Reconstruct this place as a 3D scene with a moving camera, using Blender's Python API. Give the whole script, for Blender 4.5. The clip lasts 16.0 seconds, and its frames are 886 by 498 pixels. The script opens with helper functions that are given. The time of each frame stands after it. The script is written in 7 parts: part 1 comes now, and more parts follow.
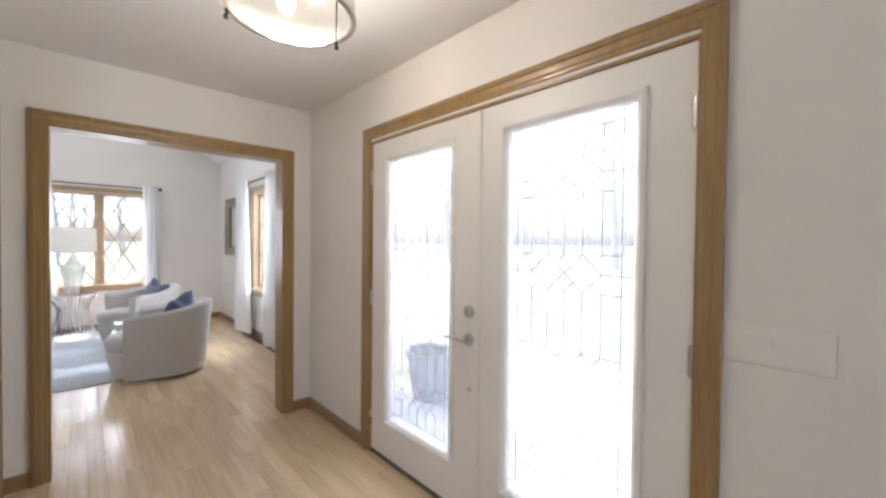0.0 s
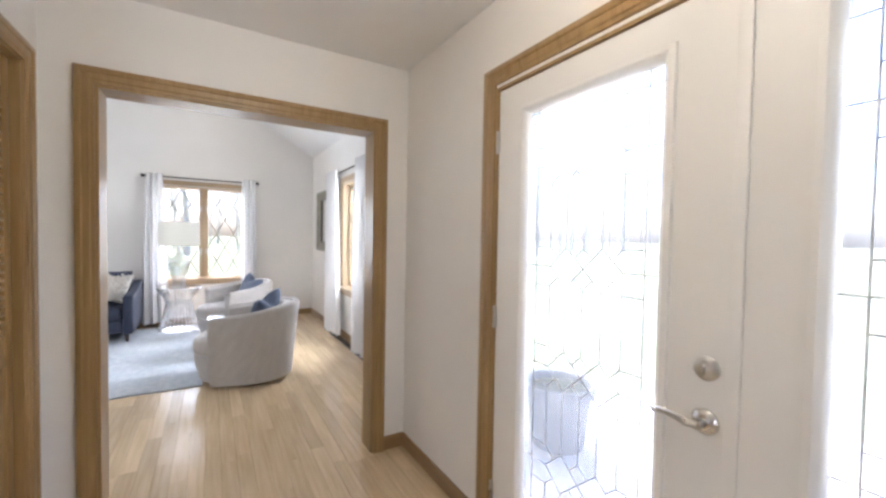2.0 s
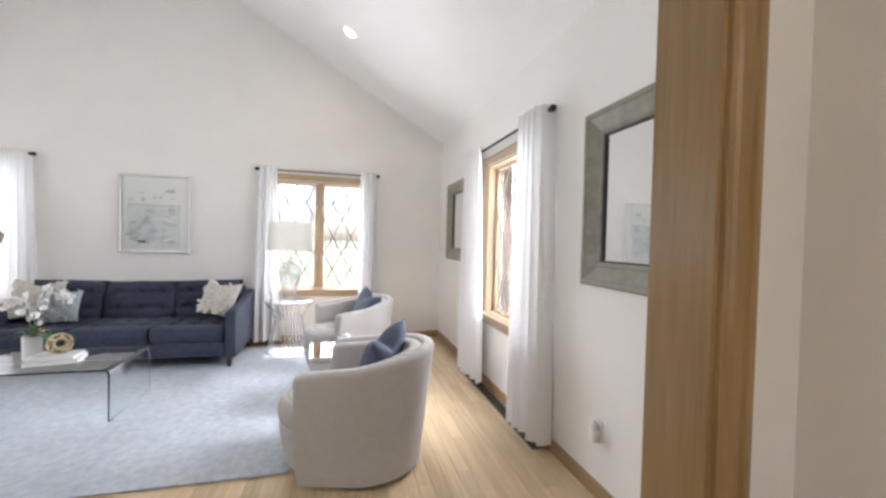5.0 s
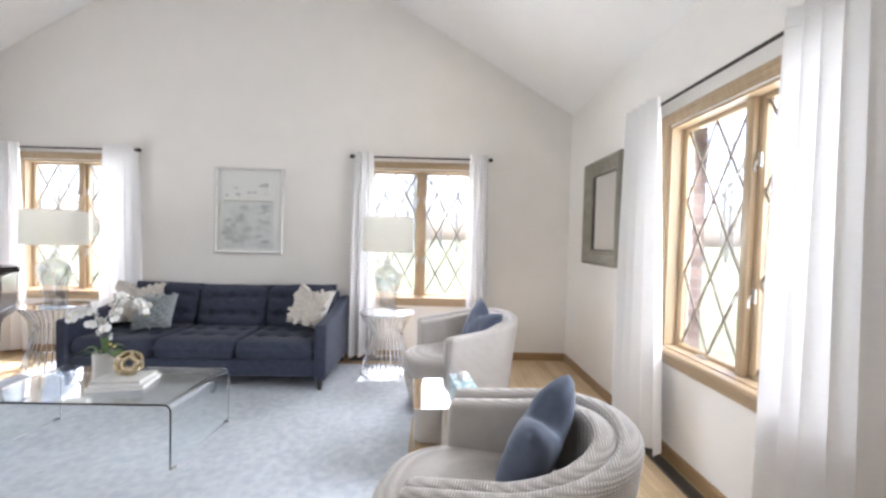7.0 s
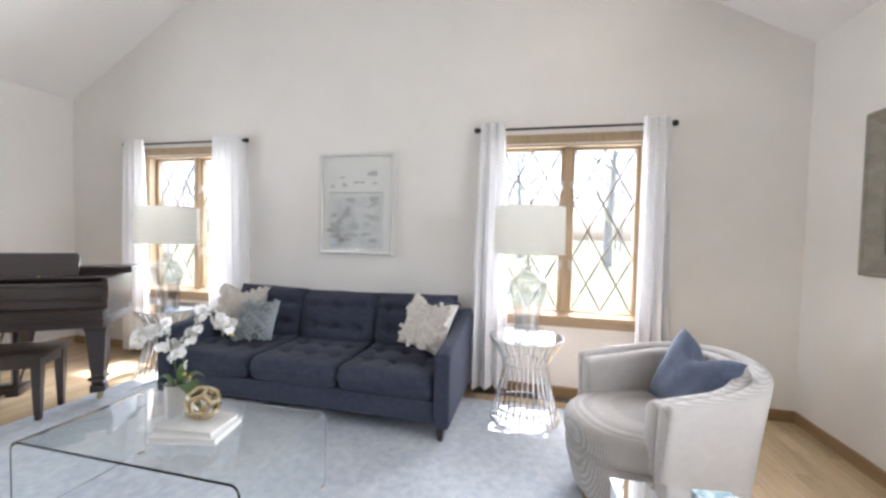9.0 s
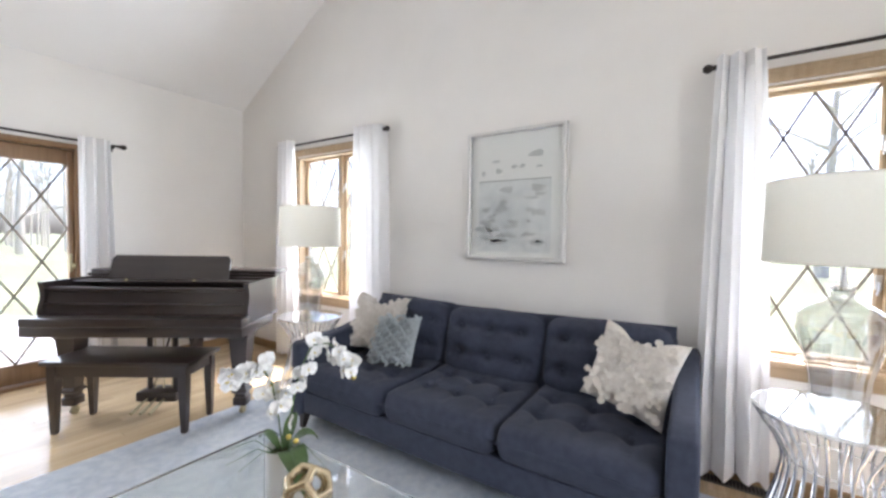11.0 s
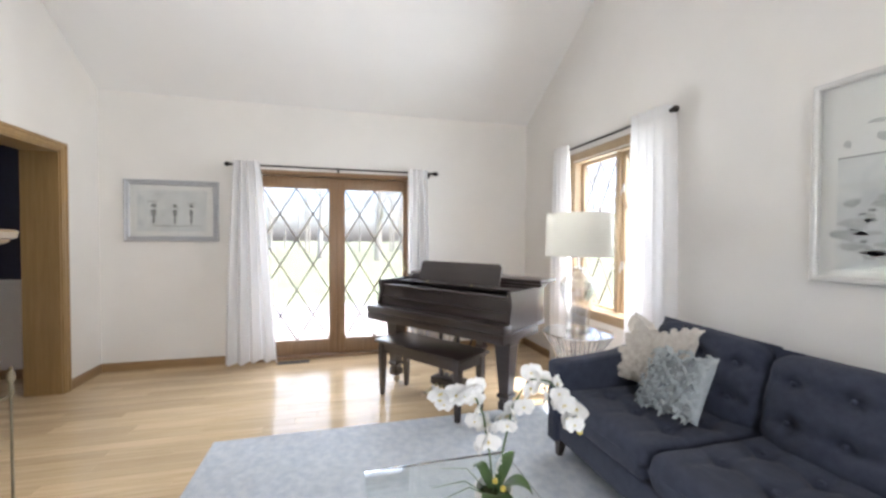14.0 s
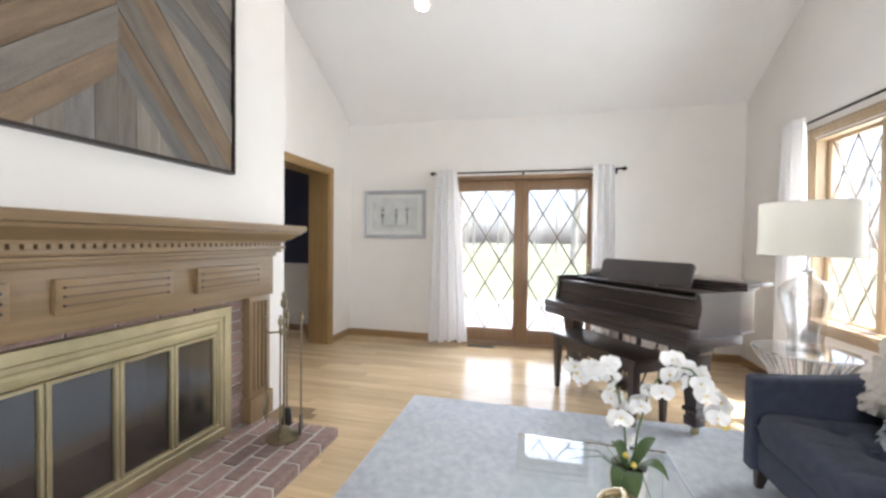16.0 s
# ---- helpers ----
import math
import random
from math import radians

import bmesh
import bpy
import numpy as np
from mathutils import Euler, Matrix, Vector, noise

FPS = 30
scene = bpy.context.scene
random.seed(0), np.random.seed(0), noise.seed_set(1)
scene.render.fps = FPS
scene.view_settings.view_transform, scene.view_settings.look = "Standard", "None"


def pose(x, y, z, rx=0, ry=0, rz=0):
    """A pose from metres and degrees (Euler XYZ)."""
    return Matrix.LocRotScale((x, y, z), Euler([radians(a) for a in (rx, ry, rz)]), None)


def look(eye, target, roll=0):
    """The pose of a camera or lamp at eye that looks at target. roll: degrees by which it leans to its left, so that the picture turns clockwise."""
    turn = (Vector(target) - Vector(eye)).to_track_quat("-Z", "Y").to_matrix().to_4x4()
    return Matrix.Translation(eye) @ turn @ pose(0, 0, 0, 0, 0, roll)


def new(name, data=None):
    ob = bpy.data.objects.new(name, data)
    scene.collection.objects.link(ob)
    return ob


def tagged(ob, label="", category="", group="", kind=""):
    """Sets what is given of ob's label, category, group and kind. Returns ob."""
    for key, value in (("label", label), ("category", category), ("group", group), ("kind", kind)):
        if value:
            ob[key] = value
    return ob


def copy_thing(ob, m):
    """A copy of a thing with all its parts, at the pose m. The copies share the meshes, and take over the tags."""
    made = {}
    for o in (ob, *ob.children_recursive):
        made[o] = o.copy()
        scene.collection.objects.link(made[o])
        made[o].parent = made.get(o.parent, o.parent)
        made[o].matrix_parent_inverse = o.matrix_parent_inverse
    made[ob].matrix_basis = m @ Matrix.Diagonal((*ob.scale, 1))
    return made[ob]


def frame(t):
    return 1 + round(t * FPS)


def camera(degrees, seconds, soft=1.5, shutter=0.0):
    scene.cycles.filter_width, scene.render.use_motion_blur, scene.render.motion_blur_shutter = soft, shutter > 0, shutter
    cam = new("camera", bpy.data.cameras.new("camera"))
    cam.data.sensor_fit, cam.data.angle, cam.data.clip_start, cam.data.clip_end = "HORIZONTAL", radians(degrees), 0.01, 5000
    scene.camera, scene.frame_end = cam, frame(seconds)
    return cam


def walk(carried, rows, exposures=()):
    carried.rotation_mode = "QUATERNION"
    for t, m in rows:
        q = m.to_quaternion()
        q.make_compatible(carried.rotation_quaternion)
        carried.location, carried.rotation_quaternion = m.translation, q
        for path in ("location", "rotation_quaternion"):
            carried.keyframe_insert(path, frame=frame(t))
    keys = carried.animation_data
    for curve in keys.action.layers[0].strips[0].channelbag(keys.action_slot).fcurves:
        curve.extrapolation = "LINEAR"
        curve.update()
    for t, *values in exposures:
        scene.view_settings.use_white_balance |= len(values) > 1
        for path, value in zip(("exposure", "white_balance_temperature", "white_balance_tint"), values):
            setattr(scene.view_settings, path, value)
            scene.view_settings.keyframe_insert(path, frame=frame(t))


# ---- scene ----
cam = camera(97.3, 16.0, soft=2.7)
PATH = [
    (0, (0.24, 1.022, 1.387), (1.602, 2.486, 1.352), 0.6),
    (0.5, (0.293, 1.182, 1.386), (1.596, 2.699, 1.34), 0.8),
    (1, (0.365, 1.375, 1.379), (1.591, 2.955, 1.33), 0.8),
    (1.5, (0.474, 1.598, 1.391), (1.601, 3.249, 1.336), 0.9),
    (2, (0.542, 1.838, 1.372), (1.567, 3.554, 1.314), 1.0),
    (2.5, (0.582, 2.119, 1.362), (1.512, 3.889, 1.3), 1.1),
    (3, (0.659, 2.421, 1.363), (1.494, 4.237, 1.296), 1.1),
    (5.3, (0.752, 3.734, 1.349), (1.196, 5.684, 1.304), 1.4),
    (5.5, (0.756, 3.837, 1.351), (1.156, 5.795, 1.299), 1.3),
    (6, (0.739, 4.114, 1.35), (1.022, 6.094, 1.301), 1.4),
    (6.5, (0.693, 4.38, 1.342), (0.853, 6.373, 1.291), 1.4),
    (7, (0.616, 4.642, 1.341), (0.659, 6.64, 1.285), 1.4),
    (7.5, (0.544, 4.909, 1.335), (0.465, 6.907, 1.279), 1.3),
    (8, (0.434, 5.149, 1.315), (0.236, 7.138, 1.261), 1.3),
    (8.2, (0.396, 5.238, 1.318), (0.147, 7.222, 1.259), 1.3),
    (10.3, (-0.113, 6.157, 1.291), (-0.969, 7.964, 1.23), 0.9),
    (10.5, (-0.152, 6.222, 1.282), (-1.078, 7.994, 1.223), 0.8),
    (11, (-0.31, 6.346, 1.285), (-1.403, 8.019, 1.221), 0.8),
    (11.5, (-0.447, 6.441, 1.282), (-1.714, 7.988, 1.225), 0.8),
    (12, (-0.521, 6.514, 1.284), (-1.962, 7.899, 1.231), 0.6),
    (12.5, (-0.542, 6.558, 1.286), (-2.138, 7.762, 1.231), 0.3),
    (13, (-0.506, 6.56, 1.279), (-2.241, 7.554, 1.235), 0.4),
    (13.5, (-0.442, 6.601, 1.286), (-2.291, 7.362, 1.245), 0.3),
    (14, (-0.393, 6.701, 1.308), (-2.326, 7.21, 1.261), 0.3),
    (14.5, (-0.372, 6.787, 1.309), (-2.356, 7.034, 1.256), 0.3),
    (15, (-0.34, 6.823, 1.289), (-2.34, 6.814, 1.24), 0.5),
    (15.5, (-0.267, 6.845, 1.279), (-2.25, 6.589, 1.234), 0.5),
    (16, (-0.166, 6.862, 1.256), (-2.109, 6.389, 1.212), 0.7),
]
walk(cam, [(t, look(eye, target, roll)) for t, eye, target, roll in PATH], exposures=[(0.0, 5.12, 5800, 15), (2.5, 5.35, 5750, 15), (5.5, 5.25, 6000, 15), (10.5, 5.22, 5950, 15), (16.0, 5.25, 6150, 14)])

# ---- daylight ----
SUN_EL, SUN_AZ = radians(66), radians(5)
world = bpy.data.worlds.new("daylight")
scene.world = world
world.use_nodes = True
wn = world.node_tree.nodes
sky = wn.new("ShaderNodeTexSky")
sky.sky_type, sky.sun_disc = "NISHITA", False
sky.sun_elevation, sky.sun_rotation = SUN_EL, SUN_AZ
sky.air_density, sky.dust_density, sky.ozone_density = 0.7, 4.0, 0.3
world.node_tree.links.new(sky.outputs[0], wn["Background"].inputs[0])
wn["Background"].inputs[1].default_value = 0.09
sun = new("sun", bpy.data.lights.new("sun", "SUN"))
sun.data.energy, sun.data.angle, sun.data.color = 0.5, radians(0.6), (1.0, 0.95, 0.88)
sun.matrix_world = look((math.sin(SUN_AZ) * math.cos(SUN_EL) * 30, math.cos(SUN_AZ) * math.cos(SUN_EL) * 30, math.sin(SUN_EL) * 30), (0, 0, 0))



def opening_light(name, x, y, z, n, w, h, watts, tilt=20):
    """The sky's light through one opening: a soft lamp as large as its glass, just outside it, facing the room along n and leaning down like the sky above."""
    d = bpy.data.lights.new(name, "AREA")
    d.shape, d.size, d.size_y, d.energy, d.color = "RECTANGLE", w, h, watts, SKYLIGHT
    ob = new(name, d)
    out = h / 2 * math.sin(radians(tilt)) + 0.01
    x, y = x - n[0] * out, y - n[1] * out
    ob.matrix_world = look((x, y, z), (x + n[0], y + n[1], z - math.tan(radians(tilt))))


SKYLIGHT = (0.955, 0.985, 0.965)
opening_light("light_window_piano", -3.254, 9.08, 1.42, (0, -1), 1.05, 1.36, 3.1)
opening_light("light_window_chairs", 0.455, 9.08, 1.42, (0, -1), 1.05, 1.36, 3.1)
opening_light("light_window_front", 2.23, 6.54, 1.42, (-1, 0), 1.05, 1.36, 3.4)
opening_light("light_patio_doors", -4.975, 6.65, 1.08, (1, 0), 1.50, 1.70, 3.1)
opening_light("light_front_door_near", 1.70, 1.84, 1.10, (-1, 0), 0.54, 1.62, 1.45)
opening_light("light_front_door_far", 1.70, 2.76, 1.10, (-1, 0), 0.54, 1.62, 1.45)
# Added fill for the hall's right wall; its opening is unseen.
opening_light("fill_light_hall", -0.62, -1.29, 1.42, (0, 1), 0.33, 0.78, 0.9)
# Assumed daylight: this opening is unseen, added to brighten the dining room.
opening_light("light_dining_unseen", -4.87, 2.3, 1.45, (1, 0), 1.9, 1.2, 1.4, 5)

# ---- materials ----


def mat(name, c1, c2, rough=0.5, scale=(6, 6, 6), detail=4.0, bump=0.0, bump_scale=60.0, metal=0.0, big=0.0, spec=0.5, contrast=0.5, sheen=0.0, coat=0.0, rand=0.0, rough_var=0.05):
    """A two-tone surface: stretched grain, a slow stain, fine relief, and optionally a shade of its own for each piece."""
    m = bpy.data.materials.new(name)
    m.use_nodes = True
    n, l = m.node_tree.nodes, m.node_tree.links
    b = n["Principled BSDF"]
    co = n.new("ShaderNodeTexCoord")
    mp = n.new("ShaderNodeMapping")
    mp.inputs["Scale"].default_value = scale
    l.new(co.outputs["Object"], mp.inputs["Vector"])
    n1 = n.new("ShaderNodeTexNoise")
    n1.inputs["Scale"].default_value, n1.inputs["Detail"].default_value, n1.inputs["Roughness"].default_value = 1.0, detail, 0.6
    l.new(mp.outputs[0], n1.inputs["Vector"])
    ramp = n.new("ShaderNodeMapRange")
    ramp.inputs["From Min"].default_value, ramp.inputs["From Max"].default_value = 0.5 - contrast / 2, 0.5 + contrast / 2
    l.new(n1.outputs[0], ramp.inputs["Value"])
    mix = n.new("ShaderNodeMix")
    mix.data_type = "RGBA"
    mix.inputs[6].default_value, mix.inputs[7].default_value = (*c1, 1), (*c2, 1)
    l.new(ramp.outputs[0], mix.inputs[0])
    colour = mix.outputs[2]
    if rand:
        info, geo = n.new("ShaderNodeObjectInfo"), n.new("ShaderNodeNewGeometry")
        add = n.new("ShaderNodeMath")
        add.operation = "ADD"
        l.new(info.outputs["Random"], add.inputs[0])
        l.new(geo.outputs["Random Per Island"], add.inputs[1])
        fr = n.new("ShaderNodeMath")
        fr.operation = "FRACT"
        l.new(add.outputs[0], fr.inputs[0])
        off = n.new("ShaderNodeVectorMath")
        off.operation = "SCALE"
        off.inputs[0].default_value = (37.0, 19.0, 11.0)
        l.new(fr.outputs[0], off.inputs["Scale"])
        l.new(off.outputs[0], mp.inputs["Location"])
        rng = n.new("ShaderNodeMapRange")
        rng.inputs["To Min"].default_value, rng.inputs["To Max"].default_value = 1 - rand, 1 + rand
        l.new(fr.outputs[0], rng.inputs["Value"])
        sc = n.new("ShaderNodeVectorMath")
        sc.operation = "SCALE"
        l.new(colour, sc.inputs[0])
        l.new(rng.outputs[0], sc.inputs["Scale"])
        colour = sc.outputs[0]
    if big:
        n2 = n.new("ShaderNodeTexNoise")
        n2.inputs["Scale"].default_value, n2.inputs["Detail"].default_value = 1.3, 2.0
        l.new(co.outputs["Object"], n2.inputs["Vector"])
        r2 = n.new("ShaderNodeMapRange")
        r2.inputs["From Min"].default_value, r2.inputs["From Max"].default_value = 0.3, 0.7
        r2.inputs["To Min"].default_value, r2.inputs["To Max"].default_value = 1 - big, 1 + big
        l.new(n2.outputs[0], r2.inputs["Value"])
        s2 = n.new("ShaderNodeVectorMath")
        s2.operation = "SCALE"
        l.new(colour, s2.inputs[0])
        l.new(r2.outputs[0], s2.inputs["Scale"])
        colour = s2.outputs[0]
    l.new(colour, b.inputs["Base Color"])
    rr = n.new("ShaderNodeMapRange")
    rr.inputs["To Min"].default_value, rr.inputs["To Max"].default_value = max(rough - rough_var, 0.02), min(rough + rough_var, 1)
    l.new(n1.outputs[0], rr.inputs["Value"])
    l.new(rr.outputs[0], b.inputs["Roughness"])
    b.inputs["Metallic"].default_value = metal
    b.inputs["Specular IOR Level"].default_value = spec
    b.inputs["Sheen Weight"].default_value = sheen
    b.inputs["Coat Weight"].default_value = coat
    b.inputs["Coat Roughness"].default_value = 0.12
    if bump:
        n3 = n.new("ShaderNodeTexNoise")
        n3.inputs["Scale"].default_value, n3.inputs["Detail"].default_value = bump_scale, 3.0
        l.new(co.outputs["Object"], n3.inputs["Vector"])
        bp = n.new("ShaderNodeBump")
        bp.inputs["Strength"].default_value, bp.inputs["Distance"].default_value = bump, 0.004
        l.new(n3.outputs[0], bp.inputs["Height"])
        l.new(bp.outputs[0], b.inputs["Normal"])
    return m


def weave(name, c1, c2, period, rough=0.85, bump=0.6, sheen=0.2, big=0.06, tone=1.0):
    """Woven cloth: two crossed sets of threads; tone paints shade into the yarn between the knots."""
    m = mat(name, c1, c2, rough, (25, 25, 25), 3, 0, big=big, sheen=sheen, spec=0.2)
    n, l = m.node_tree.nodes, m.node_tree.links
    co = [x for x in n if x.bl_idname == "ShaderNodeTexCoord"][0]
    heights = []
    for axis in ("X", "Z"):
        w = n.new("ShaderNodeTexWave")
        w.wave_type, w.bands_direction = "BANDS", axis
        w.inputs["Scale"].default_value, w.inputs["Distortion"].default_value = 0.31416 / period, 1.2
        w.inputs["Detail Scale"].default_value = 3.0
        l.new(co.outputs["Object"], w.inputs["Vector"])
        heights.append(w.outputs["Fac"])
    mul = n.new("ShaderNodeMath")
    mul.operation = "MULTIPLY"
    l.new(heights[0], mul.inputs[0])
    l.new(heights[1], mul.inputs[1])
    bp = n.new("ShaderNodeBump")
    bp.inputs["Strength"].default_value, bp.inputs["Distance"].default_value = bump, period * 0.35
    l.new(mul.outputs[0], bp.inputs["Height"])
    b = n["Principled BSDF"]
    l.new(bp.outputs[0], b.inputs["Normal"])
    # Shade of the hollows, multiplied into the base colour by weave height.
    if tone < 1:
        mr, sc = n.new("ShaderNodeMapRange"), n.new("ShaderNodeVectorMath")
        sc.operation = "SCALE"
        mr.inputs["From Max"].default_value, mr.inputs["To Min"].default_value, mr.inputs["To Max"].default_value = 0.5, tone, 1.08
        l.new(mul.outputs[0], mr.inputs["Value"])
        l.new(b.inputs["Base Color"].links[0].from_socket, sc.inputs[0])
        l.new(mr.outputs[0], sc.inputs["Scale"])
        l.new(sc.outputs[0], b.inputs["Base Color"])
    return m


def pane_glass(name, tint, gloss_rough=0.01, least=0.03, edge=0.5):
    """Thin window glass: see-through in its tint, with a reflection that grows towards the edge."""
    m = bpy.data.materials.new(name)
    m.use_nodes = True
    n, l = m.node_tree.nodes, m.node_tree.links
    n.remove(n["Principled BSDF"])
    tr, gl, fr, mx = n.new("ShaderNodeBsdfTransparent"), n.new("ShaderNodeBsdfGlossy"), n.new("ShaderNodeLayerWeight"), n.new("ShaderNodeMixShader")
    tr.inputs[0].default_value = (*tint, 1)
    gl.inputs["Roughness"].default_value = gloss_rough
    pw, sc = n.new("ShaderNodeMath"), n.new("ShaderNodeMath")
    pw.operation, sc.operation = "POWER", "MULTIPLY_ADD"
    pw.inputs[1].default_value, sc.inputs[1].default_value, sc.inputs[2].default_value = 4.0, edge, least
    l.new(fr.outputs["Facing"], pw.inputs[0])
    l.new(pw.outputs[0], sc.inputs[0])
    l.new(sc.outputs[0], mx.inputs[0])
    l.new(tr.outputs[0], mx.inputs[1])
    l.new(gl.outputs[0], mx.inputs[2])
    l.new(mx.outputs[0], n["Material Output"].inputs[0])
    return m


def solid_glass(name, tint, rough=0.0, ior=1.45):
    m = mat(name, tint, tint, rough, rough_var=0.0)
    b = m.node_tree.nodes["Principled BSDF"]
    b.inputs["Transmission Weight"].default_value = 1.0
    b.inputs["IOR"].default_value = ior
    return m


def glow(name, colour, strength):
    m = mat(name, colour, colour, 0.4)
    b = m.node_tree.nodes["Principled BSDF"]
    b.inputs["Emission Color"].default_value = (*colour, 1)
    b.inputs["Emission Strength"].default_value = strength
    return m


WALL = mat("wall_paint", (0.79, 0.765, 0.73), (0.82, 0.795, 0.76), 0.6, (3, 3, 3), 3, 0.12, 220, big=0.012, spec=0.3)
CEIL = mat("ceiling_paint", (0.85, 0.84, 0.83), (0.87, 0.86, 0.85), 0.8, (3, 3, 3), 3, 0.15, 160, big=0.01, spec=0.2)
NAVY = mat("navy_paint", (0.028, 0.033, 0.075), (0.034, 0.04, 0.085), 0.6, (3, 3, 3), 3, 0.1, 200)
WHITE = mat("white_paint", (0.80, 0.78, 0.75), (0.82, 0.80, 0.77), 0.38, (4, 4, 4), 2, 0.06, 60, big=0.01)
OAK_V = mat("varnished_oak_upright", (0.25, 0.15, 0.055), (0.39, 0.255, 0.11), 0.3, (45, 2.2, 45), 5, 0.12, 90, big=0.08, contrast=0.6)
OAK_H = mat("varnished_oak_level", (0.25, 0.15, 0.055), (0.39, 0.255, 0.11), 0.3, (2.2, 45, 45), 5, 0.12, 90, big=0.08, contrast=0.6)
OAK_Y = mat("varnished_oak_skirting", (0.25, 0.15, 0.065), (0.37, 0.24, 0.12), 0.32, (3, 3, 45), 5, 0.12, 90, big=0.08, contrast=0.6)
PINE_V = mat("light_window_wood_upright", (0.33, 0.235, 0.135), (0.46, 0.345, 0.22), 0.34, (40, 2, 40), 5, 0.1, 90, big=0.07, contrast=0.6)
PINE_H = mat("light_window_wood_level", (0.33, 0.235, 0.135), (0.46, 0.345, 0.22), 0.34, (2, 40, 40), 5, 0.1, 90, big=0.07, contrast=0.6)
MANTEL = mat("mantel_oak", (0.172, 0.11, 0.052), (0.27, 0.184, 0.095), 0.36, (2.0, 45, 45), 5, 0.12, 90, big=0.08, contrast=0.6)
MANTEL_V = mat("mantel_oak_upright", (0.172, 0.11, 0.052), (0.27, 0.184, 0.095), 0.36, (45, 2, 45), 5, 0.12, 90, big=0.08, contrast=0.6)
PATIO = mat("patio_door_wood", (0.20, 0.115, 0.055), (0.31, 0.19, 0.10), 0.36, (40, 2, 40), 5, 0.1, 90, big=0.08, contrast=0.6)
PLANK = mat("oak_floor", (0.53, 0.385, 0.22), (0.73, 0.57, 0.37), 0.17, (40, 2.2, 40), 6, 0.04, 40, big=0.05, contrast=0.6, rand=0.11, rough_var=0.06)
SUBFLOOR = mat("subfloor", (0.26, 0.18, 0.10), (0.3, 0.21, 0.13), 0.8)
# Tint darkened only to dim the view out; panes cast no shadow.
PANE = pane_glass("dimmed_window_glass", (0.46, 0.46, 0.457))
CLEAR = pane_glass("picture_glass", (0.975, 0.98, 0.98))
LEAD = mat("lead_came", (0.40, 0.395, 0.39), (0.52, 0.51, 0.50), 0.5, metal=0.1)
LATTICE = mat("bronze_lattice", (0.15, 0.12, 0.09), (0.24, 0.20, 0.155), 0.5, metal=0.2)
BRONZE = mat("oil_rubbed_bronze", (0.025, 0.02, 0.018), (0.05, 0.04, 0.035), 0.42, (20, 20, 20), metal=0.6)
NICKEL = mat("satin_nickel", (0.55, 0.53, 0.5), (0.62, 0.6, 0.57), 0.28, metal=1.0)
CHROME = mat("polished_steel", (0.72, 0.72, 0.73), (0.78, 0.78, 0.78), 0.12, metal=1.0)
MORTAR = mat("mortar", (0.50, 0.47, 0.44), (0.62, 0.59, 0.55), 0.9, (30, 30, 30), 4, 0.5, 200)
BRICK = mat("red_brick", (0.21, 0.14, 0.122), (0.35, 0.25, 0.225), 0.85, (25, 25, 25), 5, 0.5, 120, rand=0.28)
GRASS = mat("lawn", (0.20, 0.23, 0.13), (0.30, 0.32, 0.20), 0.9, (2, 2, 2), 6, 0.6, 30, big=0.25)
PAVE = mat("patio_concrete", (0.52, 0.51, 0.49), (0.62, 0.6, 0.57), 0.9, (4, 4, 4), 5, 0.3, 60, big=0.06)
BARK = mat("bark", (0.46, 0.42, 0.37), (0.58, 0.54, 0.48), 0.9, (12, 12, 3), 5, 0.6, 30)
LEAF = mat("spring_leaves", (0.06, 0.10, 0.03), (0.11, 0.15, 0.05), 0.7, (3, 3, 3), 2, rand=0.25)

# ---- mesh helpers ----


def part(name, bm, material, parent=None, label="", smooth=0.0, tags=None):
    """Links a bmesh as one mesh object, under a thing if a parent is given. smooth: the angle up to which edges are rounded."""
    me = bpy.data.meshes.new(name)
    bmesh.ops.recalc_face_normals(bm, faces=bm.faces)
    bm.to_mesh(me)
    bm.free()
    me.materials.append(material)
    if smooth:
        me.shade_smooth()
        me.set_sharp_from_angle(angle=radians(smooth))
    ob = new(name, me)
    if parent is not None:
        ob.parent = parent
    if label:
        ob["label"] = label
    if tags:
        tagged(ob, *tags)
    return ob


def thing(name, m, label, category, group="", kind=""):
    ob = new(name)
    ob.empty_display_size = 0.1
    ob.matrix_world = m
    return tagged(ob, label, category, group, kind)


def box(bm, x0, x1, y0, y1, z0, z1, bevel=0.0, m=None, seg=2):
    vs = [bm.verts.new((x, y, z)) for x in (x0, x1) for y in (y0, y1) for z in (z0, z1)]
    fs = [bm.faces.new([vs[i] for i in q]) for q in ((0, 1, 3, 2), (4, 6, 7, 5), (0, 4, 5, 1), (2, 3, 7, 6), (0, 2, 6, 4), (1, 5, 7, 3))]
    if bevel:
        edges = list({e for f in fs for e in f.edges})
        r = bmesh.ops.bevel(bm, geom=edges, offset=bevel, segments=seg, affect="EDGES", profile=0.5)
        vs = list({v for f in r["faces"] for v in f.verts} | {v for v in vs if v.is_valid})
    if m is not None:
        for v in vs:
            v.co = m @ v.co
    return vs


def loft(bm, rings, closed=True, caps=True):
    """Skins a list of rings of points."""
    rows = [[bm.verts.new(p) for p in r] for r in rings]
    for a, b in zip(rows, rows[1:]):
        k = len(a)
        for i in range(k if closed else k - 1):
            j = (i + 1) % k
            bm.faces.new((a[i], a[j], b[j], b[i]))
    if caps and closed:
        bm.faces.new(rows[0][::-1])
        bm.faces.new(rows[-1])
    return rows


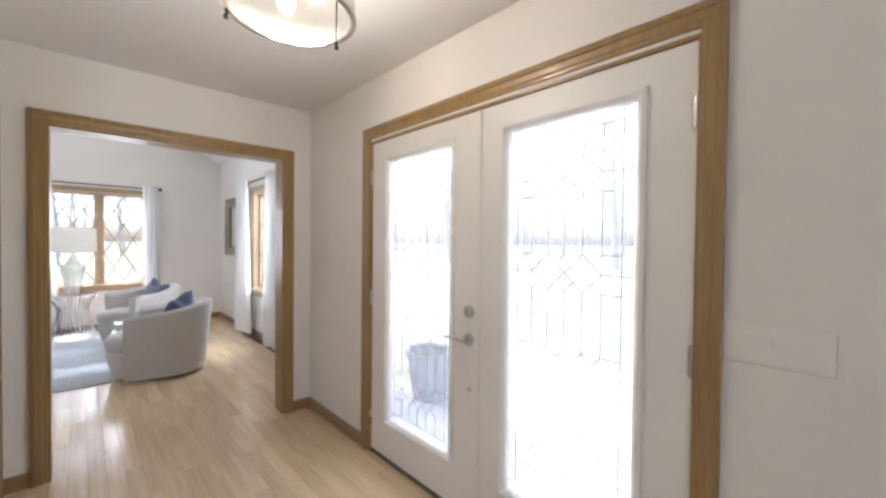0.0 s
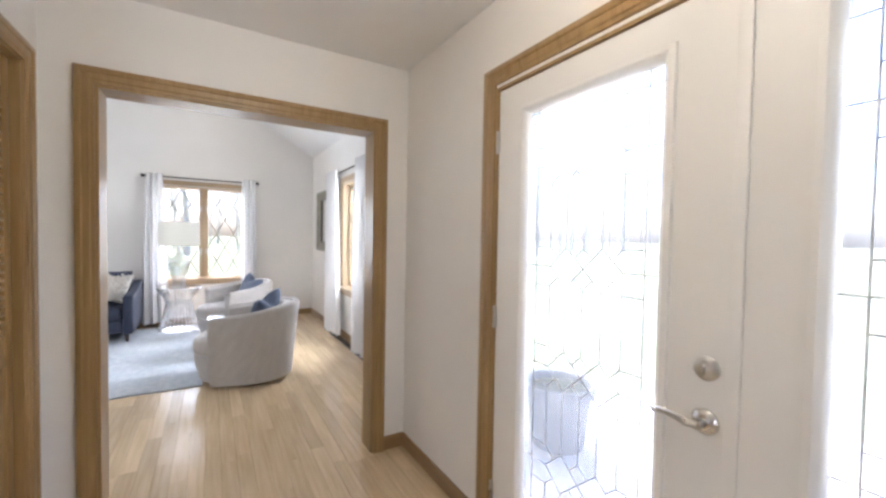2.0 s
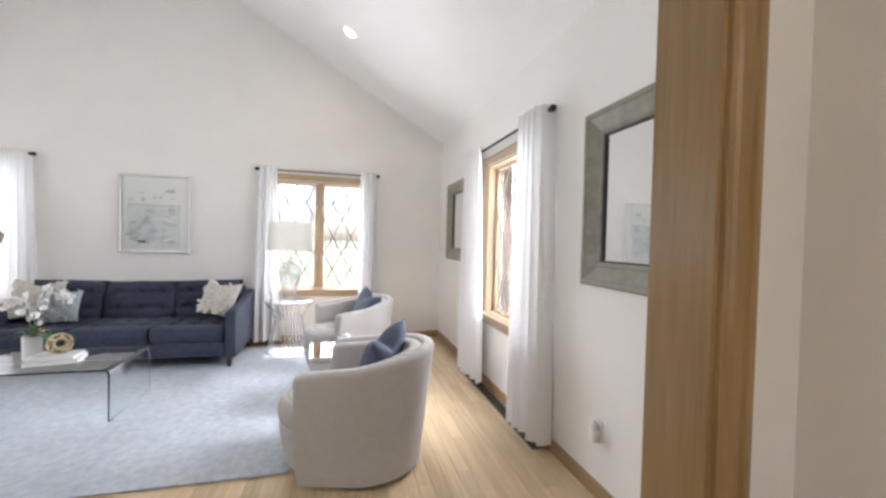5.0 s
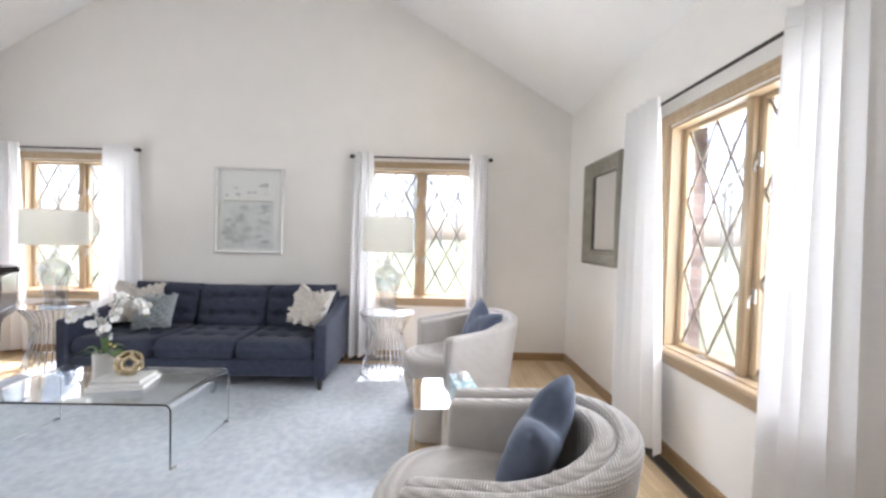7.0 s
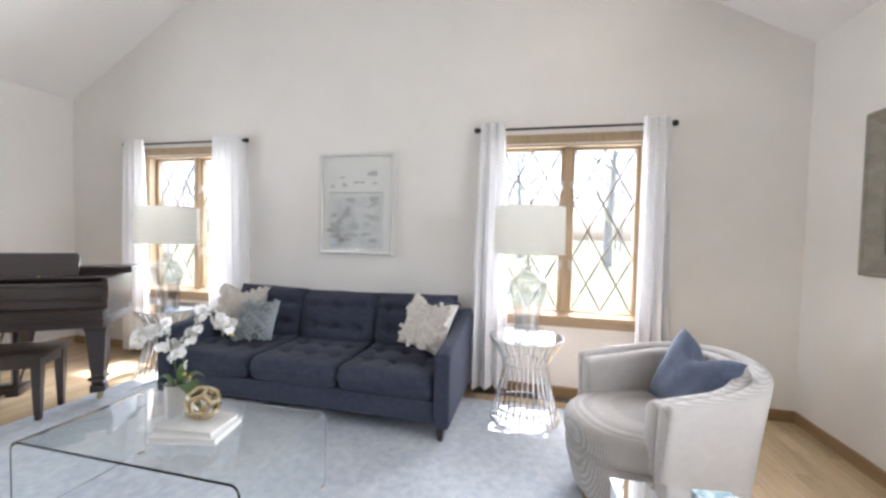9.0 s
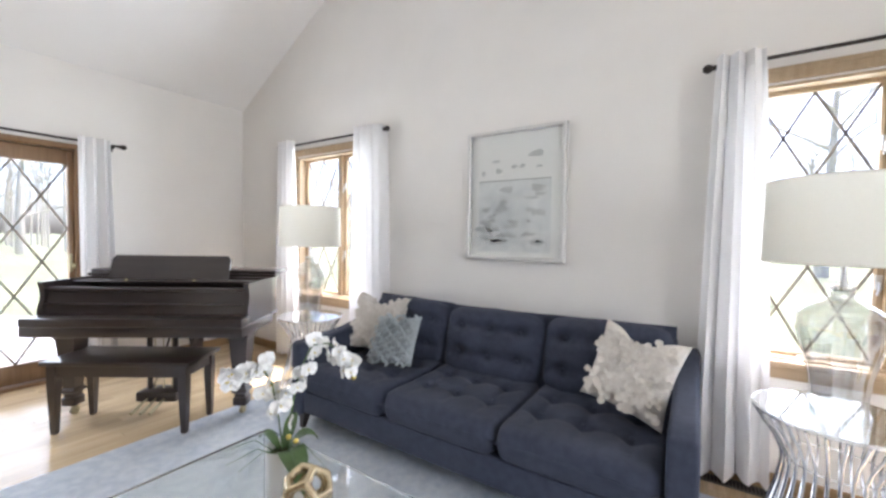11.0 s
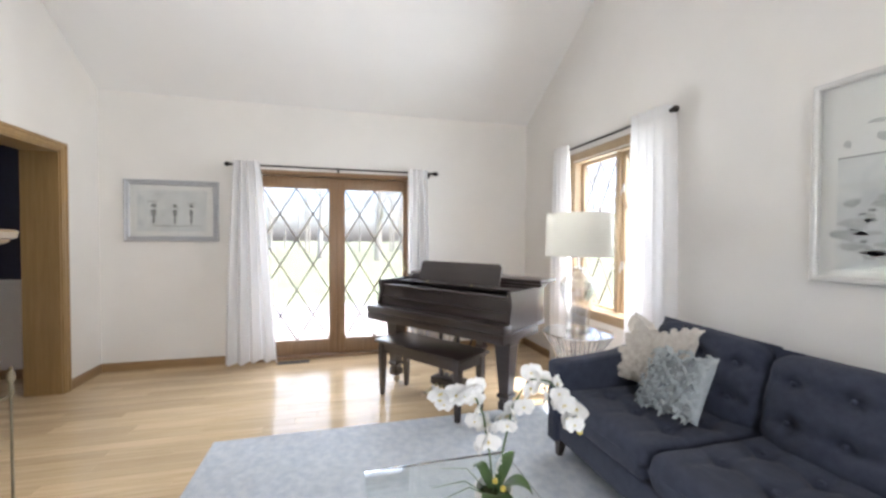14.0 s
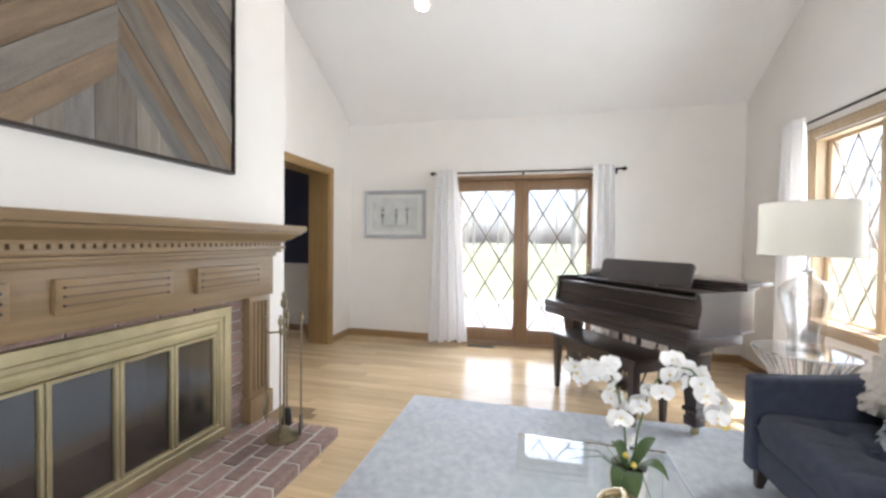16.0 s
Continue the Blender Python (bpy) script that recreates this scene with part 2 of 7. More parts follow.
def lathe(bm, prof, seg=24, c=(0, 0, 0), caps=True):
    loft(bm, [[(c[0] + r * math.cos(2 * math.pi * i / seg), c[1] + r * math.sin(2 * math.pi * i / seg), c[2] + z) for i in range(seg)] for r, z in prof], True, caps)


def tube(bm, pts, r, seg=8, closed=False, caps=True):
    """A round bar along a line of points; r is one radius, or one for each point."""
    pts = [Vector(p) for p in pts]
    rings = []
    k = len(pts)
    up = None
    for i, p in enumerate(pts):
        a, b = (pts[(i - 1) % k], pts[(i + 1) % k]) if closed else (pts[max(i - 1, 0)], pts[min(i + 1, k - 1)])
        d = (b - a).normalized()
        if up is None:
            up = Vector((0, 0, 1)) if abs(d.z) < 0.9 else Vector((1, 0, 0))
        s = d.cross(up).normalized()
        up = s.cross(d).normalized()
        rad = r[i] if isinstance(r, (list, tuple)) else r
        rings.append([p + (s * math.cos(2 * math.pi * j / seg) + up * math.sin(2 * math.pi * j / seg)) * rad for j in range(seg)])
    if closed:
        rings.append(rings[0])
    rows = loft(bm, rings, True, caps and not closed)
    return rows


def prism(bm, poly, h0, h1, axes="xyz"):
    """A polygon in the first two of axes, pulled along the third."""
    idx = ["xyz".index(c) for c in axes]

    def place(p, h):
        v = [0, 0, 0]
        v[idx[0]], v[idx[1]], v[idx[2]] = p[0], p[1], h
        return v
    loft(bm, [[place(p, h) for p in poly] for h in (h0, h1)])


def rect_sweep(bm, a0, a1, b0, b1, prof, open_bottom=False):
    """A mitred frame round a rectangle; prof holds (inset, height) points, the last joined to the first."""
    def ring(i, o):
        if open_bottom:
            return [(a0 + i, b0, o), (a0 + i, b1 - i, o), (a1 - i, b1 - i, o), (a1 - i, b0, o)]
        return [(a0 + i, b0 + i, o), (a0 + i, b1 - i, o), (a1 - i, b1 - i, o), (a1 - i, b0 + i, o)]
    rings = [ring(i, o) for i, o in prof]
    k = 4
    cols = [[r[j] for r in rings] for j in range(k)]
    if open_bottom:
        loft(bm, cols, True, True)
    else:
        loft(bm, cols + [cols[0]], True, False)
        bmesh.ops.remove_doubles(bm, verts=bm.verts, dist=1e-5)


def on_wall(x, y, n):
    """A wall's own axes: first to the right along it, second up, third out of it, for someone who faces it."""
    n = Vector(n)
    a = Vector((0, 0, 1)).cross(n)
    return Matrix(((a.x, 0, n.x, x), (a.y, 0, n.y, y), (a.z, 1, n.z, 0), (0, 0, 0, 1)))


CASING = [(0.0, 0.0), (0.0, 0.022), (0.008, 0.026), (0.022, 0.026), (0.027, 0.019), (0.05, 0.017), (0.056, 0.012), (0.068, 0.010), (0.07, 0.0)]

# ---- plan ----
FX, GY, BX = 2.10, 8.95, -4.88          # front, gable and garden walls
SE, SW = 4.306, 4.45                     # living-room side of the two halves of the hall wall
FOY, DOORX = 4.15, 1.64                 # hall side of that wall, front-door wall
EAVE, SLOPE, RIDGE = 2.73, 0.583, -1.39
TOP = EAVE + SLOPE * (FX - RIDGE)


def wall(name, spans, openings, label, n_axis, plane0, plane1, z1, gable=False, material=None):
    """A wall as long as spans, pierced by openings (a0, a1, z0, z1); n_axis is the axis across it."""
    bm = bmesh.new()
    a0, a1 = spans
    acuts = sorted({a0, a1, *[o[0] for o in openings], *[o[1] for o in openings]})
    zcuts = sorted({-0.2, z1, *[z for o in openings for z in o[2:]]})
    known = {}

    def at(a, z, p):
        key = (round(a, 5), round(z, 5), p)
        if key not in known:
            known[key] = bm.verts.new((p, a, z) if n_axis == "x" else (a, p, z))
        return known[key]

    def solid(i, k):
        if not (0 <= i < len(acuts) - 1 and 0 <= k < len(zcuts) - 1):
            return False
        a, z = (acuts[i] + acuts[i + 1]) / 2, (zcuts[k] + zcuts[k + 1]) / 2
        return not any(o[0] < a < o[1] and o[2] < z < o[3] for o in openings)

    def across(p, q):
        bm.faces.new((at(*p, plane0), at(*q, plane0), at(*q, plane1), at(*p, plane1)))
    for i in range(len(acuts) - 1):
        for k in range(len(zcuts) - 1):
            if not solid(i, k):
                continue
            s, e, lo, hi = acuts[i], acuts[i + 1], zcuts[k], zcuts[k + 1]
            for p in (plane0, plane1):
                bm.faces.new((at(s, lo, p), at(e, lo, p), at(e, hi, p), at(s, hi, p)))
            for di, dk, p, q in ((-1, 0, (s, lo), (s, hi)), (1, 0, (e, lo), (e, hi)), (0, -1, (s, lo), (e, lo)), (0, 1, (s, hi), (e, hi))):
                if not solid(i + di, k + dk) and not (gable and dk == 1 and k == len(zcuts) - 2):
                    across(p, q)
    if gable:
        peak = [(a1, z1), (a1, EAVE + SLOPE * (FX - a1)), (RIDGE, TOP), (a0, EAVE + SLOPE * (a0 - BX)), (a0, z1)]
        for p in (plane0, plane1):
            bm.faces.new([at(a, z1, p) for a in acuts] + [at(*q, p) for q in peak[1:-1]])
        for p, q in zip(peak, peak[1:]):
            across(p, q)
    return part(name, bm, material or WALL, tags=(label, "wall", "", "structure"))


WIN_Z0, WIN_Z1 = 0.675, 2.08
R1, R2, FW = -3.254, 0.455, 6.54          # middles of the three windows
HALF = 0.57                             # half of a window's opening
T = 0.16
wall("wall_gable", (BX - T, FX + T), [(c - HALF, c + HALF, WIN_Z0, WIN_Z1) for c in (R1, R2)], "off-white painted gable wall with two windows", "y", GY, GY + T, EAVE - 0.12, True)
wall("wall_front", (SE, GY), [(FW - HALF, FW + HALF, WIN_Z0, WIN_Z1)], "off-white painted wall with one window", "x", FX, FX + T, EAVE + 0.02)
# The second opening is out of view, cut to light the dining room.
wall("wall_garden", (1.0, GY), [(5.84, 7.46, -0.2, 1.99), (1.3, 3.3, 0.8, 2.1)], "off-white painted wall with glazed patio doors", "x", BX - T, BX, EAVE + 0.02)
wall("wall_hall_east", (-0.45, FX + T), [(0.10, 1.425, -0.2, 2.03)], "off-white wall with a wide cased opening", "y", FOY, SE, TOP + 0.2)
wall("wall_hall_west", (BX - T, -0.45), [(-4.34, -3.05, -0.2, 2.03)], "off-white wall with a cased opening to the dining room", "y", 4.19, SW, TOP + 0.2)
wall("wall_entry", (-1.2, FOY), [(1.37, 3.24, -0.2, 2.04)], "off-white hall wall round the front doors", "x", DOORX, DOORX + T, 2.60)
wall("wall_closet", (2.2, FOY), [(2.62, 3.98, -0.2, 2.03)], "off-white hall wall with a louvred closet door", "x", -0.085 - 0.12, -0.085, 2.60)
# The opening is made up, out of view, for the hall's fill light.
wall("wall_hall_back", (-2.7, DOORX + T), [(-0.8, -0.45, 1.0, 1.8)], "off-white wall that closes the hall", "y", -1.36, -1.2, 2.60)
wall("wall_hall_side", (-1.2, 4.19), [], "off-white wall between hall and dining room", "x", -2.86, -2.7, 2.60)
wall("wall_dining_far", (BX - T, -2.86), [], "navy upper wall of the dining room", "y", 0.84, 1.0, 2.60, material=NAVY)
bm = bmesh.new()
box(bm, -0.90, -0.085 - 0.12, 2.08, 2.2, -0.2, 2.6)
box(bm, -0.90, -0.80, 2.2, FOY, -0.2, 2.6)
part("wall_closet_inner", bm, WALL, tags=("off-white closet wall", "wall", "", "structure"))

# chimney breast up to the roof
FPX, BREAST = -1.52, 5.0
wall("wall_chimney", (-2.74, -0.30), [(-2.12, -0.92, -0.2, 0.82)], "off-white painted chimney breast above the fireplace", "y", SE - 0.02, BREAST, 5.0)

# ceilings
bm = bmesh.new()
for s, x in ((1, FX + T + 0.5), (-1, BX - T - 0.5)):
    prism(bm, [(RIDGE, TOP), (x, TOP - SLOPE * abs(x - RIDGE)), (x, TOP - SLOPE * abs(x - RIDGE) + 0.25), (RIDGE, TOP + 0.25)], SE - 0.6, GY + 0.35, "xzy")
part("ceiling", bm, CEIL, tags=("white vaulted ceiling", "ceiling", "", "structure"))
bm = bmesh.new()
box(bm, -2.86, DOORX + T, -1.36, FOY, 2.44, 2.6)
box(bm, BX - T, -2.86, 0.84, 4.19, 2.44, 2.6)
part("ceiling_hall", bm, CEIL, tags=("flat white hall ceiling", "ceiling", "", "structure"))

# dining-room dado and wall paint, seen through the far opening
bm = bmesh.new()
box(bm, BX, BX + 0.008, 1.0, 4.19, 0.9, 2.44)
part("wall_dining_upper", bm, NAVY, tags=("navy-painted upper wall", "wall", "", "structure"))
bm = bmesh.new()
box(bm, BX, BX + 0.03, 1.0, 4.19, 0.88, 0.92, 0.006)
part("trim", bm, WHITE, tags=("white dado rail", "trim", "", "structure"))
bm = bmesh.new()
box(bm, BX, BX + 0.012, 1.0, 4.19, 0.0, 0.085)
part("baseboard", bm, OAK_Y, tags=("varnished oak skirting", "baseboard", "", "structure"))

# skirting boards of the rooms walked through


def skirting(x0, y0, x1, y1, n):
    bm = bmesh.new()
    v = Vector((x1 - x0, y1 - y0, 0))
    ln = v.length
    prism(bm, [(0, 0), (0.013, 0), (0.013, 0.072), (0.008, 0.083), (0, 0.085)], 0, ln, "yzx")
    ob = part("baseboard", bm, OAK_Y, tags=("varnished oak skirting along the wall", "baseboard", "", "structure"))
    d = v.normalized()
    ob.matrix_world = Matrix(((d.x, n[0], 0, x0), (d.y, n[1], 0, y0), (0, 0, 1, 0), (0, 0, 0, 1)))


for seg in ((BX + 0.013, GY, FX - 0.013, GY, (0, -1)), (FX, SE, FX, GY, (-1, 0)), (BX, SW, BX, 5.80, (1, 0)), (BX, 7.52, BX, GY, (1, 0)), (BX + 0.013, SW, -4.41, SW, (0, 1)), (-2.98, SW, -2.74, SW, (0, 1)),
            (-2.74, SW, -2.74, BREAST, (-1, 0)), (-0.30, SE, -0.30, BREAST, (1, 0)), (-0.287, SE, 0.03, SE, (0, 1)), (1.49, SE, FX - 0.013, SE, (0, 1)), (1.49, FOY, DOORX - 0.013, FOY, (0, -1)),
            (-0.072, FOY, 0.03, FOY, (0, -1)), (DOORX, 3.31, DOORX, FOY, (-1, 0)), (DOORX, -1.2, DOORX, 1.30, (-1, 0)), (-0.085, 2.2, -0.085, 2.55, (1, 0)), (-2.7, -1.2, DOORX, -1.2, (0, 1))):
    skirting(*seg)

# cased openings


def cased_opening(name, wm0, a0, a1, z1, depth, label):
    """Varnished jambs and casing on both sides; wm0 is the wall's face on this side, depth the wall's thickness."""
    ob = thing(name, wm0, label, "door frame", "", "structure")
    bm = bmesh.new()
    rect_sweep(bm, a0 - 0.07, a1 + 0.07, 0, z1 + 0.07, CASING, True)
    part("casing", bm, OAK_V, ob, smooth=30)
    bm = bmesh.new()
    rect_sweep(bm, a0 - 0.002, a1 + 0.002, 0, z1 + 0.002, [(0, 0.0), (0.014, 0.0), (0.014, -depth), (0, -depth)], True)
    part("jamb", bm, OAK_V, ob)
    bm = bmesh.new()
    rect_sweep(bm, a0 - 0.07, a1 + 0.07, 0, z1 + 0.07, [(i, -depth - o) for i, o in CASING], True)
    part("casing", bm, OAK_V, ob, smooth=30)


cased_opening("door_frame_hall", on_wall(0, FOY, (0, -1, 0)), 0.10, 1.425, 2.03, SE - FOY, "varnished oak casing of the wide opening from hall to living room")
cased_opening("door_frame_dining", on_wall(0, SW, (0, 1, 0)), 3.05, 4.34, 2.03, SW - 4.19, "varnished oak casing of the opening to the dining room")

# ---- windows ----


def lattice(bm, w, h, dw, dh, z, r=0.0072, anchor=0.0):
    """Crossed bars over a pane w by h whose lower left corner is at 0, 0."""
    k = dh / dw
    for s in (1, -1):
        c = h - s * k * anchor - (math.ceil((2 * w * k + 2 * h) / dh) + 1) * dh
        while c < h + 2 * w * k + dh:
            # the line b = s*k*a + c, cut to the pane
            ts = []
            for a in (0, w):
                b = s * k * a + c
                if -1e-6 <= b <= h + 1e-6:
                    ts.append((a, b))
            for b in (0, h):
                a = (b - c) / (s * k)
                if 1e-6 < a < w - 1e-6:
                    ts.append((a, b))
            if len(ts) >= 2 and math.dist(ts[0], ts[1]) > 0.03:
                (p, q) = ts[0], ts[1]
                d = Vector((q[0] - p[0], q[1] - p[1], 0)).normalized()
                nn = Vector((-d.y, d.x, 0)) * r
                P, Q = Vector((*p, z)), Vector((*q, z))
                loft(bm, [[P + nn, P - nn, P - nn + Vector((0, 0, 0.008)), P + nn + Vector((0, 0, 0.008))], [Q + nn, Q - nn, Q - nn + Vector((0, 0, 0.008)), Q + nn + Vector((0, 0, 0.008))]])
            c += dh


def window(name, m, label):
    """A pair of casements with diamond lattice in a deep wooden frame; own axes as on_wall, middle of the sill wall line at 0."""
    ob = thing(name, m, label, "window", "casement windows", "structure")
    z0, z1, hw = WIN_Z0, WIN_Z1, HALF
    bm = bmesh.new()
    rect_sweep(bm, -hw - 0.07, hw + 0.07, z0, z1 + 0.08, CASING, True)
    part("casing", bm, PINE_V, ob, smooth=30)
    bm = bmesh.new()
    rect_sweep(bm, -hw, hw, z0, z1, [(0, 0), (0.015, 0), (0.015, -0.14), (0, -0.14)])
    part("window_frame", bm, PINE_V, ob)
    bm = bmesh.new()
    box(bm, -hw - 0.09, hw + 0.09, z0 - 0.022, z0 + 0.008, -0.09, 0.05, 0.005)
    part("window_sill", bm, PINE_H, ob, smooth=40)
    bm = bmesh.new()
    box(bm, -hw - 0.07, hw + 0.07, z0 - 0.09, z0 - 0.022, 0.0, 0.018, 0.004)
    part("apron", bm, PINE_H, ob, smooth=40)
    bm = bmesh.new()
    box(bm, -0.025, 0.025, z0 + 0.008, z1 - 0.014, -0.13, -0.045, 0.006)
    part("mullion", bm, PINE_V, ob, smooth=40)
    for s in (-1, 1):
        a0, a1 = (0.025, hw - 0.015) if s > 0 else (-hw + 0.015, -0.025)
        b0, b1 = z0 + 0.006, z1 - 0.006
        bm = bmesh.new()
        rect_sweep(bm, a0, a1, b0, b1, [(0, -0.12), (0, -0.075), (0.022, -0.075), (0.032, -0.085), (0.032, -0.12)])
        sash = part("sash", bm, PINE_V, ob, smooth=30)
        bm = bmesh.new()
        box(bm, a0 + 0.03, a1 - 0.03, b0 + 0.03, b1 - 0.03, -0.104, -0.100)
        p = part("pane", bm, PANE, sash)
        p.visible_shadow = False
        bm = bmesh.new()
        gw, gh = a1 - a0 - 0.064, b1 - b0 - 0.064
        lattice(bm, gw, gh, gw / 2, gh / 3, 0.0, 0.0058)
        for v in bm.verts:
            v.co += Vector((a0 + 0.032, b0 + 0.032, -0.099))
        part("lattice", bm, LATTICE, sash, "dark diamond lattice")
        for zz in (z0 + 0.42, z0 + 1.08):
            bm = bmesh.new()
            x = 0.041 * s
            box(bm, x - 0.014, x + 0.014, zz - 0.035, zz + 0.035, -0.076, -0.066, 0.003)
            tube(bm, [(x, zz, -0.062), (x + 0.004 * s, zz - 0.03, -0.045), (x + 0.012 * s, zz - 0.06, -0.04)], 0.006, 6)
            part("latch", bm, NICKEL, sash, "satin metal sash latch", smooth=40)
        bm = bmesh.new()
        x = (a0 + a1) / 2
        box(bm, x - 0.035, x + 0.035, b0 + 0.002, b0 + 0.02, -0.07, -0.045, 0.004)
        tube(bm, [(x, b0 + 0.02, -0.055), (x + 0.03, b0 + 0.03, -0.045), (x + 0.075, b0 + 0.024, -0.04)], 0.006, 6)
        part("crank", bm, NICKEL, sash, "folding window crank", smooth=40)
    return ob


window("window_1", on_wall(R1, GY, (0, -1, 0)), "wooden casement window with diamond lattice beside the piano")
window("window_2", on_wall(R2, GY, (0, -1, 0)), "wooden casement window with diamond lattice behind the armchairs")
window("window_3", on_wall(FX, FW, (-1, 0, 0)), "wooden casement window with diamond lattice between two mirrors")


def patio_doors():
    m = on_wall(BX, 6.65, (1, 0, 0))
    ob = thing("door_patio", m, "brown wooden patio doors with diamond-lattice glass, closed", "door", "", "structure")
    hw, z1 = 0.81, 1.99
    bm = bmesh.new()
    rect_sweep(bm, -hw - 0.035, hw + 0.035, 0, z1 + 0.05, [(0, 0), (0, 0.018), (0.035, 0.02), (0.05, 0.012), (0.05, -0.15), (0.035, -0.15), (0.035, 0)], True)
    part("door_frame", bm, PATIO, ob, smooth=30)
    bm = bmesh.new()
    box(bm, -hw, hw, 0.0, 0.03, -0.15, 0.02, 0.004)
    part("threshold", bm, PATIO, ob, smooth=40)
    for a0, a1 in ((-0.805, 0.03), (0.034, 0.795)):
        bm = bmesh.new()
        # stiles and rails
        lo, hi, bot, top = 0.055 if a0 < 0 else 0.066, 0.10 if a0 < 0 else 0.04, 0.195, 0.13
        z = (-0.075, -0.03)
        box(bm, a0, a0 + lo, 0.035, z1 - 0.002, *z, 0.004)
        box(bm, a1 - hi, a1, 0.035, z1 - 0.002, *z, 0.004)
        box(bm, a0 + lo, a1 - hi, 0.035, bot, *z, 0.004)
        box(bm, a0 + lo, a1 - hi, z1 - top, z1 - 0.002, *z, 0.004)
        leaf = part("door_leaf", bm, PATIO, ob, smooth=40)
        bm = bmesh.new()
        box(bm, a0 + lo - 0.005, a1 - hi + 0.005, bot - 0.005, z1 - top + 0.005, -0.056, -0.05)
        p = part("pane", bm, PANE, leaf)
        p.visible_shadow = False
        bm = bmesh.new()
        gw, gh = a1 - a0 - lo - hi, z1 - top - bot
        lattice(bm, gw, gh, gw / 2, gh / 3.0, 0.0, 0.007)
        for v in bm.verts:
            v.co += Vector((a0 + lo, bot, -0.049))
        part("lattice", bm, LATTICE, leaf, "dark diamond lattice")
    bm = bmesh.new()
    box(bm, 0.008, 0.056, 0.035, z1 - 0.002, -0.03, -0.016, 0.004)
    part("astragal", bm, PATIO, ob, smooth=40)
    bm = bmesh.new()
    box(bm, 0.757, 0.782, 0.93, 1.09, -0.03, -0.022, 0.003)
    lathe(bm, [(0.0, 0.0), (0.011, 0.0), (0.011, 0.03), (0.024, 0.04), (0.026, 0.055), (0.015, 0.066), (0.0, 0.067)], 16, (0.769, 0.985, -0.022))
    part("handle", bm, BRASS, ob, "brass door knob", smooth=40)


BRASS = mat("antique_brass", (0.42, 0.37, 0.225), (0.54, 0.48, 0.31), 0.45, (10, 10, 10), 5, metal=1.0, big=0.24, rough_var=0.14)
patio_doors()

# ---- more materials ----
NAVYCLOTH = weave("navy_tweed", (0.034, 0.040, 0.064), (0.054, 0.061, 0.090), 0.003, 0.9, 0.5, 0.08)
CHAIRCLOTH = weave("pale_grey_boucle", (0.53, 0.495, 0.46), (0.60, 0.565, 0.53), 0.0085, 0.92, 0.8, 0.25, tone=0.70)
CURTAIN = mat("white_curtain_cloth", (0.86, 0.85, 0.85), (0.89, 0.88, 0.88), 0.9, (60, 60, 4), 3, 0.15, 300, spec=0.15, sheen=0.1)
_cb = CURTAIN.node_tree.nodes["Principled BSDF"]
_tr, _mx = CURTAIN.node_tree.nodes.new("ShaderNodeBsdfTranslucent"), CURTAIN.node_tree.nodes.new("ShaderNodeMixShader")
_tr.inputs[0].default_value = (0.88, 0.87, 0.86, 1)
_mx.inputs[0].default_value = 0.09
CURTAIN.node_tree.links.new(_cb.outputs[0], _mx.inputs[1])
CURTAIN.node_tree.links.new(_tr.outputs[0], _mx.inputs[2])
CURTAIN.node_tree.links.new(_mx.outputs[0], CURTAIN.node_tree.nodes["Material Output"].inputs[0])
SHADE = mat("linen_lampshade", (0.82, 0.81, 0.765), (0.86, 0.85, 0.80), 0.85, (90, 90, 90), 3, 0.2, 300, spec=0.15)
_sb = SHADE.node_tree.nodes["Principled BSDF"]
_st, _sm = SHADE.node_tree.nodes.new("ShaderNodeBsdfTranslucent"), SHADE.node_tree.nodes.new("ShaderNodeMixShader")
_st.inputs[0].default_value = (0.86, 0.845, 0.79, 1)
_sm.inputs[0].default_value = 0.45
SHADE.node_tree.links.new(_sb.outputs[0], _sm.inputs[1])
SHADE.node_tree.links.new(_st.outputs[0], _sm.inputs[2])
SHADE.node_tree.links.new(_sm.outputs[0], SHADE.node_tree.nodes["Material Output"].inputs[0])
BLUECLOTH = weave("dusty_blue_velvet", (0.08, 0.098, 0.145), (0.11, 0.132, 0.188), 0.002, 0.8, 0.3, 0.15)
CREAM = mat("cream_cotton", (0.60, 0.55, 0.49), (0.72, 0.68, 0.62), 0.9, (40, 40, 40), 3, 0.3, 200, spec=0.15, sheen=0.1)
PALEBLUE = mat("pale_blue_grey_cotton", (0.40, 0.44, 0.455), (0.52, 0.56, 0.575), 0.9, (40, 40, 40), 3, 0.3, 200, spec=0.15, sheen=0.1)
WALNUT = mat("dark_leg_wood", (0.018, 0.013, 0.011), (0.035, 0.025, 0.02), 0.35, (30, 30, 3), 4)
EBONY = mat("ebonised_piano_wood", (0.024, 0.016, 0.0145), (0.040, 0.028, 0.025), 0.32, (3, 30, 30), 4, 0.05, 60, big=0.1, coat=0.55)
BLACK = mat("black_felt", (0.01, 0.01, 0.01), (0.02, 0.02, 0.02), 0.7)
GLASS = solid_glass("clear_glass", (0.97, 0.985, 0.98))
TABLEGLASS = solid_glass("table_glass", (0.955, 0.98, 0.975))
MIRROR = mat("mirror_silver", (0.88, 0.88, 0.88), (0.9, 0.9, 0.9), 0.01, metal=1.0, rough_var=0.0)
GREYWOOD = mat("grey_washed_wood", (0.19, 0.175, 0.137), (0.30, 0.28, 0.228), 0.5, (14, 14, 14), 5, 0.25, 90, big=0.12, metal=0.15)
SILVERFRAME = mat("silver_leaf_frame", (0.62, 0.61, 0.59), (0.72, 0.71, 0.69), 0.35, (20, 20, 20), 4, 0.1, 80, metal=0.25)
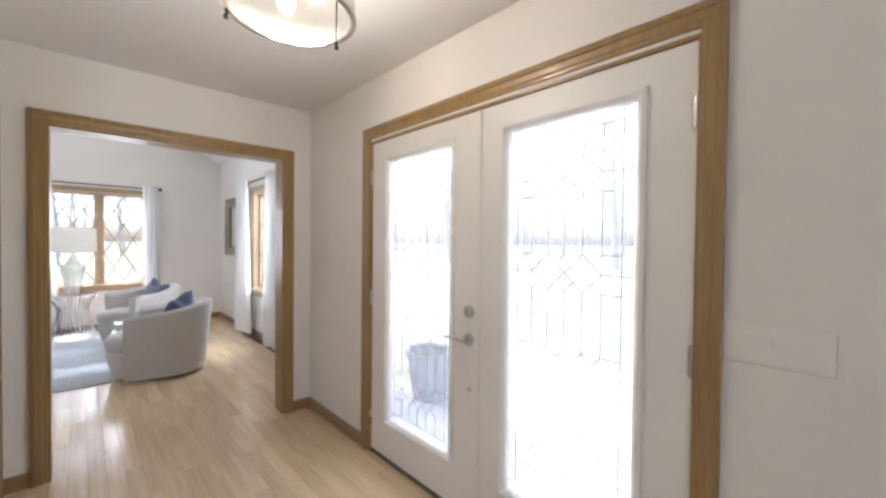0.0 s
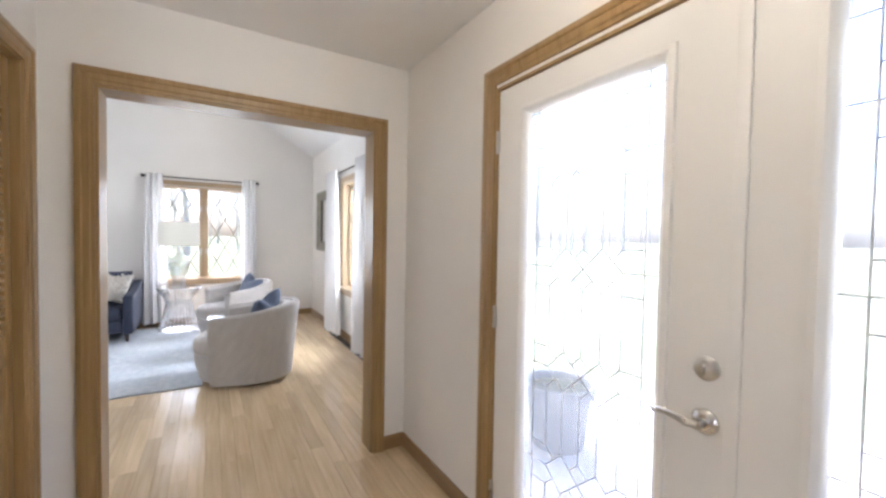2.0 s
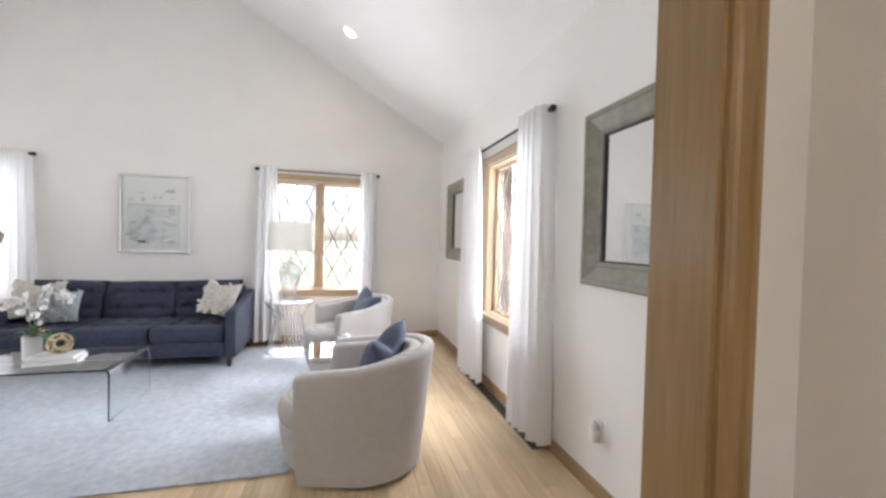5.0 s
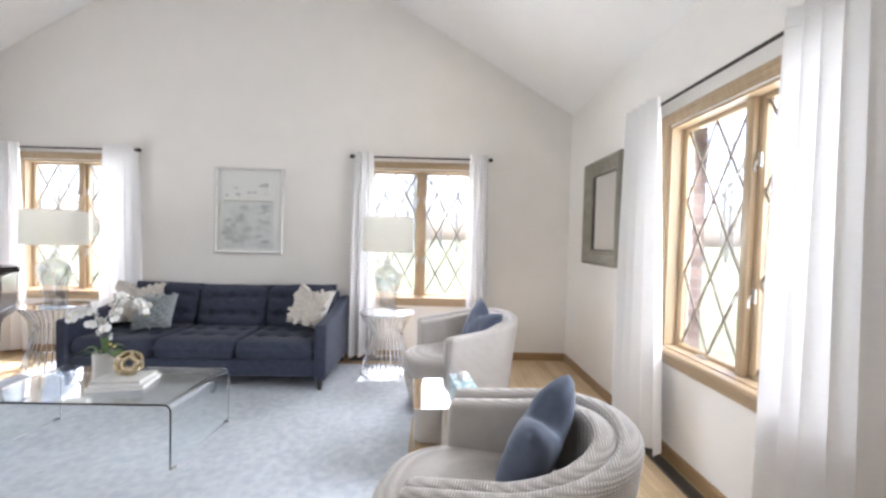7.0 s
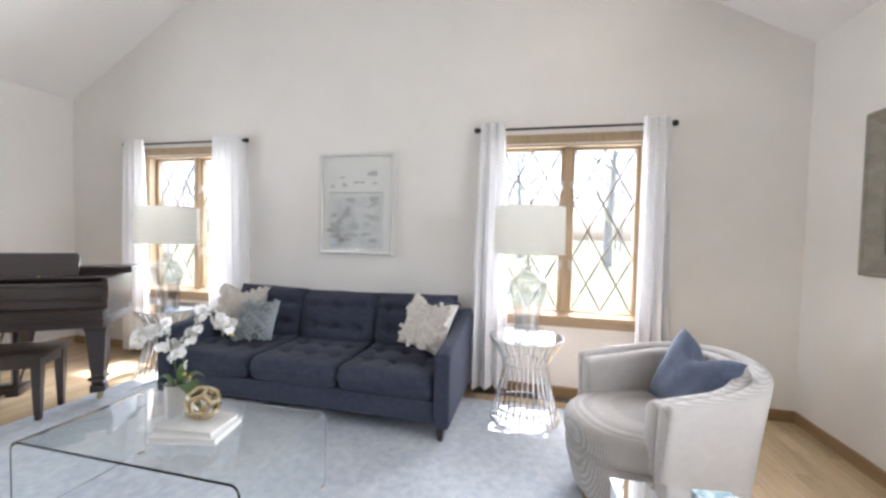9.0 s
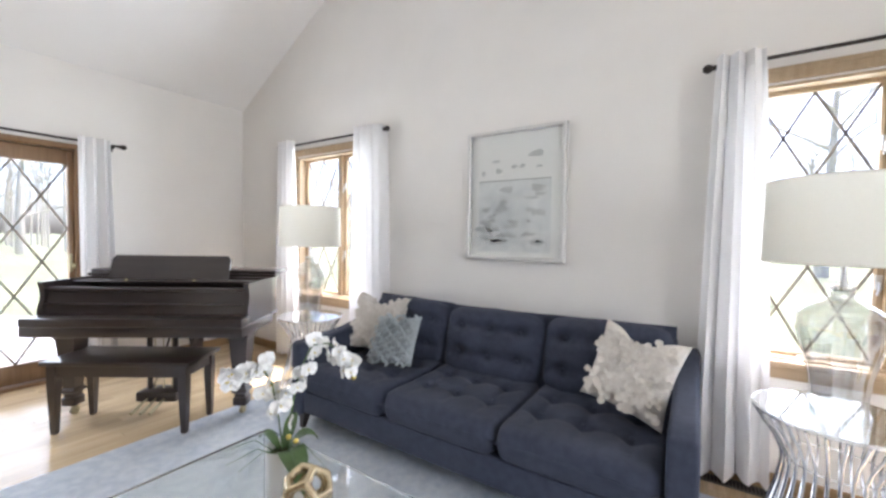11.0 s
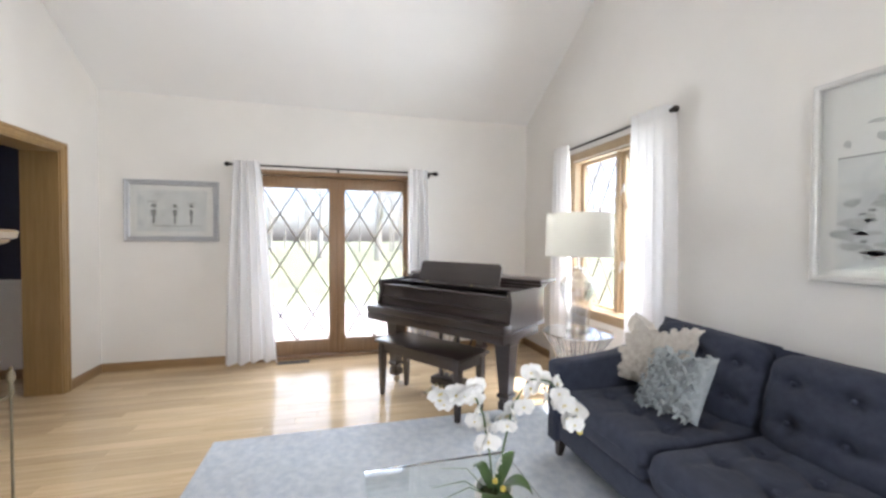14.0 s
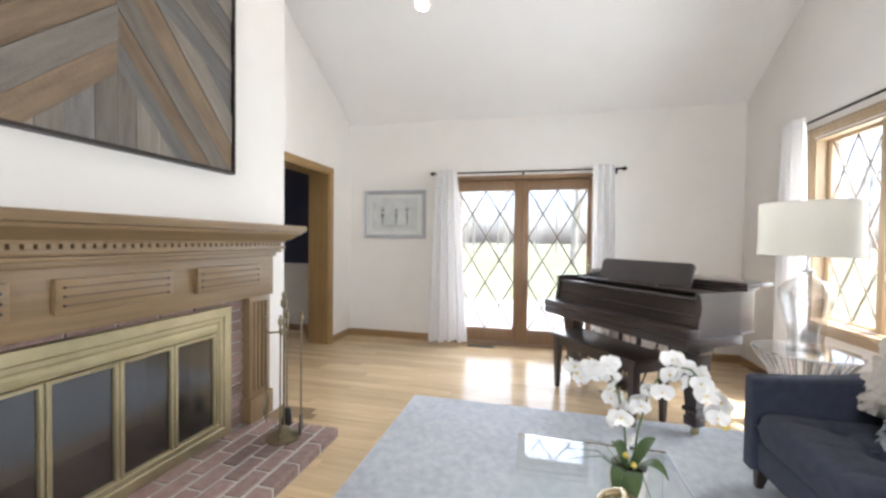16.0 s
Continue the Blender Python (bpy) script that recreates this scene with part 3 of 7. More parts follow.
MATBOARD = mat("white_mount", (0.78, 0.77, 0.74), (0.8, 0.79, 0.76), 0.8)
CERAMIC = mat("white_ceramic", (0.80, 0.79, 0.77), (0.83, 0.82, 0.8), 0.25, (8, 8, 8), 3)
GOLD = mat("champagne_gold", (0.58, 0.47, 0.30), (0.66, 0.56, 0.38), 0.22, metal=1.0)
PETAL = mat("white_orchid_petal", (0.80, 0.79, 0.77), (0.86, 0.85, 0.83), 0.5, (30, 30, 30), 2)
YELLOW = mat("yellow_orchid_lip", (0.55, 0.42, 0.06), (0.65, 0.52, 0.12), 0.5)
GREENLEAF = mat("orchid_leaf", (0.05, 0.10, 0.03), (0.09, 0.15, 0.05), 0.35, (8, 30, 30), 3)
MOSS = mat("dark_moss", (0.03, 0.035, 0.015), (0.07, 0.07, 0.03), 0.95, (60, 60, 60), 3, 0.8, 150)
SOOT = mat("sooty_firebox", (0.02, 0.019, 0.018), (0.05, 0.045, 0.04), 0.9, (6, 6, 6), 4, 0.3, 60)
SMOKED = pane_glass("smoked_fire_glass", (0.34, 0.35, 0.37), 0.16, 0.22)
LAMPGLASS = pane_glass("thin_clear_glass", (0.93, 0.94, 0.94), 0.06, 0.34, 0.9)
TOPGLASS = pane_glass("table_top_glass", (0.9, 0.93, 0.92), 0.03, 0.38, 0.7)
PLASTIC = mat("white_plastic", (0.82, 0.80, 0.76), (0.84, 0.82, 0.78), 0.35)
VENT = mat("brown_vent_metal", (0.10, 0.085, 0.07), (0.16, 0.14, 0.115), 0.5, metal=0.4)
# This tint also holds down the bright outdoors, so the lead lines show.
FROST = pane_glass("dimmed_textured_glass", (0.42, 0.42, 0.42), 0.03)
_fn, _fl = FROST.node_tree.nodes, FROST.node_tree.links
_ft, _fm = _fn.new("ShaderNodeBsdfTranslucent"), _fn.new("ShaderNodeMixShader")
_ft.inputs[0].default_value, _fm.inputs[0].default_value = (0.92, 0.91, 0.9, 1), 0.03
_prev = [x for x in _fn if x.bl_idname == "ShaderNodeMixShader"][0]
_fl.new(_prev.outputs[0], _fm.inputs[1])
_fl.new(_ft.outputs[0], _fm.inputs[2])
_fl.new(_fm.outputs[0], _fn["Material Output"].inputs[0])
BULB = glow("warm_bulb", (1.0, 0.84, 0.6), 2.6)
BARNS = [mat("barn_board_" + nm, c1, c2, 0.75, (4, 26, 26), 7, 0.5, 80, big=0.28, rand=0.16, contrast=0.45) for nm, c1, c2 in (
    ("grey", (0.125, 0.108, 0.09), (0.215, 0.19, 0.16)), ("brown", (0.15, 0.102, 0.062), (0.255, 0.185, 0.12)), ("pale", (0.165, 0.145, 0.12), (0.27, 0.24, 0.20)), ("slate", (0.12, 0.113, 0.108), (0.20, 0.188, 0.178)))]


def rug_material():
    m = mat("washed_blue_rug", (0.475, 0.52, 0.585), (0.63, 0.66, 0.70), 0.95, (19, 19, 19), 8, 0.8, 350, big=0.10, spec=0.1, contrast=0.28, sheen=0.1)
    n, l = m.node_tree.nodes, m.node_tree.links
    b = n["Principled BSDF"]
    src = b.inputs["Base Color"].links[0].from_socket
    co = [x for x in n if x.bl_idname == "ShaderNodeTexCoord"][0]
    v = n.new("ShaderNodeTexVoronoi")
    v.feature, v.inputs["Scale"].default_value = "DISTANCE_TO_EDGE", 8.0
    n4 = n.new("ShaderNodeTexNoise")
    n4.inputs["Scale"].default_value, n4.inputs["Detail"].default_value = 6.0, 5.0
    l.new(co.outputs["Object"], n4.inputs["Vector"])
    dm = n.new("ShaderNodeMix")
    dm.data_type = "RGBA"
    dm.inputs[0].default_value = 0.12
    l.new(co.outputs["Object"], dm.inputs[6])
    l.new(n4.outputs["Color"], dm.inputs[7])
    l.new(dm.outputs[2], v.inputs["Vector"])
    mr = n.new("ShaderNodeMapRange")
    mr.inputs["From Max"].default_value, mr.inputs["To Min"].default_value, mr.inputs["To Max"].default_value = 0.12, 0.45, 0.0
    l.new(v.outputs["Distance"], mr.inputs["Value"])
    mu = n.new("ShaderNodeMath")
    mu.operation = "MULTIPLY"
    l.new(mr.outputs[0], mu.inputs[0])
    l.new(n4.outputs[0], mu.inputs[1])
    mx = n.new("ShaderNodeMix")
    mx.data_type = "RGBA"
    mx.inputs[7].default_value = (0.60, 0.61, 0.61, 1)
    l.new(mu.outputs[0], mx.inputs[0])
    l.new(src, mx.inputs[6])
    l.new(mx.outputs[2], b.inputs["Base Color"])
    return m


RUG = rug_material()
GREYFRAME = mat("grey_silver_frame", (0.40, 0.41, 0.43), (0.50, 0.51, 0.53), 0.4, (20, 20, 20), 4, 0.1, 80, metal=0.3)

# ---- front doors ----


def came_pattern():
    """Lead lines of one door light in a unit square: border, upright strips and three bands of diamonds."""
    L = []
    bx, by = 0.085, 0.03
    L += [((bx, 0), (bx, 1)), ((1 - bx, 0), (1 - bx, 1)), ((0, by), (1, by)), ((0, 1 - by), (1, 1 - by))]
    bands = [0.14, 0.38, 0.62, 0.86]
    hh = 0.046
    for b in bands:
        for cx, cy, w, h in ((0.36, b, 0.14, hh), (0.64, b, 0.14, hh), (0.5, b + hh / 2, 0.07, hh / 2), (0.5, b - hh / 2, 0.07, hh / 2)):
            q = [(cx - w, cy), (cx, cy + h), (cx + w, cy), (cx, cy - h)]
            L += list(zip(q, q[1:] + q[:1]))
        for e, k in ((bx, 0.22), (1 - bx, 0.78)):
            L.append(((0 if e < 0.5 else 1, b), (k, b)))
            for v in (-1, 1):
                L += [((e, b + v * hh), (k, b + v * hh)), ((k, b + v * hh), (k + (0.07 if k < 0.5 else -0.07), b + v * hh / 2))]
    for lo, hi in zip([by - hh] + bands, bands + [1 - by + hh]):
        for x in (0.36, 0.5, 0.64):
            L.append(((x, lo + hh), (x, hi - hh)))
        for x in (0.22, 0.78):
            L.append(((x, lo + hh), (x, hi - hh)))
    return L


def front_doors():
    m = on_wall(DOORX, 2.30, (-1, 0, 0))
    ob = thing("door_frame_entry", m, "varnished oak casing round the white front doors", "door frame", "", "structure")
    hw, z1 = 0.935, 2.04
    bm = bmesh.new()
    rect_sweep(bm, -hw - 0.065, hw + 0.065, 0, z1 + 0.083, CASING, True)
    part("casing", bm, OAK_V, ob, smooth=30)
    bm = bmesh.new()
    rect_sweep(bm, -hw, hw, 0, z1, [(0, 0), (0.012, 0), (0.012, -T), (0, -T)], True)
    part("jamb", bm, OAK_V, ob)
    bm = bmesh.new()
    box(bm, -hw, hw, -0.001, 0.016, -T, 0.0, 0.003)
    part("threshold", bm, VENT, ob)
    for s in (-1, 1):
        a0, a1 = (-hw + 0.015, -0.003) if s < 0 else (0.003, hw - 0.015)
        d = thing("door_1" if s < 0 else "door_2", m, "white front door with a tall leaded glass light, closed" + (" and fitted with satin nickel lever" if s < 0 else ""), "door", "front doors", "structure")
        c = (a0 + a1) / 2
        g0, g1, h0, h1 = c - 0.315, c + 0.315, 0.225, 1.925
        bm = bmesh.new()
        zf, zb = -0.012, -0.055
        box(bm, a0, g0 + 0.02, 0.02, z1 - 0.016, zb, zf)
        box(bm, g1 - 0.02, a1, 0.02, z1 - 0.016, zb, zf)
        box(bm, g0 + 0.02, g1 - 0.02, 0.02, h0 + 0.02, zb, zf)
        box(bm, g0 + 0.02, g1 - 0.02, h1 - 0.02, z1 - 0.016, zb, zf)
        part("door_leaf", bm, WHITE, d)
        bm = bmesh.new()
        rect_sweep(bm, g0, g1, h0, h1, [(0, zf), (0.003, zf + 0.012), (0.018, zf + 0.015), (0.03, zf + 0.008), (0.041, zf - 0.012), (0.041, -0.045), (0, -0.045)])
        bead = part("glazing_bead", bm, WHITE, d, smooth=35)
        bm = bmesh.new()
        box(bm, g0 + 0.036, g1 - 0.036, h0 + 0.036, h1 - 0.036, -0.037, -0.031)
        part("pane", bm, FROST, bead)
        bm = bmesh.new()
        w, h = g1 - g0 - 0.082, h1 - h0 - 0.082
        for (ax, ay), (qx, qy) in came_pattern():
            P, Q = Vector((g0 + 0.041 + ax * w, h0 + 0.041 + ay * h, -0.0285)), Vector((g0 + 0.041 + qx * w, h0 + 0.041 + qy * h, -0.0285))
            tube(bm, [P, Q], 0.0021, 4)
        part("lead_came", bm, LEAD, bead, "fine lead lines")
        edge = a0 if s < 0 else a1
        for zz in (0.22, 1.02, 1.80):
            bm = bmesh.new()
            tube(bm, [(edge, zz - 0.05, -0.002), (edge, zz + 0.05, -0.002)], 0.007, 8)
            box(bm, edge - 0.012, edge + 0.012, zz - 0.048, zz + 0.048, -0.008, -0.0045)
            part("hinge", bm, NICKEL, d, "satin nickel hinge", smooth=40)
        if s < 0:
            hx = a1 - 0.042
            bm = bmesh.new()
            lathe(bm, [(0, 0.0), (0.033, 0.0), (0.033, 0.006), (0.026, 0.014), (0.012, 0.018), (0.011, 0.05), (0, 0.05)], 24)
            tube(bm, [(0, 0, 0.045), (-0.02, 0.0, 0.052), (-0.06, 0.006, 0.05), (-0.1, 0.004, 0.046), (-0.115, -0.004, 0.044)], [0.009, 0.01, 0.009, 0.008, 0.006], 10)
            for v in bm.verts:
                v.co += Vector((hx, 0.905, zf))
            part("lever", bm, NICKEL, d, "satin nickel lever handle", smooth=40)
            bm = bmesh.new()
            lathe(bm, [(0, 0), (0.031, 0), (0.031, 0.008), (0.022, 0.016), (0, 0.018)], 24, (hx, 1.045, zf))
            box(bm, hx - 0.004, hx + 0.004, 1.03, 1.06, zf + 0.016, zf + 0.034, 0.002)
            part("deadbolt", bm, NICKEL, d, "satin nickel thumb turn", smooth=40)
            bm = bmesh.new()
            lathe(bm, [(0, 0), (0.014, 0), (0.013, 0.005), (0.006, 0.012), (0, 0.013)], 16, (hx + 0.008, 0.66, zf))
            part("stop_button", bm, NICKEL, d, smooth=40)
        else:
            bm = bmesh.new()
            box(bm, a0 - 0.004, a0 + 0.028, 0.02, z1 - 0.018, zf, zf + 0.01, 0.003)
            part("astragal", bm, WHITE, d, smooth=40)
    return ob


front_doors()


def closet_door():
    m = on_wall(-0.085, 3.30, (1, 0, 0))
    ob = thing("door_frame_closet", m, "varnished oak casing of the hall closet", "door frame", "", "structure")
    bm = bmesh.new()
    rect_sweep(bm, -0.75, 0.75, 0, 2.10, CASING, True)
    part("casing", bm, OAK_V, ob, smooth=30)
    bm = bmesh.new()
    rect_sweep(bm, -0.682, 0.682, 0, 2.032, [(0, 0), (0.006, 0), (0.006, -0.12), (0, -0.12)], True)
    part("jamb", bm, OAK_V, ob)
    for k, (a0, a1) in enumerate(((-0.675, -0.003), (0.003, 0.675))):
        d = thing("door_closet", m, "varnished wooden louvred bifold door, closed", "door", "louvred doors", "structure")
        bm = bmesh.new()
        box(bm, a0, a0 + 0.06, 0.01, 2.02, -0.06, -0.03, 0.003)
        box(bm, a1 - 0.06, a1, 0.01, 2.02, -0.06, -0.03, 0.003)
        for z0, z1 in ((0.01, 0.2), (0.86, 0.98), (1.9, 2.02)):
            box(bm, a0 + 0.06, a1 - 0.06, z0, z1, -0.058, -0.032, 0.003)
        box(bm, a0 + 0.055, a1 - 0.055, 0.2, 0.86, -0.052, -0.038)
        part("door_leaf", bm, OAK_V, d, smooth=40)
        z = 1.0
        proto = None
        while z < 1.89:
            if proto is None:
                bm = bmesh.new()
                box(bm, a0 + 0.06, a1 - 0.06, -0.004, 0.004, -0.018, 0.018, m=Matrix.Rotation(radians(35), 4, "X"))
                proto = part("slat", bm, OAK_H, d)
                proto.location = (0, z, -0.045)
            else:
                s = new("slat", proto.data)
                s.parent, s.location = d, (0, z, -0.045)
            z += 0.032


closet_door()

# ---- curtains ----
_cseed = [0]


def curtain(m, a0, a1, b0, b1, z0, z1, folds, label, wrap=1):
    """A hanging panel: top from a0 to a1, hem from b0 to b1, along the wall's first axis; its outer edge (wrap 1: at a1, -1: at a0) turns back to the wall."""
    rnd = random.Random(_cseed[0])
    _cseed[0] += 1
    ob = thing("curtain", m, label, "curtain", "white curtains")
    ph = [rnd.uniform(-0.5, 0.5) for _ in range(40)]
    amp = [rnd.uniform(0.8, 1.25) for _ in range(40)]
    rows, n = 14, folds * 10
    rings = []
    for r in range(rows + 1):
        u = r / rows
        e = u ** 0.8
        l, rt = a0 + (b0 - a0) * e, a1 + (b1 - a1) * e
        front = []
        for i in range(n + 1):
            s = i / n
            k = min(int(s * folds), folds - 1)
            wv = math.sin(2 * math.pi * (s * folds + 0.12 * math.sin(3 * u + ph[k]) * u))
            d = (0.034 + 0.018 * u) * amp[k] * wv + 0.008 * math.sin(9 * s + 4 * u + ph[3]) * u
            x = l + (rt - l) * s + 0.008 * math.sin(4 * math.pi * s * folds) * (1 - 0.3 * u)
            z = z1 + (z0 - z1) * u - (0.012 * math.sin(7 * s + ph[5]) if r == rows else 0)
            front.append((x, z, 0.122 + d))
        edge = front[-1 if wrap > 0 else 0]
        back = [(edge[0] + wrap * q, edge[1], edge[2] + (0.012 - edge[2]) * k) for q, k in ((0.006, 0.15), (0.009, 0.5), (0.005, 0.85), (0.003, 1.0))]
        rings.append(front + back if wrap > 0 else back[::-1] + front)
    bm = bmesh.new()
    loft(bm, rings, False)
    part("panel", bm, CURTAIN, ob, smooth=60)
    bm = bmesh.new()
    pts = []
    for i in range(n + 1):
        s = i / n
        k = min(int(s * folds), folds - 1)
        d = 0.034 * amp[k] * math.sin(2 * math.pi * s * folds)
        pts.append((a0 + (a1 - a0) * s + 0.008 * math.sin(4 * math.pi * s * folds), z1 - 0.03, 0.122 + d))
    tube(bm, [(x, z - 0.045, y + 0.004) for x, z, y in pts], 0.0022, 4)
    part("heading_seam", bm, CURTAIN, ob)
    return ob


def rod(m, a0, a1, z, label, brackets):
    ob = thing("curtain_rod", m, label, "curtain rod", "curtain rods")
    bm = bmesh.new()
    tube(bm, [(a0 + 0.03, z, 0.075), (a1 - 0.03, z, 0.075)], 0.0095, 10)
    part("rod", bm, BRONZE, ob, smooth=50)
    for a, s in ((a0, -1), (a1, 1)):
        bm = bmesh.new()
        lathe(bm, [(0.0, 0.036), (0.013, 0.034), (0.022, 0.022), (0.024, 0.010), (0.019, -0.004), (0.012, -0.012), (0.015, -0.018), (0.015, -0.026), (0.0, -0.027)], 14)
        for v in bm.verts:
            v.co = Vector((a + s * v.co.z, z + v.co.x, 0.075 + v.co.y))
        part("finial", bm, BRONZE, ob, smooth=50)
    for a in brackets:
        bm = bmesh.new()
        box(bm, a - 0.012, a + 0.012, z - 0.045, z + 0.02, 0.0, 0.006, 0.002)
        tube(bm, [(a, z - 0.02, 0.004), (a, z - 0.02, 0.06), (a, z - 0.012, 0.075)], 0.006, 8)
        part("bracket", bm, BRONZE, ob, smooth=50)
    return ob


GW, FWM, BW = on_wall(0, GY, (0, -1, 0)), on_wall(FX, 0, (-1, 0, 0)), on_wall(BX, 0, (1, 0, 0))
ROD_Z = 2.195
for c, name in ((R1, "beside the piano"), (R2, "behind the armchairs")):
    c += -0.04 if c < 0 else 0.0
    rod(GW, c - 0.735, c + 0.735, ROD_Z, "dark bronze curtain rod over the window " + name, (c - 0.68, c + 0.68))
rod(FWM, -7.45, -5.83, ROD_Z + 0.02, "dark bronze curtain rod over the front window", (-7.35, -5.92))
rod(BW, 5.60, 7.76, 2.07, "dark bronze curtain rod over the patio doors", (5.66, 6.68, 7.70))
curtain(GW, -3.985, -3.76, -4.01, -3.70, 0.05, 2.235, 3, "white grommet curtain drawn aside behind the table lamp", -1)
curtain(GW, -2.87, -2.60, -2.90, -2.545, 0.05, 2.235, 4, "white grommet curtain drawn aside behind the sofa")
curtain(GW, -0.245, -0.055, -0.30, 0.02, 0.05, 2.235, 3, "white grommet curtain drawn aside beside the sofa", -1)
curtain(GW, 0.975, 1.165, 0.96, 1.20, 0.05, 2.235, 3, "white grommet curtain drawn aside behind an armchair")
curtain(FWM, -7.42, -7.06, -7.45, -6.93, 0.06, 2.255, 4, "white grommet curtain drawn aside beside a framed mirror", -1)
curtain(FWM, -6.15, -5.875, -6.195, -5.82, 0.06, 2.255, 4, "white grommet curtain drawn aside, catching window light")
curtain(BW, 5.66, 5.90, 5.57, 6.06, 0.03, 2.105, 4, "white grommet curtain that pools beside the patio doors", -1)
curtain(BW, 7.44, 7.66, 7.44, 7.70, 0.05, 2.105, 3, "white grommet curtain drawn aside behind the piano")

# ---- mirrors and pictures ----


def framed_mirror(m, label):
    ob = thing("wall_mirror", m, label, "mirror", "framed mirrors")
    w, h = 0.36, 0.462
    bm = bmesh.new()
    rect_sweep(bm, -w, w, -h, h, [(0, 0), (0, 0.062), (0.012, 0.075), (0.028, 0.074), (0.034, 0.066), (0.1, 0.036), (0.108, 0.042), (0.122, 0.04), (0.128, 0.026), (0.128, 0)])
    part("frame", bm, GREYWOOD, ob, "grey-washed carved frame", smooth=25)
    bm = bmesh.new()
    rect_sweep(bm, -w + 0.122, w - 0.122, -h + 0.122, h - 0.122, [(0, 0.02), (0, 0.032), (0.012, 0.03), (0.014, 0.02)])
    part("inner_bead", bm, WALNUT, ob, "dark inner bead")
    bm = bmesh.new()
    box(bm, -w + 0.11, w - 0.11, -h + 0.11, h - 0.11, 0.01, 0.02)
    part("mirror_glass", bm, MIRROR, ob, "clear silvered glass")
    return ob


framed_mirror(on_wall(FX, 5.12, (-1, 0, 0)) @ Matrix.Translation((0, 1.598, 0)), "rectangular wall mirror in a wide grey-washed frame near the opening")
framed_mirror(on_wall(FX, 8.0, (-1, 0, 0)) @ Matrix.Translation((0, 1.60, 0)), "rectangular wall mirror in a wide grey-washed frame near the corner")


def blobs(bm, spots, z):
    """Flat brush marks: uneven discs."""
    for x, y, rx, ry, sd in spots:
        rnd = random.Random(sd)
        k = 14
        ring = []
        for i in range(k):
            t = 2 * math.pi * i / k
            q = rnd.uniform(0.6, 1.15)
            ring.append(bm.verts.new((x + rx * q * math.cos(t), y + ry * q * math.sin(t), z)))
        bm.faces.new(ring)


INK = [mat("grey_wash_pale", (0.60, 0.615, 0.61), (0.76, 0.76, 0.735), 0.9, (9, 9, 9), 6, contrast=0.35), mat("grey_wash_mid", (0.44, 0.45, 0.44), (0.60, 0.60, 0.58), 0.9, (14, 14, 14), 6, contrast=0.35), mat("ink_dark", (0.2, 0.2, 0.2), (0.34, 0.34, 0.33), 0.9, (30, 30, 30), 4)]


def large_print():
    ob = thing("framed_print", GW @ Matrix.Translation((-1.405, 1.585, 0)), "large abstract grey and white print in a slim silver frame", "picture")
    w, h = 0.367, 0.464
    bm = bmesh.new()
    rect_sweep(bm, -w, w, -h, h, [(0, 0), (0, 0.045), (0.006, 0.05), (0.02, 0.05), (0.026, 0.044), (0.026, 0.0)])
    part("frame", bm, SILVERFRAME, ob, smooth=25)
    bm = bmesh.new()
    box(bm, -w + 0.02, w - 0.02, -h + 0.02, h - 0.02, 0.005, 0.018)
    part("mount", bm, MATBOARD, ob)
    bm = bmesh.new()
    box(bm, -w + 0.09, w - 0.10, -h + 0.06, h - 0.36, 0.018, 0.0195)
    part("painted_field", bm, INK[0], ob, "mottled grey wash")
    bm = bmesh.new()
    rnd = random.Random(4)
    blobs(bm, [(rnd.uniform(-0.24, 0.22), rnd.uniform(-0.37, 0.06), rnd.uniform(0.02, 0.07), rnd.uniform(0.01, 0.035), i) for i in range(26)], 0.0224)
    blobs(bm, [(0.17, 0.28, 0.05, 0.028, 51), (0.12, 0.27, 0.03, 0.015, 52), (-0.14, 0.245, 0.035, 0.01, 53), (0.0, 0.2, 0.03, 0.014, 54), (0.06, 0.2, 0.022, 0.015, 55), (-0.12, 0.175, 0.03, 0.02, 56), (-0.24, 0.165, 0.018, 0.02, 57), (0.18, 0.19, 0.03, 0.008, 58)], 0.0224)
    part("brush_marks", bm, INK[1], ob, "loose grey brush marks")["kind"] = "stuff"
    bm = bmesh.new()
    box(bm, -w + 0.09, w - 0.10, h - 0.362, h - 0.356, 0.0196, 0.0208)
    blobs(bm, [(rnd.uniform(-0.2, 0.2), rnd.uniform(-0.34, 0.04), 0.018, 0.006, 100 + i) for i in range(7)], 0.0212)
    part("dark_line", bm, INK[2], ob, "thin dark horizon line")["kind"] = "stuff"
    bm = bmesh.new()
    box(bm, -w + 0.022, w - 0.022, -h + 0.022, h - 0.022, 0.030, 0.032)
    p = part("glazing", bm, CLEAR, ob)
    p.visible_shadow = False


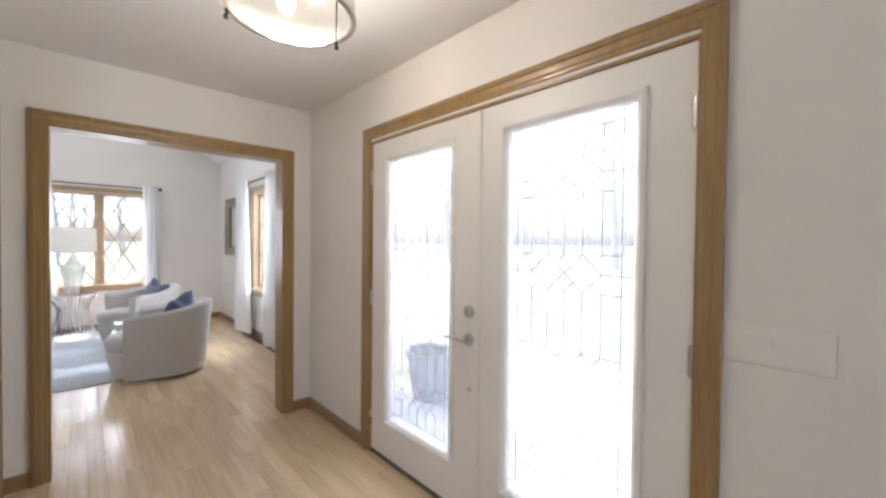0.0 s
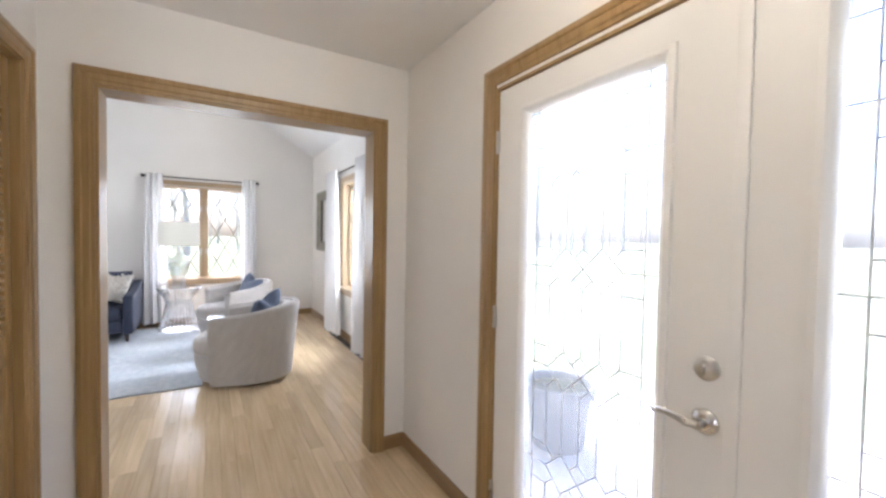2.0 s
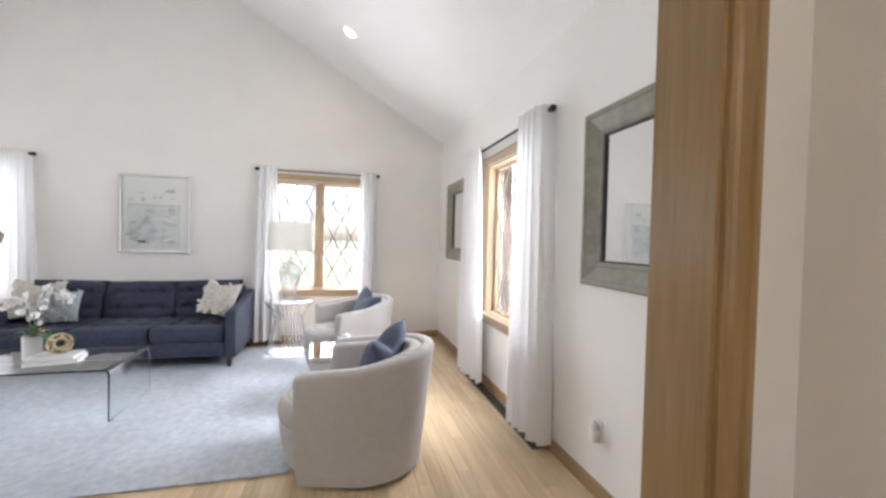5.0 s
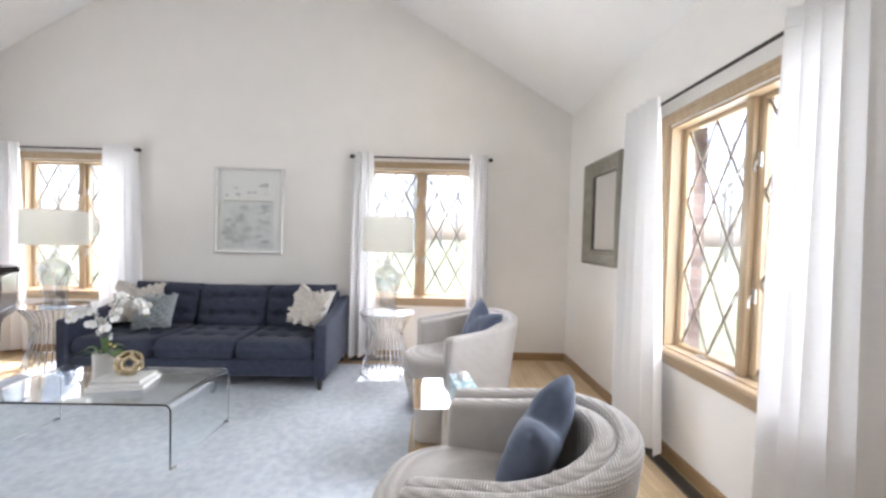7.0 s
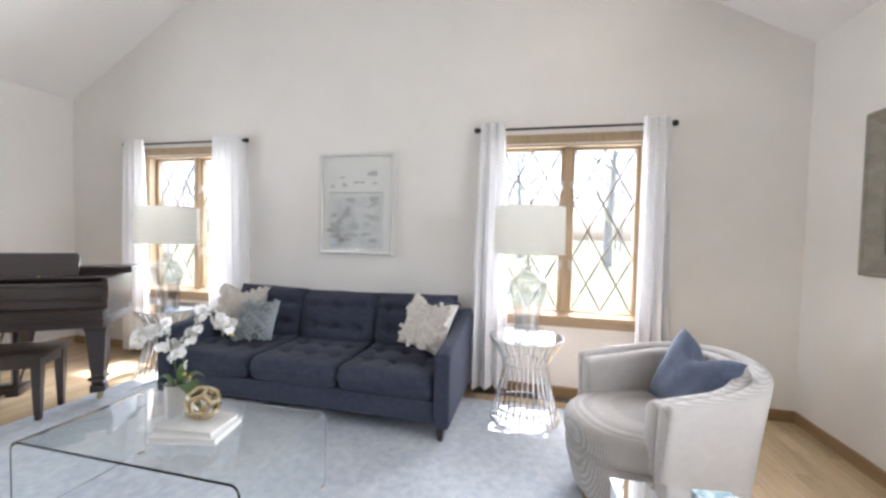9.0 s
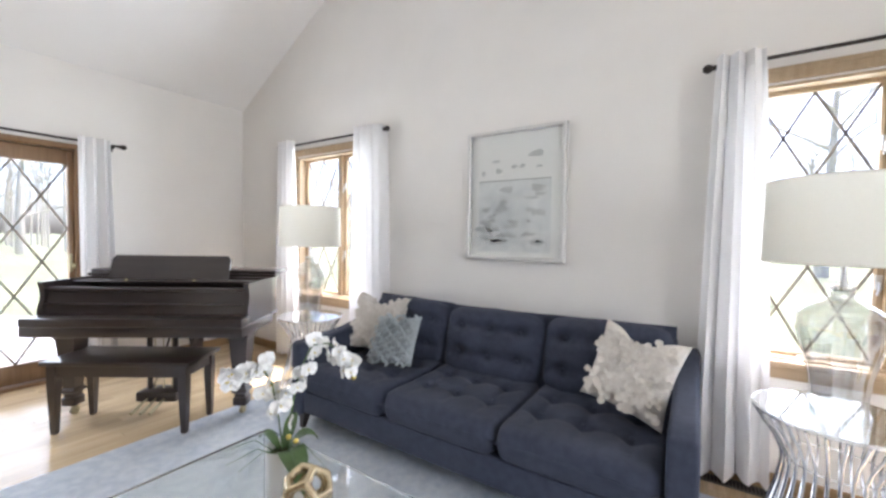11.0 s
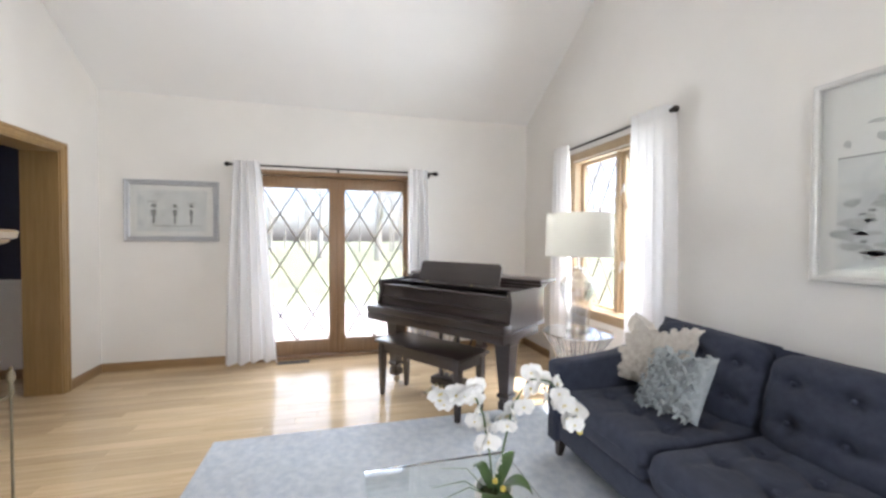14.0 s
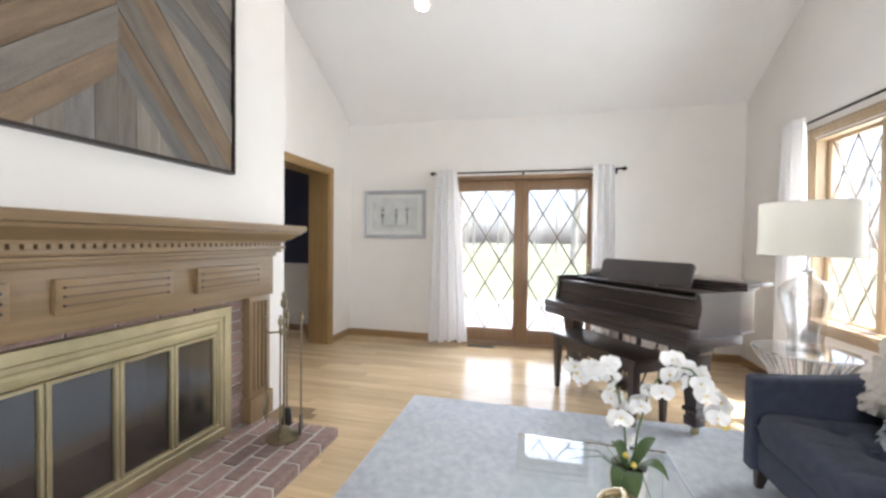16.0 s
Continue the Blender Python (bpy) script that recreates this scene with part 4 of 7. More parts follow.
def small_picture():
    ob = thing("framed_picture", BW @ Matrix.Translation((5.077, 1.583, 0)), "small figure painting in grey tones in a silver frame", "picture")
    w, h = 0.415, 0.305
    bm = bmesh.new()
    rect_sweep(bm, -w, w, -h, h, [(0, 0), (0, 0.026), (0.01, 0.034), (0.024, 0.028), (0.04, 0.03), (0.05, 0.018), (0.05, 0)])
    part("frame", bm, GREYFRAME, ob, smooth=25)
    bm = bmesh.new()
    box(bm, -w + 0.045, w - 0.045, -h + 0.045, h - 0.045, 0.004, 0.012)
    part("mount", bm, MATBOARD, ob)
    bm = bmesh.new()
    box(bm, -w + 0.11, w - 0.11, -h + 0.10, h - 0.10, 0.012, 0.0135)
    part("painted_field", bm, INK[0], ob, "pale grey painted ground")
    bm = bmesh.new()
    for x, k in ((-0.165, 1.25), (0.02, 1.0), (0.165, 0.9)):
        blobs(bm, [(x, 0.05, 0.026 * k, 0.026, 7), (x, -0.02, 0.022 * k, 0.05, 8), (x, -0.09, 0.013, 0.05, 12)], 0.0145)
    part("brush_marks", bm, INK[2], ob, "three upright grey shapes")["kind"] = "stuff"
    bm = bmesh.new()
    blobs(bm, [(-0.165, 0.09, 0.06, 0.014, 21), (0.16, 0.075, 0.055, 0.014, 22), (0.0, -0.15, 0.26, 0.012, 23)], 0.0142)
    part("pale_strokes", bm, INK[1], ob, "grey strokes")["kind"] = "stuff"
    bm = bmesh.new()
    box(bm, -w + 0.048, w - 0.048, -h + 0.048, h - 0.048, 0.016, 0.018)
    p = part("glazing", bm, CLEAR, ob)
    p.visible_shadow = False


large_print()
small_picture()


def clip(poly, a, b, c):
    """Keeps the side of a convex polygon where a*x + b*y <= c."""
    out = []
    for i, p in enumerate(poly):
        q = poly[(i + 1) % len(poly)]
        fp, fq = a * p[0] + b * p[1] - c, a * q[0] + b * q[1] - c
        if fp <= 0:
            out.append(p)
        if (fp < 0 < fq) or (fq < 0 < fp):
            t = fp / (fp - fq)
            out.append((p[0] + (q[0] - p[0]) * t, p[1] + (q[1] - p[1]) * t))
    return out


def wood_art():
    """Reclaimed boards fitted as a starburst in a black tray frame."""
    ob = thing("wood_wall_art", on_wall(FPX, BREAST, (0, 1, 0)) @ Matrix.Translation((0, 2.335, 0)), "reclaimed barn wood starburst panel in thin black frame above mantel", "wall art")
    w, h = 0.68, 0.69
    bm = bmesh.new()
    rect_sweep(bm, -w, w, -h, h, [(0, 0), (0, 0.05), (0.016, 0.05), (0.016, 0.0)])
    part("frame", bm, BRONZE, ob)
    bm = bmesh.new()
    box(bm, -w + 0.012, w - 0.012, -h + 0.012, h - 0.012, 0.002, 0.012)
    part("backing", bm, BRONZE, ob)
    rnd = random.Random(11)
    full = [(-w + 0.018, -h + 0.018), (w - 0.018, -h + 0.018), (w - 0.018, h - 0.018), (-w + 0.018, h - 0.018)]
    # regions round the upright middle line: side, height on it and slope of the lower and upper bounds, and the way the boards run
    cy = 0.17
    for side, low, high, run, order in ((-1, None, (-0.52, 224), 90, (0, 3, 0, 2, 0)), (-1, (-0.52, 224), (0.28, 224), 224, (1, 0, 1)), (-1, (0.28, 224), None, 224, (0, 2, 0, 3)),
                                        (1, None, (-0.50, -50), 90, (2, 2, 0)), (1, (-0.50, -50), (0.0, -30), -50, (3, 1, 0, 1, 2)), (1, (0.0, -30), (0.24, 25), -30, (3, 2, 0)), (1, (0.24, 25), None, 52, (1, 2, 0, 3))):
        sect = clip([(x, y - cy) for x, y in full], -side, 0, 0)
        for bound, sg in ((low, 1), (high, -1)):
            if bound:
                z, ang = bound
                dx, dy = math.cos(radians(ang)), math.sin(radians(ang))
                nn = (dy, -dx) if side > 0 else (-dy, dx)
                sect = clip(sect, sg * nn[0], sg * nn[1], sg * nn[1] * z)
        if len(sect) < 3:
            continue
        n = (-math.sin(radians(run)), math.cos(radians(run)))
        vals = [p[0] * n[0] + p[1] * n[1] for p in sect]
        v, i = min(vals), 0
        while v < max(vals):
            wd = rnd.uniform(0.075, 0.115)
            pl = clip(clip(sect, n[0], n[1], v + wd - 0.0015), -n[0], -n[1], -v)
            if len(pl) >= 3:
                cx, cyy = sum(p[0] for p in pl) / len(pl), sum(p[1] for p in pl) / len(pl)
                ca, sa = math.cos(radians(-run)), math.sin(radians(-run))
                loc = [((p[0] - cx) * ca - (p[1] - cyy) * sa, (p[0] - cx) * sa + (p[1] - cyy) * ca) for p in pl]
                bm = bmesh.new()
                prism(bm, loc, 0.012, 0.03 + rnd.uniform(0, 0.012), "xyz")
                b = part("board", bm, BARNS[order[i % len(order)]], ob)
                b.matrix_basis = Matrix.Translation((cx, cyy + cy, 0)) @ Matrix.Rotation(radians(run), 4, "Z")
            v += wd
            i += 1


wood_art()

# ---- fireplace ----


# Darkened oak that paints the shade of the carved grooves.
GROOVE_SHADE = mat("carved_groove_shade", (0.10, 0.058, 0.025), (0.15, 0.09, 0.04), 0.5, (2, 40, 40))


def fireplace():
    m = on_wall(FPX, BREAST, (0, 1, 0))
    ob = thing("mantelpiece", m, "varnished oak mantelpiece with dentil moulding and reeded panels", "mantelpiece")
    H = 0.06                                    # hearth top
    for s in (-1, 1):
        p0, p1 = (0.77, 0.965) if s > 0 else (-0.965, -0.77)
        bm = bmesh.new()
        box(bm, p0, p1, H + 0.16, 0.88, 0.0, 0.075, 0.003)
        pil = part("pilaster", bm, MANTEL_V, ob, smooth=40)
        bm = bmesh.new()
        box(bm, p0 - 0.012, p1 + 0.012, H, H + 0.16, 0.0, 0.095, 0.005)
        part("plinth", bm, MANTEL_V, pil, smooth=40)
        for i in range(4):
            bm = bmesh.new()
            x = p0 + 0.045 + i * 0.036
            tube(bm, [(x, H + 0.2, 0.077), (x, 0.84, 0.077)], 0.012, 8)
            part("flute", bm, MANTEL_V, pil, smooth=50)
    bm = bmesh.new()
    box(bm, -0.985, 0.985, 0.875, 1.135, 0.0, 0.085, 0.003)
    fr = part("frieze", bm, MANTEL, ob, smooth=40)
    for c in (-0.655, -0.04, 0.59):
        w = 0.243
        bm = bmesh.new()
        box(bm, c - w, c + w, 0.955, 1.092, 0.085, 0.112, 0.006)
        pn = part("raised_panel", bm, MANTEL, fr, smooth=40)
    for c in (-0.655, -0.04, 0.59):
        # Each strip stands in for one groove's shade; nothing is cut in.
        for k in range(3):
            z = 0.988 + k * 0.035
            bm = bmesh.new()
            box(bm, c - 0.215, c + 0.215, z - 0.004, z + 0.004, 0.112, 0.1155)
            part("reed_shade", bm, GROOVE_SHADE, fr)
            for e in (-0.215, 0.215):
                bm = bmesh.new()
                lathe(bm, [(0, 0), (0.007, 0), (0.005, 0.004), (0, 0.005)], 8, (c + e, z, 0.1135))
                part("reed_end", bm, WALNUT, fr)
    # crown: stacked mouldings that step out to the shelf
    def course(name, half, z0, z1, d, bev=0.004, parent=ob):
        bm = bmesh.new()
        box(bm, -half, half, z0, z1, 0.0, d, bev)
        return part(name, bm, MANTEL, parent, smooth=40)
    course("bed_mould", 1.0, 1.135, 1.16, 0.10)
    course("fascia", 1.035, 1.16, 1.178, 0.12)
    cornice = course("dentil_band", 1.03, 1.178, 1.225, 0.110)
    course("dentil_rail", 1.054, 1.181, 1.207, 0.132)
    proto = None
    k = 0
    x = -1.02
    while x < 1.03:
        if proto is None:
            bm = bmesh.new()
            box(bm, -0.0125, 0.0125, 1.207, 1.225, 0.108, 0.134, 0.0)
            proto = part("dentil", bm, MANTEL, cornice)
            proto.location = (x, 0, 0)
        else:
            o = new("dentil", proto.data)
            o.parent, o.location = cornice, (x, 0, 0)
        x += 0.038
    bm = bmesh.new()
    prof = [(1.225, 0.135), (1.24, 0.14), (1.25, 0.165), (1.27, 0.185), (1.285, 0.215), (1.30, 0.22), (1.305, 0.235), (1.335, 0.24), (1.345, 0.232)]
    rings = []
    for z, d in prof:
        e = d - 0.115
        rings.append([(-1.03 - e, z, 0), (1.03 + e, z, 0), (1.03 + e, z, d), (-1.03 - e, z, d)])
    loft(bm, rings)
    part("shelf", bm, MANTEL, ob, smooth=30)

    # brick slips between timber and brass
    surround = thing("fireplace_surround", m, "red brick slips round the fireplace opening", "fireplace", "", "structure")
    bm = bmesh.new()
    box(bm, -0.78, -0.6, H, 0.88, 0, 0.012)
    box(bm, 0.6, 0.78, H, 0.88, 0, 0.012)
    box(bm, -0.6, 0.6, 0.80, 0.88, 0, 0.012)
    part("mortar", bm, MORTAR, surround)
    bm = bmesh.new()
    box(bm, -0.094, 0.094, -0.028, 0.028, 0.006, 0.024, 0.003, seg=1)
    proto = part("brick", bm, BRICK, surround)
    proto.location = (0.68, H + 0.033, 0)
    for s in (-1, 1):
        for i in range(12):
            if s == 1 and i == 0:
                continue
            o = new("brick", proto.data)
            o.parent, o.location = surround, (0.68 * s + (0.012 if i % 2 else 0), H + 0.033 + i * 0.067, 0)
    for i in range(6):
        o = new("brick", proto.data)
        o.parent, o.location = surround, (-0.505 + i * 0.202, 0.859, 0)
    # firebox
    bm = bmesh.new()
    box(bm, -0.6, 0.6, H, H + 0.01, -0.55, 0.0)
    box(bm, -0.6, 0.6, 0.81, 0.815, -0.55, 0.0)
    box(bm, -0.6, 0.6, H + 0.01, 0.81, -0.56, -0.55)
    box(bm, -0.602, -0.597, H + 0.01, 0.81, -0.55, 0.0)
    box(bm, 0.597, 0.602, H + 0.01, 0.81, -0.55, 0.0)
    part("firebox", bm, SOOT, surround, "blackened firebox lining")

    scr = thing("fireplace_screen", m, "antique brass fireplace screen with four smoked glass doors", "fireplace screen")
    bm = bmesh.new()
    rect_sweep(bm, -0.65, 0.65, H, 0.845, [(0, 0.013), (0, 0.045), (0.006, 0.052), (0.055, 0.052), (0.062, 0.046), (0.085, 0.044), (0.09, 0.038), (0.1, 0.036), (0.1, 0.013)])
    part("outer_frame", bm, BRASS, scr, smooth=25)
    bm = bmesh.new()
    box(bm, -0.55, 0.55, 0.70, 0.745, 0.015, 0.04, 0.003)
    for i in range(3):
        box(bm, -0.54, 0.54, 0.706 + i * 0.013, 0.711 + i * 0.013, 0.04, 0.044)
    part("top_louvre", bm, BRASS, scr, smooth=30)
    bm = bmesh.new()
    box(bm, -0.55, 0.55, H + 0.02, H + 0.05, 0.015, 0.045, 0.003)
    part("bottom_rail", bm, BRASS, scr, smooth=30)
    for i in range(4):
        a0 = -0.545 + i * 0.2735
        a1 = a0 + 0.2695
        bm = bmesh.new()
        rect_sweep(bm, a0, a1, H + 0.052, 0.695, [(0, 0.018), (0, 0.036), (0.004, 0.04), (0.017, 0.04), (0.02, 0.034), (0.02, 0.018)])
        d = part("glass_door", bm, BRASS, scr, smooth=25)
        bm = bmesh.new()
        box(bm, a0 + 0.018, a1 - 0.018, H + 0.07, 0.677, 0.022, 0.026)
        part("pane", bm, SMOKED, d, "smoked glass")
        if i in (1, 2):
            bm = bmesh.new()
            c = a1 - 0.07 if i == 1 else a0 + 0.07
            tube(bm, [(c - 0.05, 0.685, 0.04), (c - 0.04, 0.685, 0.056), (c + 0.04, 0.685, 0.056), (c + 0.05, 0.685, 0.04)], 0.005, 8)
            part("pull", bm, BRASS, d, smooth=50)


fireplace()


def hearth():
    ob = thing("hearth", pose(0, 0, 0), "low red brick hearth with pale mortar joints", "hearth", "", "structure")
    x0, x1, y0, y1 = -2.39, -0.64, 5.0, 5.65
    bm = bmesh.new()
    box(bm, x0 + 0.004, x1 - 0.004, y0, y1 - 0.004, -0.004, 0.054)
    part("mortar", bm, MORTAR, ob)
    L, Wd, Hh, J = 0.194, 0.088, 0.06, 0.016

    def proto_brick(lx, ly):
        bm = bmesh.new()
        box(bm, -lx / 2, lx / 2, -ly / 2, ly / 2, 0.002, Hh, 0.004, seg=1)
        me = bpy.data.meshes.new("brick")
        bmesh.ops.recalc_face_normals(bm, faces=bm.faces)
        bm.to_mesh(me)
        bm.free()
        me.materials.append(BRICK)
        return me
    lay, head, half = proto_brick(L, Wd), proto_brick(Wd, L), proto_brick(Wd, Wd)
    rnd = random.Random(3)

    def put(me, x, y):
        o = new("brick", me)
        o.parent, o.location = ob, (x, y, rnd.uniform(-0.0015, 0.0015))
        o.rotation_euler = (0, 0, rnd.uniform(-0.008, 0.008))
    # a header border along the front edge, courses behind it
    x = x0 + L / 2
    while x < x1 - 0.05:
        put(lay, x, y1 - Wd / 2)
        x += L + J
    y = y1 - Wd - J - Wd / 2
    row = 0
    while y > y0 + 0.02:
        x = x0 + (L / 2 if row % 2 else Wd / 2)
        if row % 2 == 0:
            put(half, x, y)
            x += Wd / 2 + J + L / 2
        else:
            put(lay, x, y)
            x += L + J
        while x < x1 - 0.05:
            put(lay, x, y)
            x += L + J
        y -= Wd + J
        row += 1


hearth()


TOOLBRASS = mat("aged_brass", (0.22, 0.185, 0.12), (0.36, 0.31, 0.21), 0.42, (14, 14, 14), 4, metal=1.0, big=0.2)


def fire_tools():
    ob = thing("fire_tool_set", pose(-2.19, 5.40, 0.062, 0, 0, 25), "antique brass fire tool set on a hearth stand", "fire tools")
    bm = bmesh.new()
    lathe(bm, [(0, 0), (0.095, 0), (0.098, 0.012), (0.08, 0.022), (0.045, 0.035), (0.03, 0.06), (0.012, 0.075), (0, 0.076)], 24)
    part("base", bm, TOOLBRASS, ob, smooth=40)
    bm = bmesh.new()
    lathe(bm, [(0.006, 0.07), (0.006, 0.62), (0.013, 0.63), (0.013, 0.65), (0.007, 0.66), (0.007, 0.78), (0.016, 0.79), (0.02, 0.81), (0.016, 0.83), (0.008, 0.84), (0.014, 0.855), (0.008, 0.875), (0, 0.88)], 14)
    part("pole", bm, TOOLBRASS, ob, smooth=50)
    bm = bmesh.new()
    for a in (0, 90):
        ca, sa = math.cos(radians(a)), math.sin(radians(a))
        tube(bm, [(-0.1 * ca, -0.1 * sa, 0.655), (-0.08 * ca, -0.08 * sa, 0.635), (0, 0, 0.64), (0.08 * ca, 0.08 * sa, 0.635), (0.1 * ca, 0.1 * sa, 0.655)], 0.006, 8)
    part("hanger", bm, TOOLBRASS, ob, smooth=50)
    for k, a in enumerate((0, 90, 180, 270)):
        x, y = 0.098 * math.cos(radians(a)), 0.098 * math.sin(radians(a))
        bm = bmesh.new()
        tube(bm, [(x, y, 0.12), (x, y, 0.64)], 0.0048, 8)
        lathe(bm, [(0.005, 0.64), (0.008, 0.65), (0.008, 0.68), (0.005, 0.69), (0.012, 0.705), (0.014, 0.72), (0.010, 0.735), (0.005, 0.742), (0.009, 0.75), (0, 0.76)], 12, (x, y, 0))
        t = part("poker" if k == 0 else "shovel" if k == 1 else "brush" if k == 2 else "tongs", bm, TOOLBRASS, ob, smooth=50)
        bm = bmesh.new()
        if k == 0:
            tube(bm, [(x, y, 0.12), (x, y, 0.07), (x + 0.02, y, 0.05), (x + 0.028, y, 0.075)], 0.0055, 8)
            part("hook", bm, TOOLBRASS, t, smooth=50)
        elif k == 1:
            prism(bm, [(-0.05, 0.03), (0.05, 0.03), (0.055, 0.1), (0.02, 0.14), (-0.02, 0.14), (-0.055, 0.1)], y - 0.004, y + 0.004, "xzy")
            part("blade", bm, BRONZE, t)
        elif k == 2:
            lathe(bm, [(0.012, 0.14), (0.022, 0.13), (0.032, 0.05), (0.028, 0.035), (0, 0.035)], 14, (x, y, 0))
            part("bristles", bm, BLACK, t, smooth=40)
        else:
            tube(bm, [(x, y, 0.13), (x + 0.04, y, 0.17), (x + 0.045, y, 0.23), (x, y, 0.3), (x - 0.045, y, 0.23), (x - 0.04, y, 0.17), (x, y, 0.1)], 0.0045, 8)
            part("claws", bm, TOOLBRASS, t, smooth=50)


fire_tools()

# ---- cushions ----


def cushion(bm, w, d, h, tufts=(), nx=30, ny=24, p=6.0, crown=0.12, m=None, depth=0.02, rad=0.05, upright=1.0, puff=0.2):
    """A padded block w by d by h round the origin, edges rounded, buttons pulled in at tufts on its top."""
    def pt(u, v, side):
        x, y = u * w / 2, v * d / 2
        r = (abs(u) ** p + abs(v) ** p) ** (1 / p)
        e = max(0.0, 1 - r ** p)
        z = h / 2 * (e ** puff) * (1 + crown * (1 - u * u) * (1 - v * v) * 0.8)
        if side > 0:
            for tx, ty in tufts:
                q = ((x - tx) ** 2 + (y - ty) ** 2)
                z -= depth * math.exp(-q / (rad * rad * 0.28)) + depth * 0.5 * math.exp(-q / (rad * rad * 2.2))
            for tx in {t[0] for t in tufts}:
                z -= upright * depth * 0.22 * math.exp(-(x - tx) ** 2 / 0.0003) * (1 if abs(y) < d * 0.36 else 0.4)
            for ty in {t[1] for t in tufts}:
                z -= (0.55 - 0.33 * upright) * depth * math.exp(-(y - ty) ** 2 / (0.0008 - 0.0005 * upright)) * (1 if abs(x) < w * 0.42 else 0.4)
        return Vector((x, y, side * z))

    def warp(i, n):
        t = -1 + 2 * i / n
        return math.sin(t * math.pi / 2) * 0.35 + t * 0.65
    top = [[None] * (ny + 1) for _ in range(nx + 1)]
    bot = [[None] * (ny + 1) for _ in range(nx + 1)]
    for i in range(nx + 1):
        for j in range(ny + 1):
            u, v = warp(i, nx), warp(j, ny)
            edge = i in (0, nx) or j in (0, ny)
            a = pt(u, v, 1)
            if edge:
                a.z = 0
            top[i][j] = bm.verts.new(m @ a if m else a)
            if edge:
                bot[i][j] = top[i][j]
            else:
                b = pt(u, v, -1)
                bot[i][j] = bm.verts.new(m @ b if m else b)
    for i in range(nx):
        for j in range(ny):
            bm.faces.new((top[i][j], top[i + 1][j], top[i + 1][j + 1], top[i][j + 1]))
            bm.faces.new((bot[i][j], bot[i][j + 1], bot[i + 1][j + 1], bot[i + 1][j]))


def pillow_shape(bm, s, h, fold=0.0, n=22, pinch=0.1):
    """A knife-edged square pillow with pulled corners, standing in x and z, chopped at the top by fold."""
    rows = {}
    for side in (1, -1):
        for i in range(n + 1):
            for j in range(n + 1):
                u, v = -1 + 2 * i / n, -1 + 2 * j / n
                edge = i in (0, n) or j in (0, n)
                if edge and side < 0:
                    rows[(i, j, -1)] = rows[(i, j, 1)]
                    continue
                k = 1 - pinch * ((1 - u * u) * v * v + (1 - v * v) * u * u)
                x, z = u * s / 2 * k, v * s / 2 * k
                th = h / 2 * ((1 - u ** 4) * (1 - v ** 4)) ** 0.5
                z -= fold * math.exp(-(u * u) / 0.18) * max(0.0, v) ** 1.5
                wr = 0.006 * math.sin(9 * u + 4 * v) * math.sin(7 * v) * (1 - u * u) * (1 - v * v)
                rows[(i, j, side)] = bm.verts.new((x, side * (th + wr), z))
    for side in (1, -1):
        for i in range(n):
            for j in range(n):
                bm.faces.new([rows[(a, b, side)] for a, b in ((i, j), (i + 1, j), (i + 1, j + 1), (i, j + 1))])


def throw_pillow(m, s, h, material, label, fold=0.0, petals=0, ruffle=0):
    ob = thing("throw_pillow", m, label, "pillow", "throw pillows")
    bm = bmesh.new()
    pillow_shape(bm, s, h, fold)
    part("cover", bm, material, ob, smooth=70)
    rnd = random.Random(int(s * 1000) + petals + ruffle)
    bm = bmesh.new()
    if petals:
        for i in range(petals):
            u, v = rnd.uniform(-0.84, 0.84), rnd.uniform(-0.84, 0.84)
            y = -h / 2 * ((1 - u ** 4) * (1 - v ** 4)) ** 0.5
            c = Vector((u * s / 2, y - 0.002, v * s / 2 - fold * math.exp(-(u * u) / 0.18) * max(0.0, v) ** 1.5))
            a = rnd.uniform(0, 6.28)
            d, e = Vector((math.cos(a), 0, math.sin(a))), Vector((-math.sin(a), 0, math.cos(a)))
            l, wd = s * rnd.uniform(0.07, 0.10), s * rnd.uniform(0.042, 0.056)
            o1, o2 = Vector((0, -rnd.uniform(0.003, 0.008), 0)), Vector((0, -rnd.uniform(0.005, 0.011), 0))
            ring = [c, c + d * l * 0.4 + e * wd + o1, c + d * l * 0.85 + e * wd * 0.8 + o2, c + d * l * 1.1 + o2, c + d * l * 0.85 - e * wd * 0.8 + o1, c + d * l * 0.4 - e * wd + o1 * 0.5]
            mid = bm.verts.new(c + d * l * 0.6 + o1 * 0.3)
            vs = [bm.verts.new(p) for p in ring]
            for q in range(6):
                bm.faces.new((mid, vs[q], vs[(q + 1) % 6]))
        pt = part("petals", bm, material, ob, "sewn cloth petals", smooth=80)
        pt["kind"] = "stuff"
    elif ruffle:
        for j in range(ruffle):
            v = -0.88 + 1.76 * j / (ruffle - 1)
            n = 40
            lo, hi = [], []
            for i in range(n + 1):
                u = -0.94 + 1.88 * i / n
                y = -h / 2 * ((1 - u ** 4) * (1 - v ** 4)) ** 0.5 - 0.003
                wv = 0.012 * math.sin(i * 1.9 + j * 2.3) + rnd.uniform(-0.011, 0.011)
                x = u * s / 2
                z = v * s / 2 + 0.013 * math.sin(i * 0.47 + j * 2.1) + 0.007 * math.sin(i * 1.3 + j * 4.7)
                lo.append(bm.verts.new((x, y, z)))
                hi.append(bm.verts.new((x + rnd.uniform(-0.008, 0.008), y - 0.012 - abs(wv), z - 0.02 + wv)))
            for i in range(n):
                bm.faces.new((lo[i], lo[i + 1], hi[i + 1], hi[i]))
        part("ruffle", bm, material, ob, "gathered cloth ruffles", smooth=60)["kind"] = "stuff"
    else:
        bm.free()
    return ob


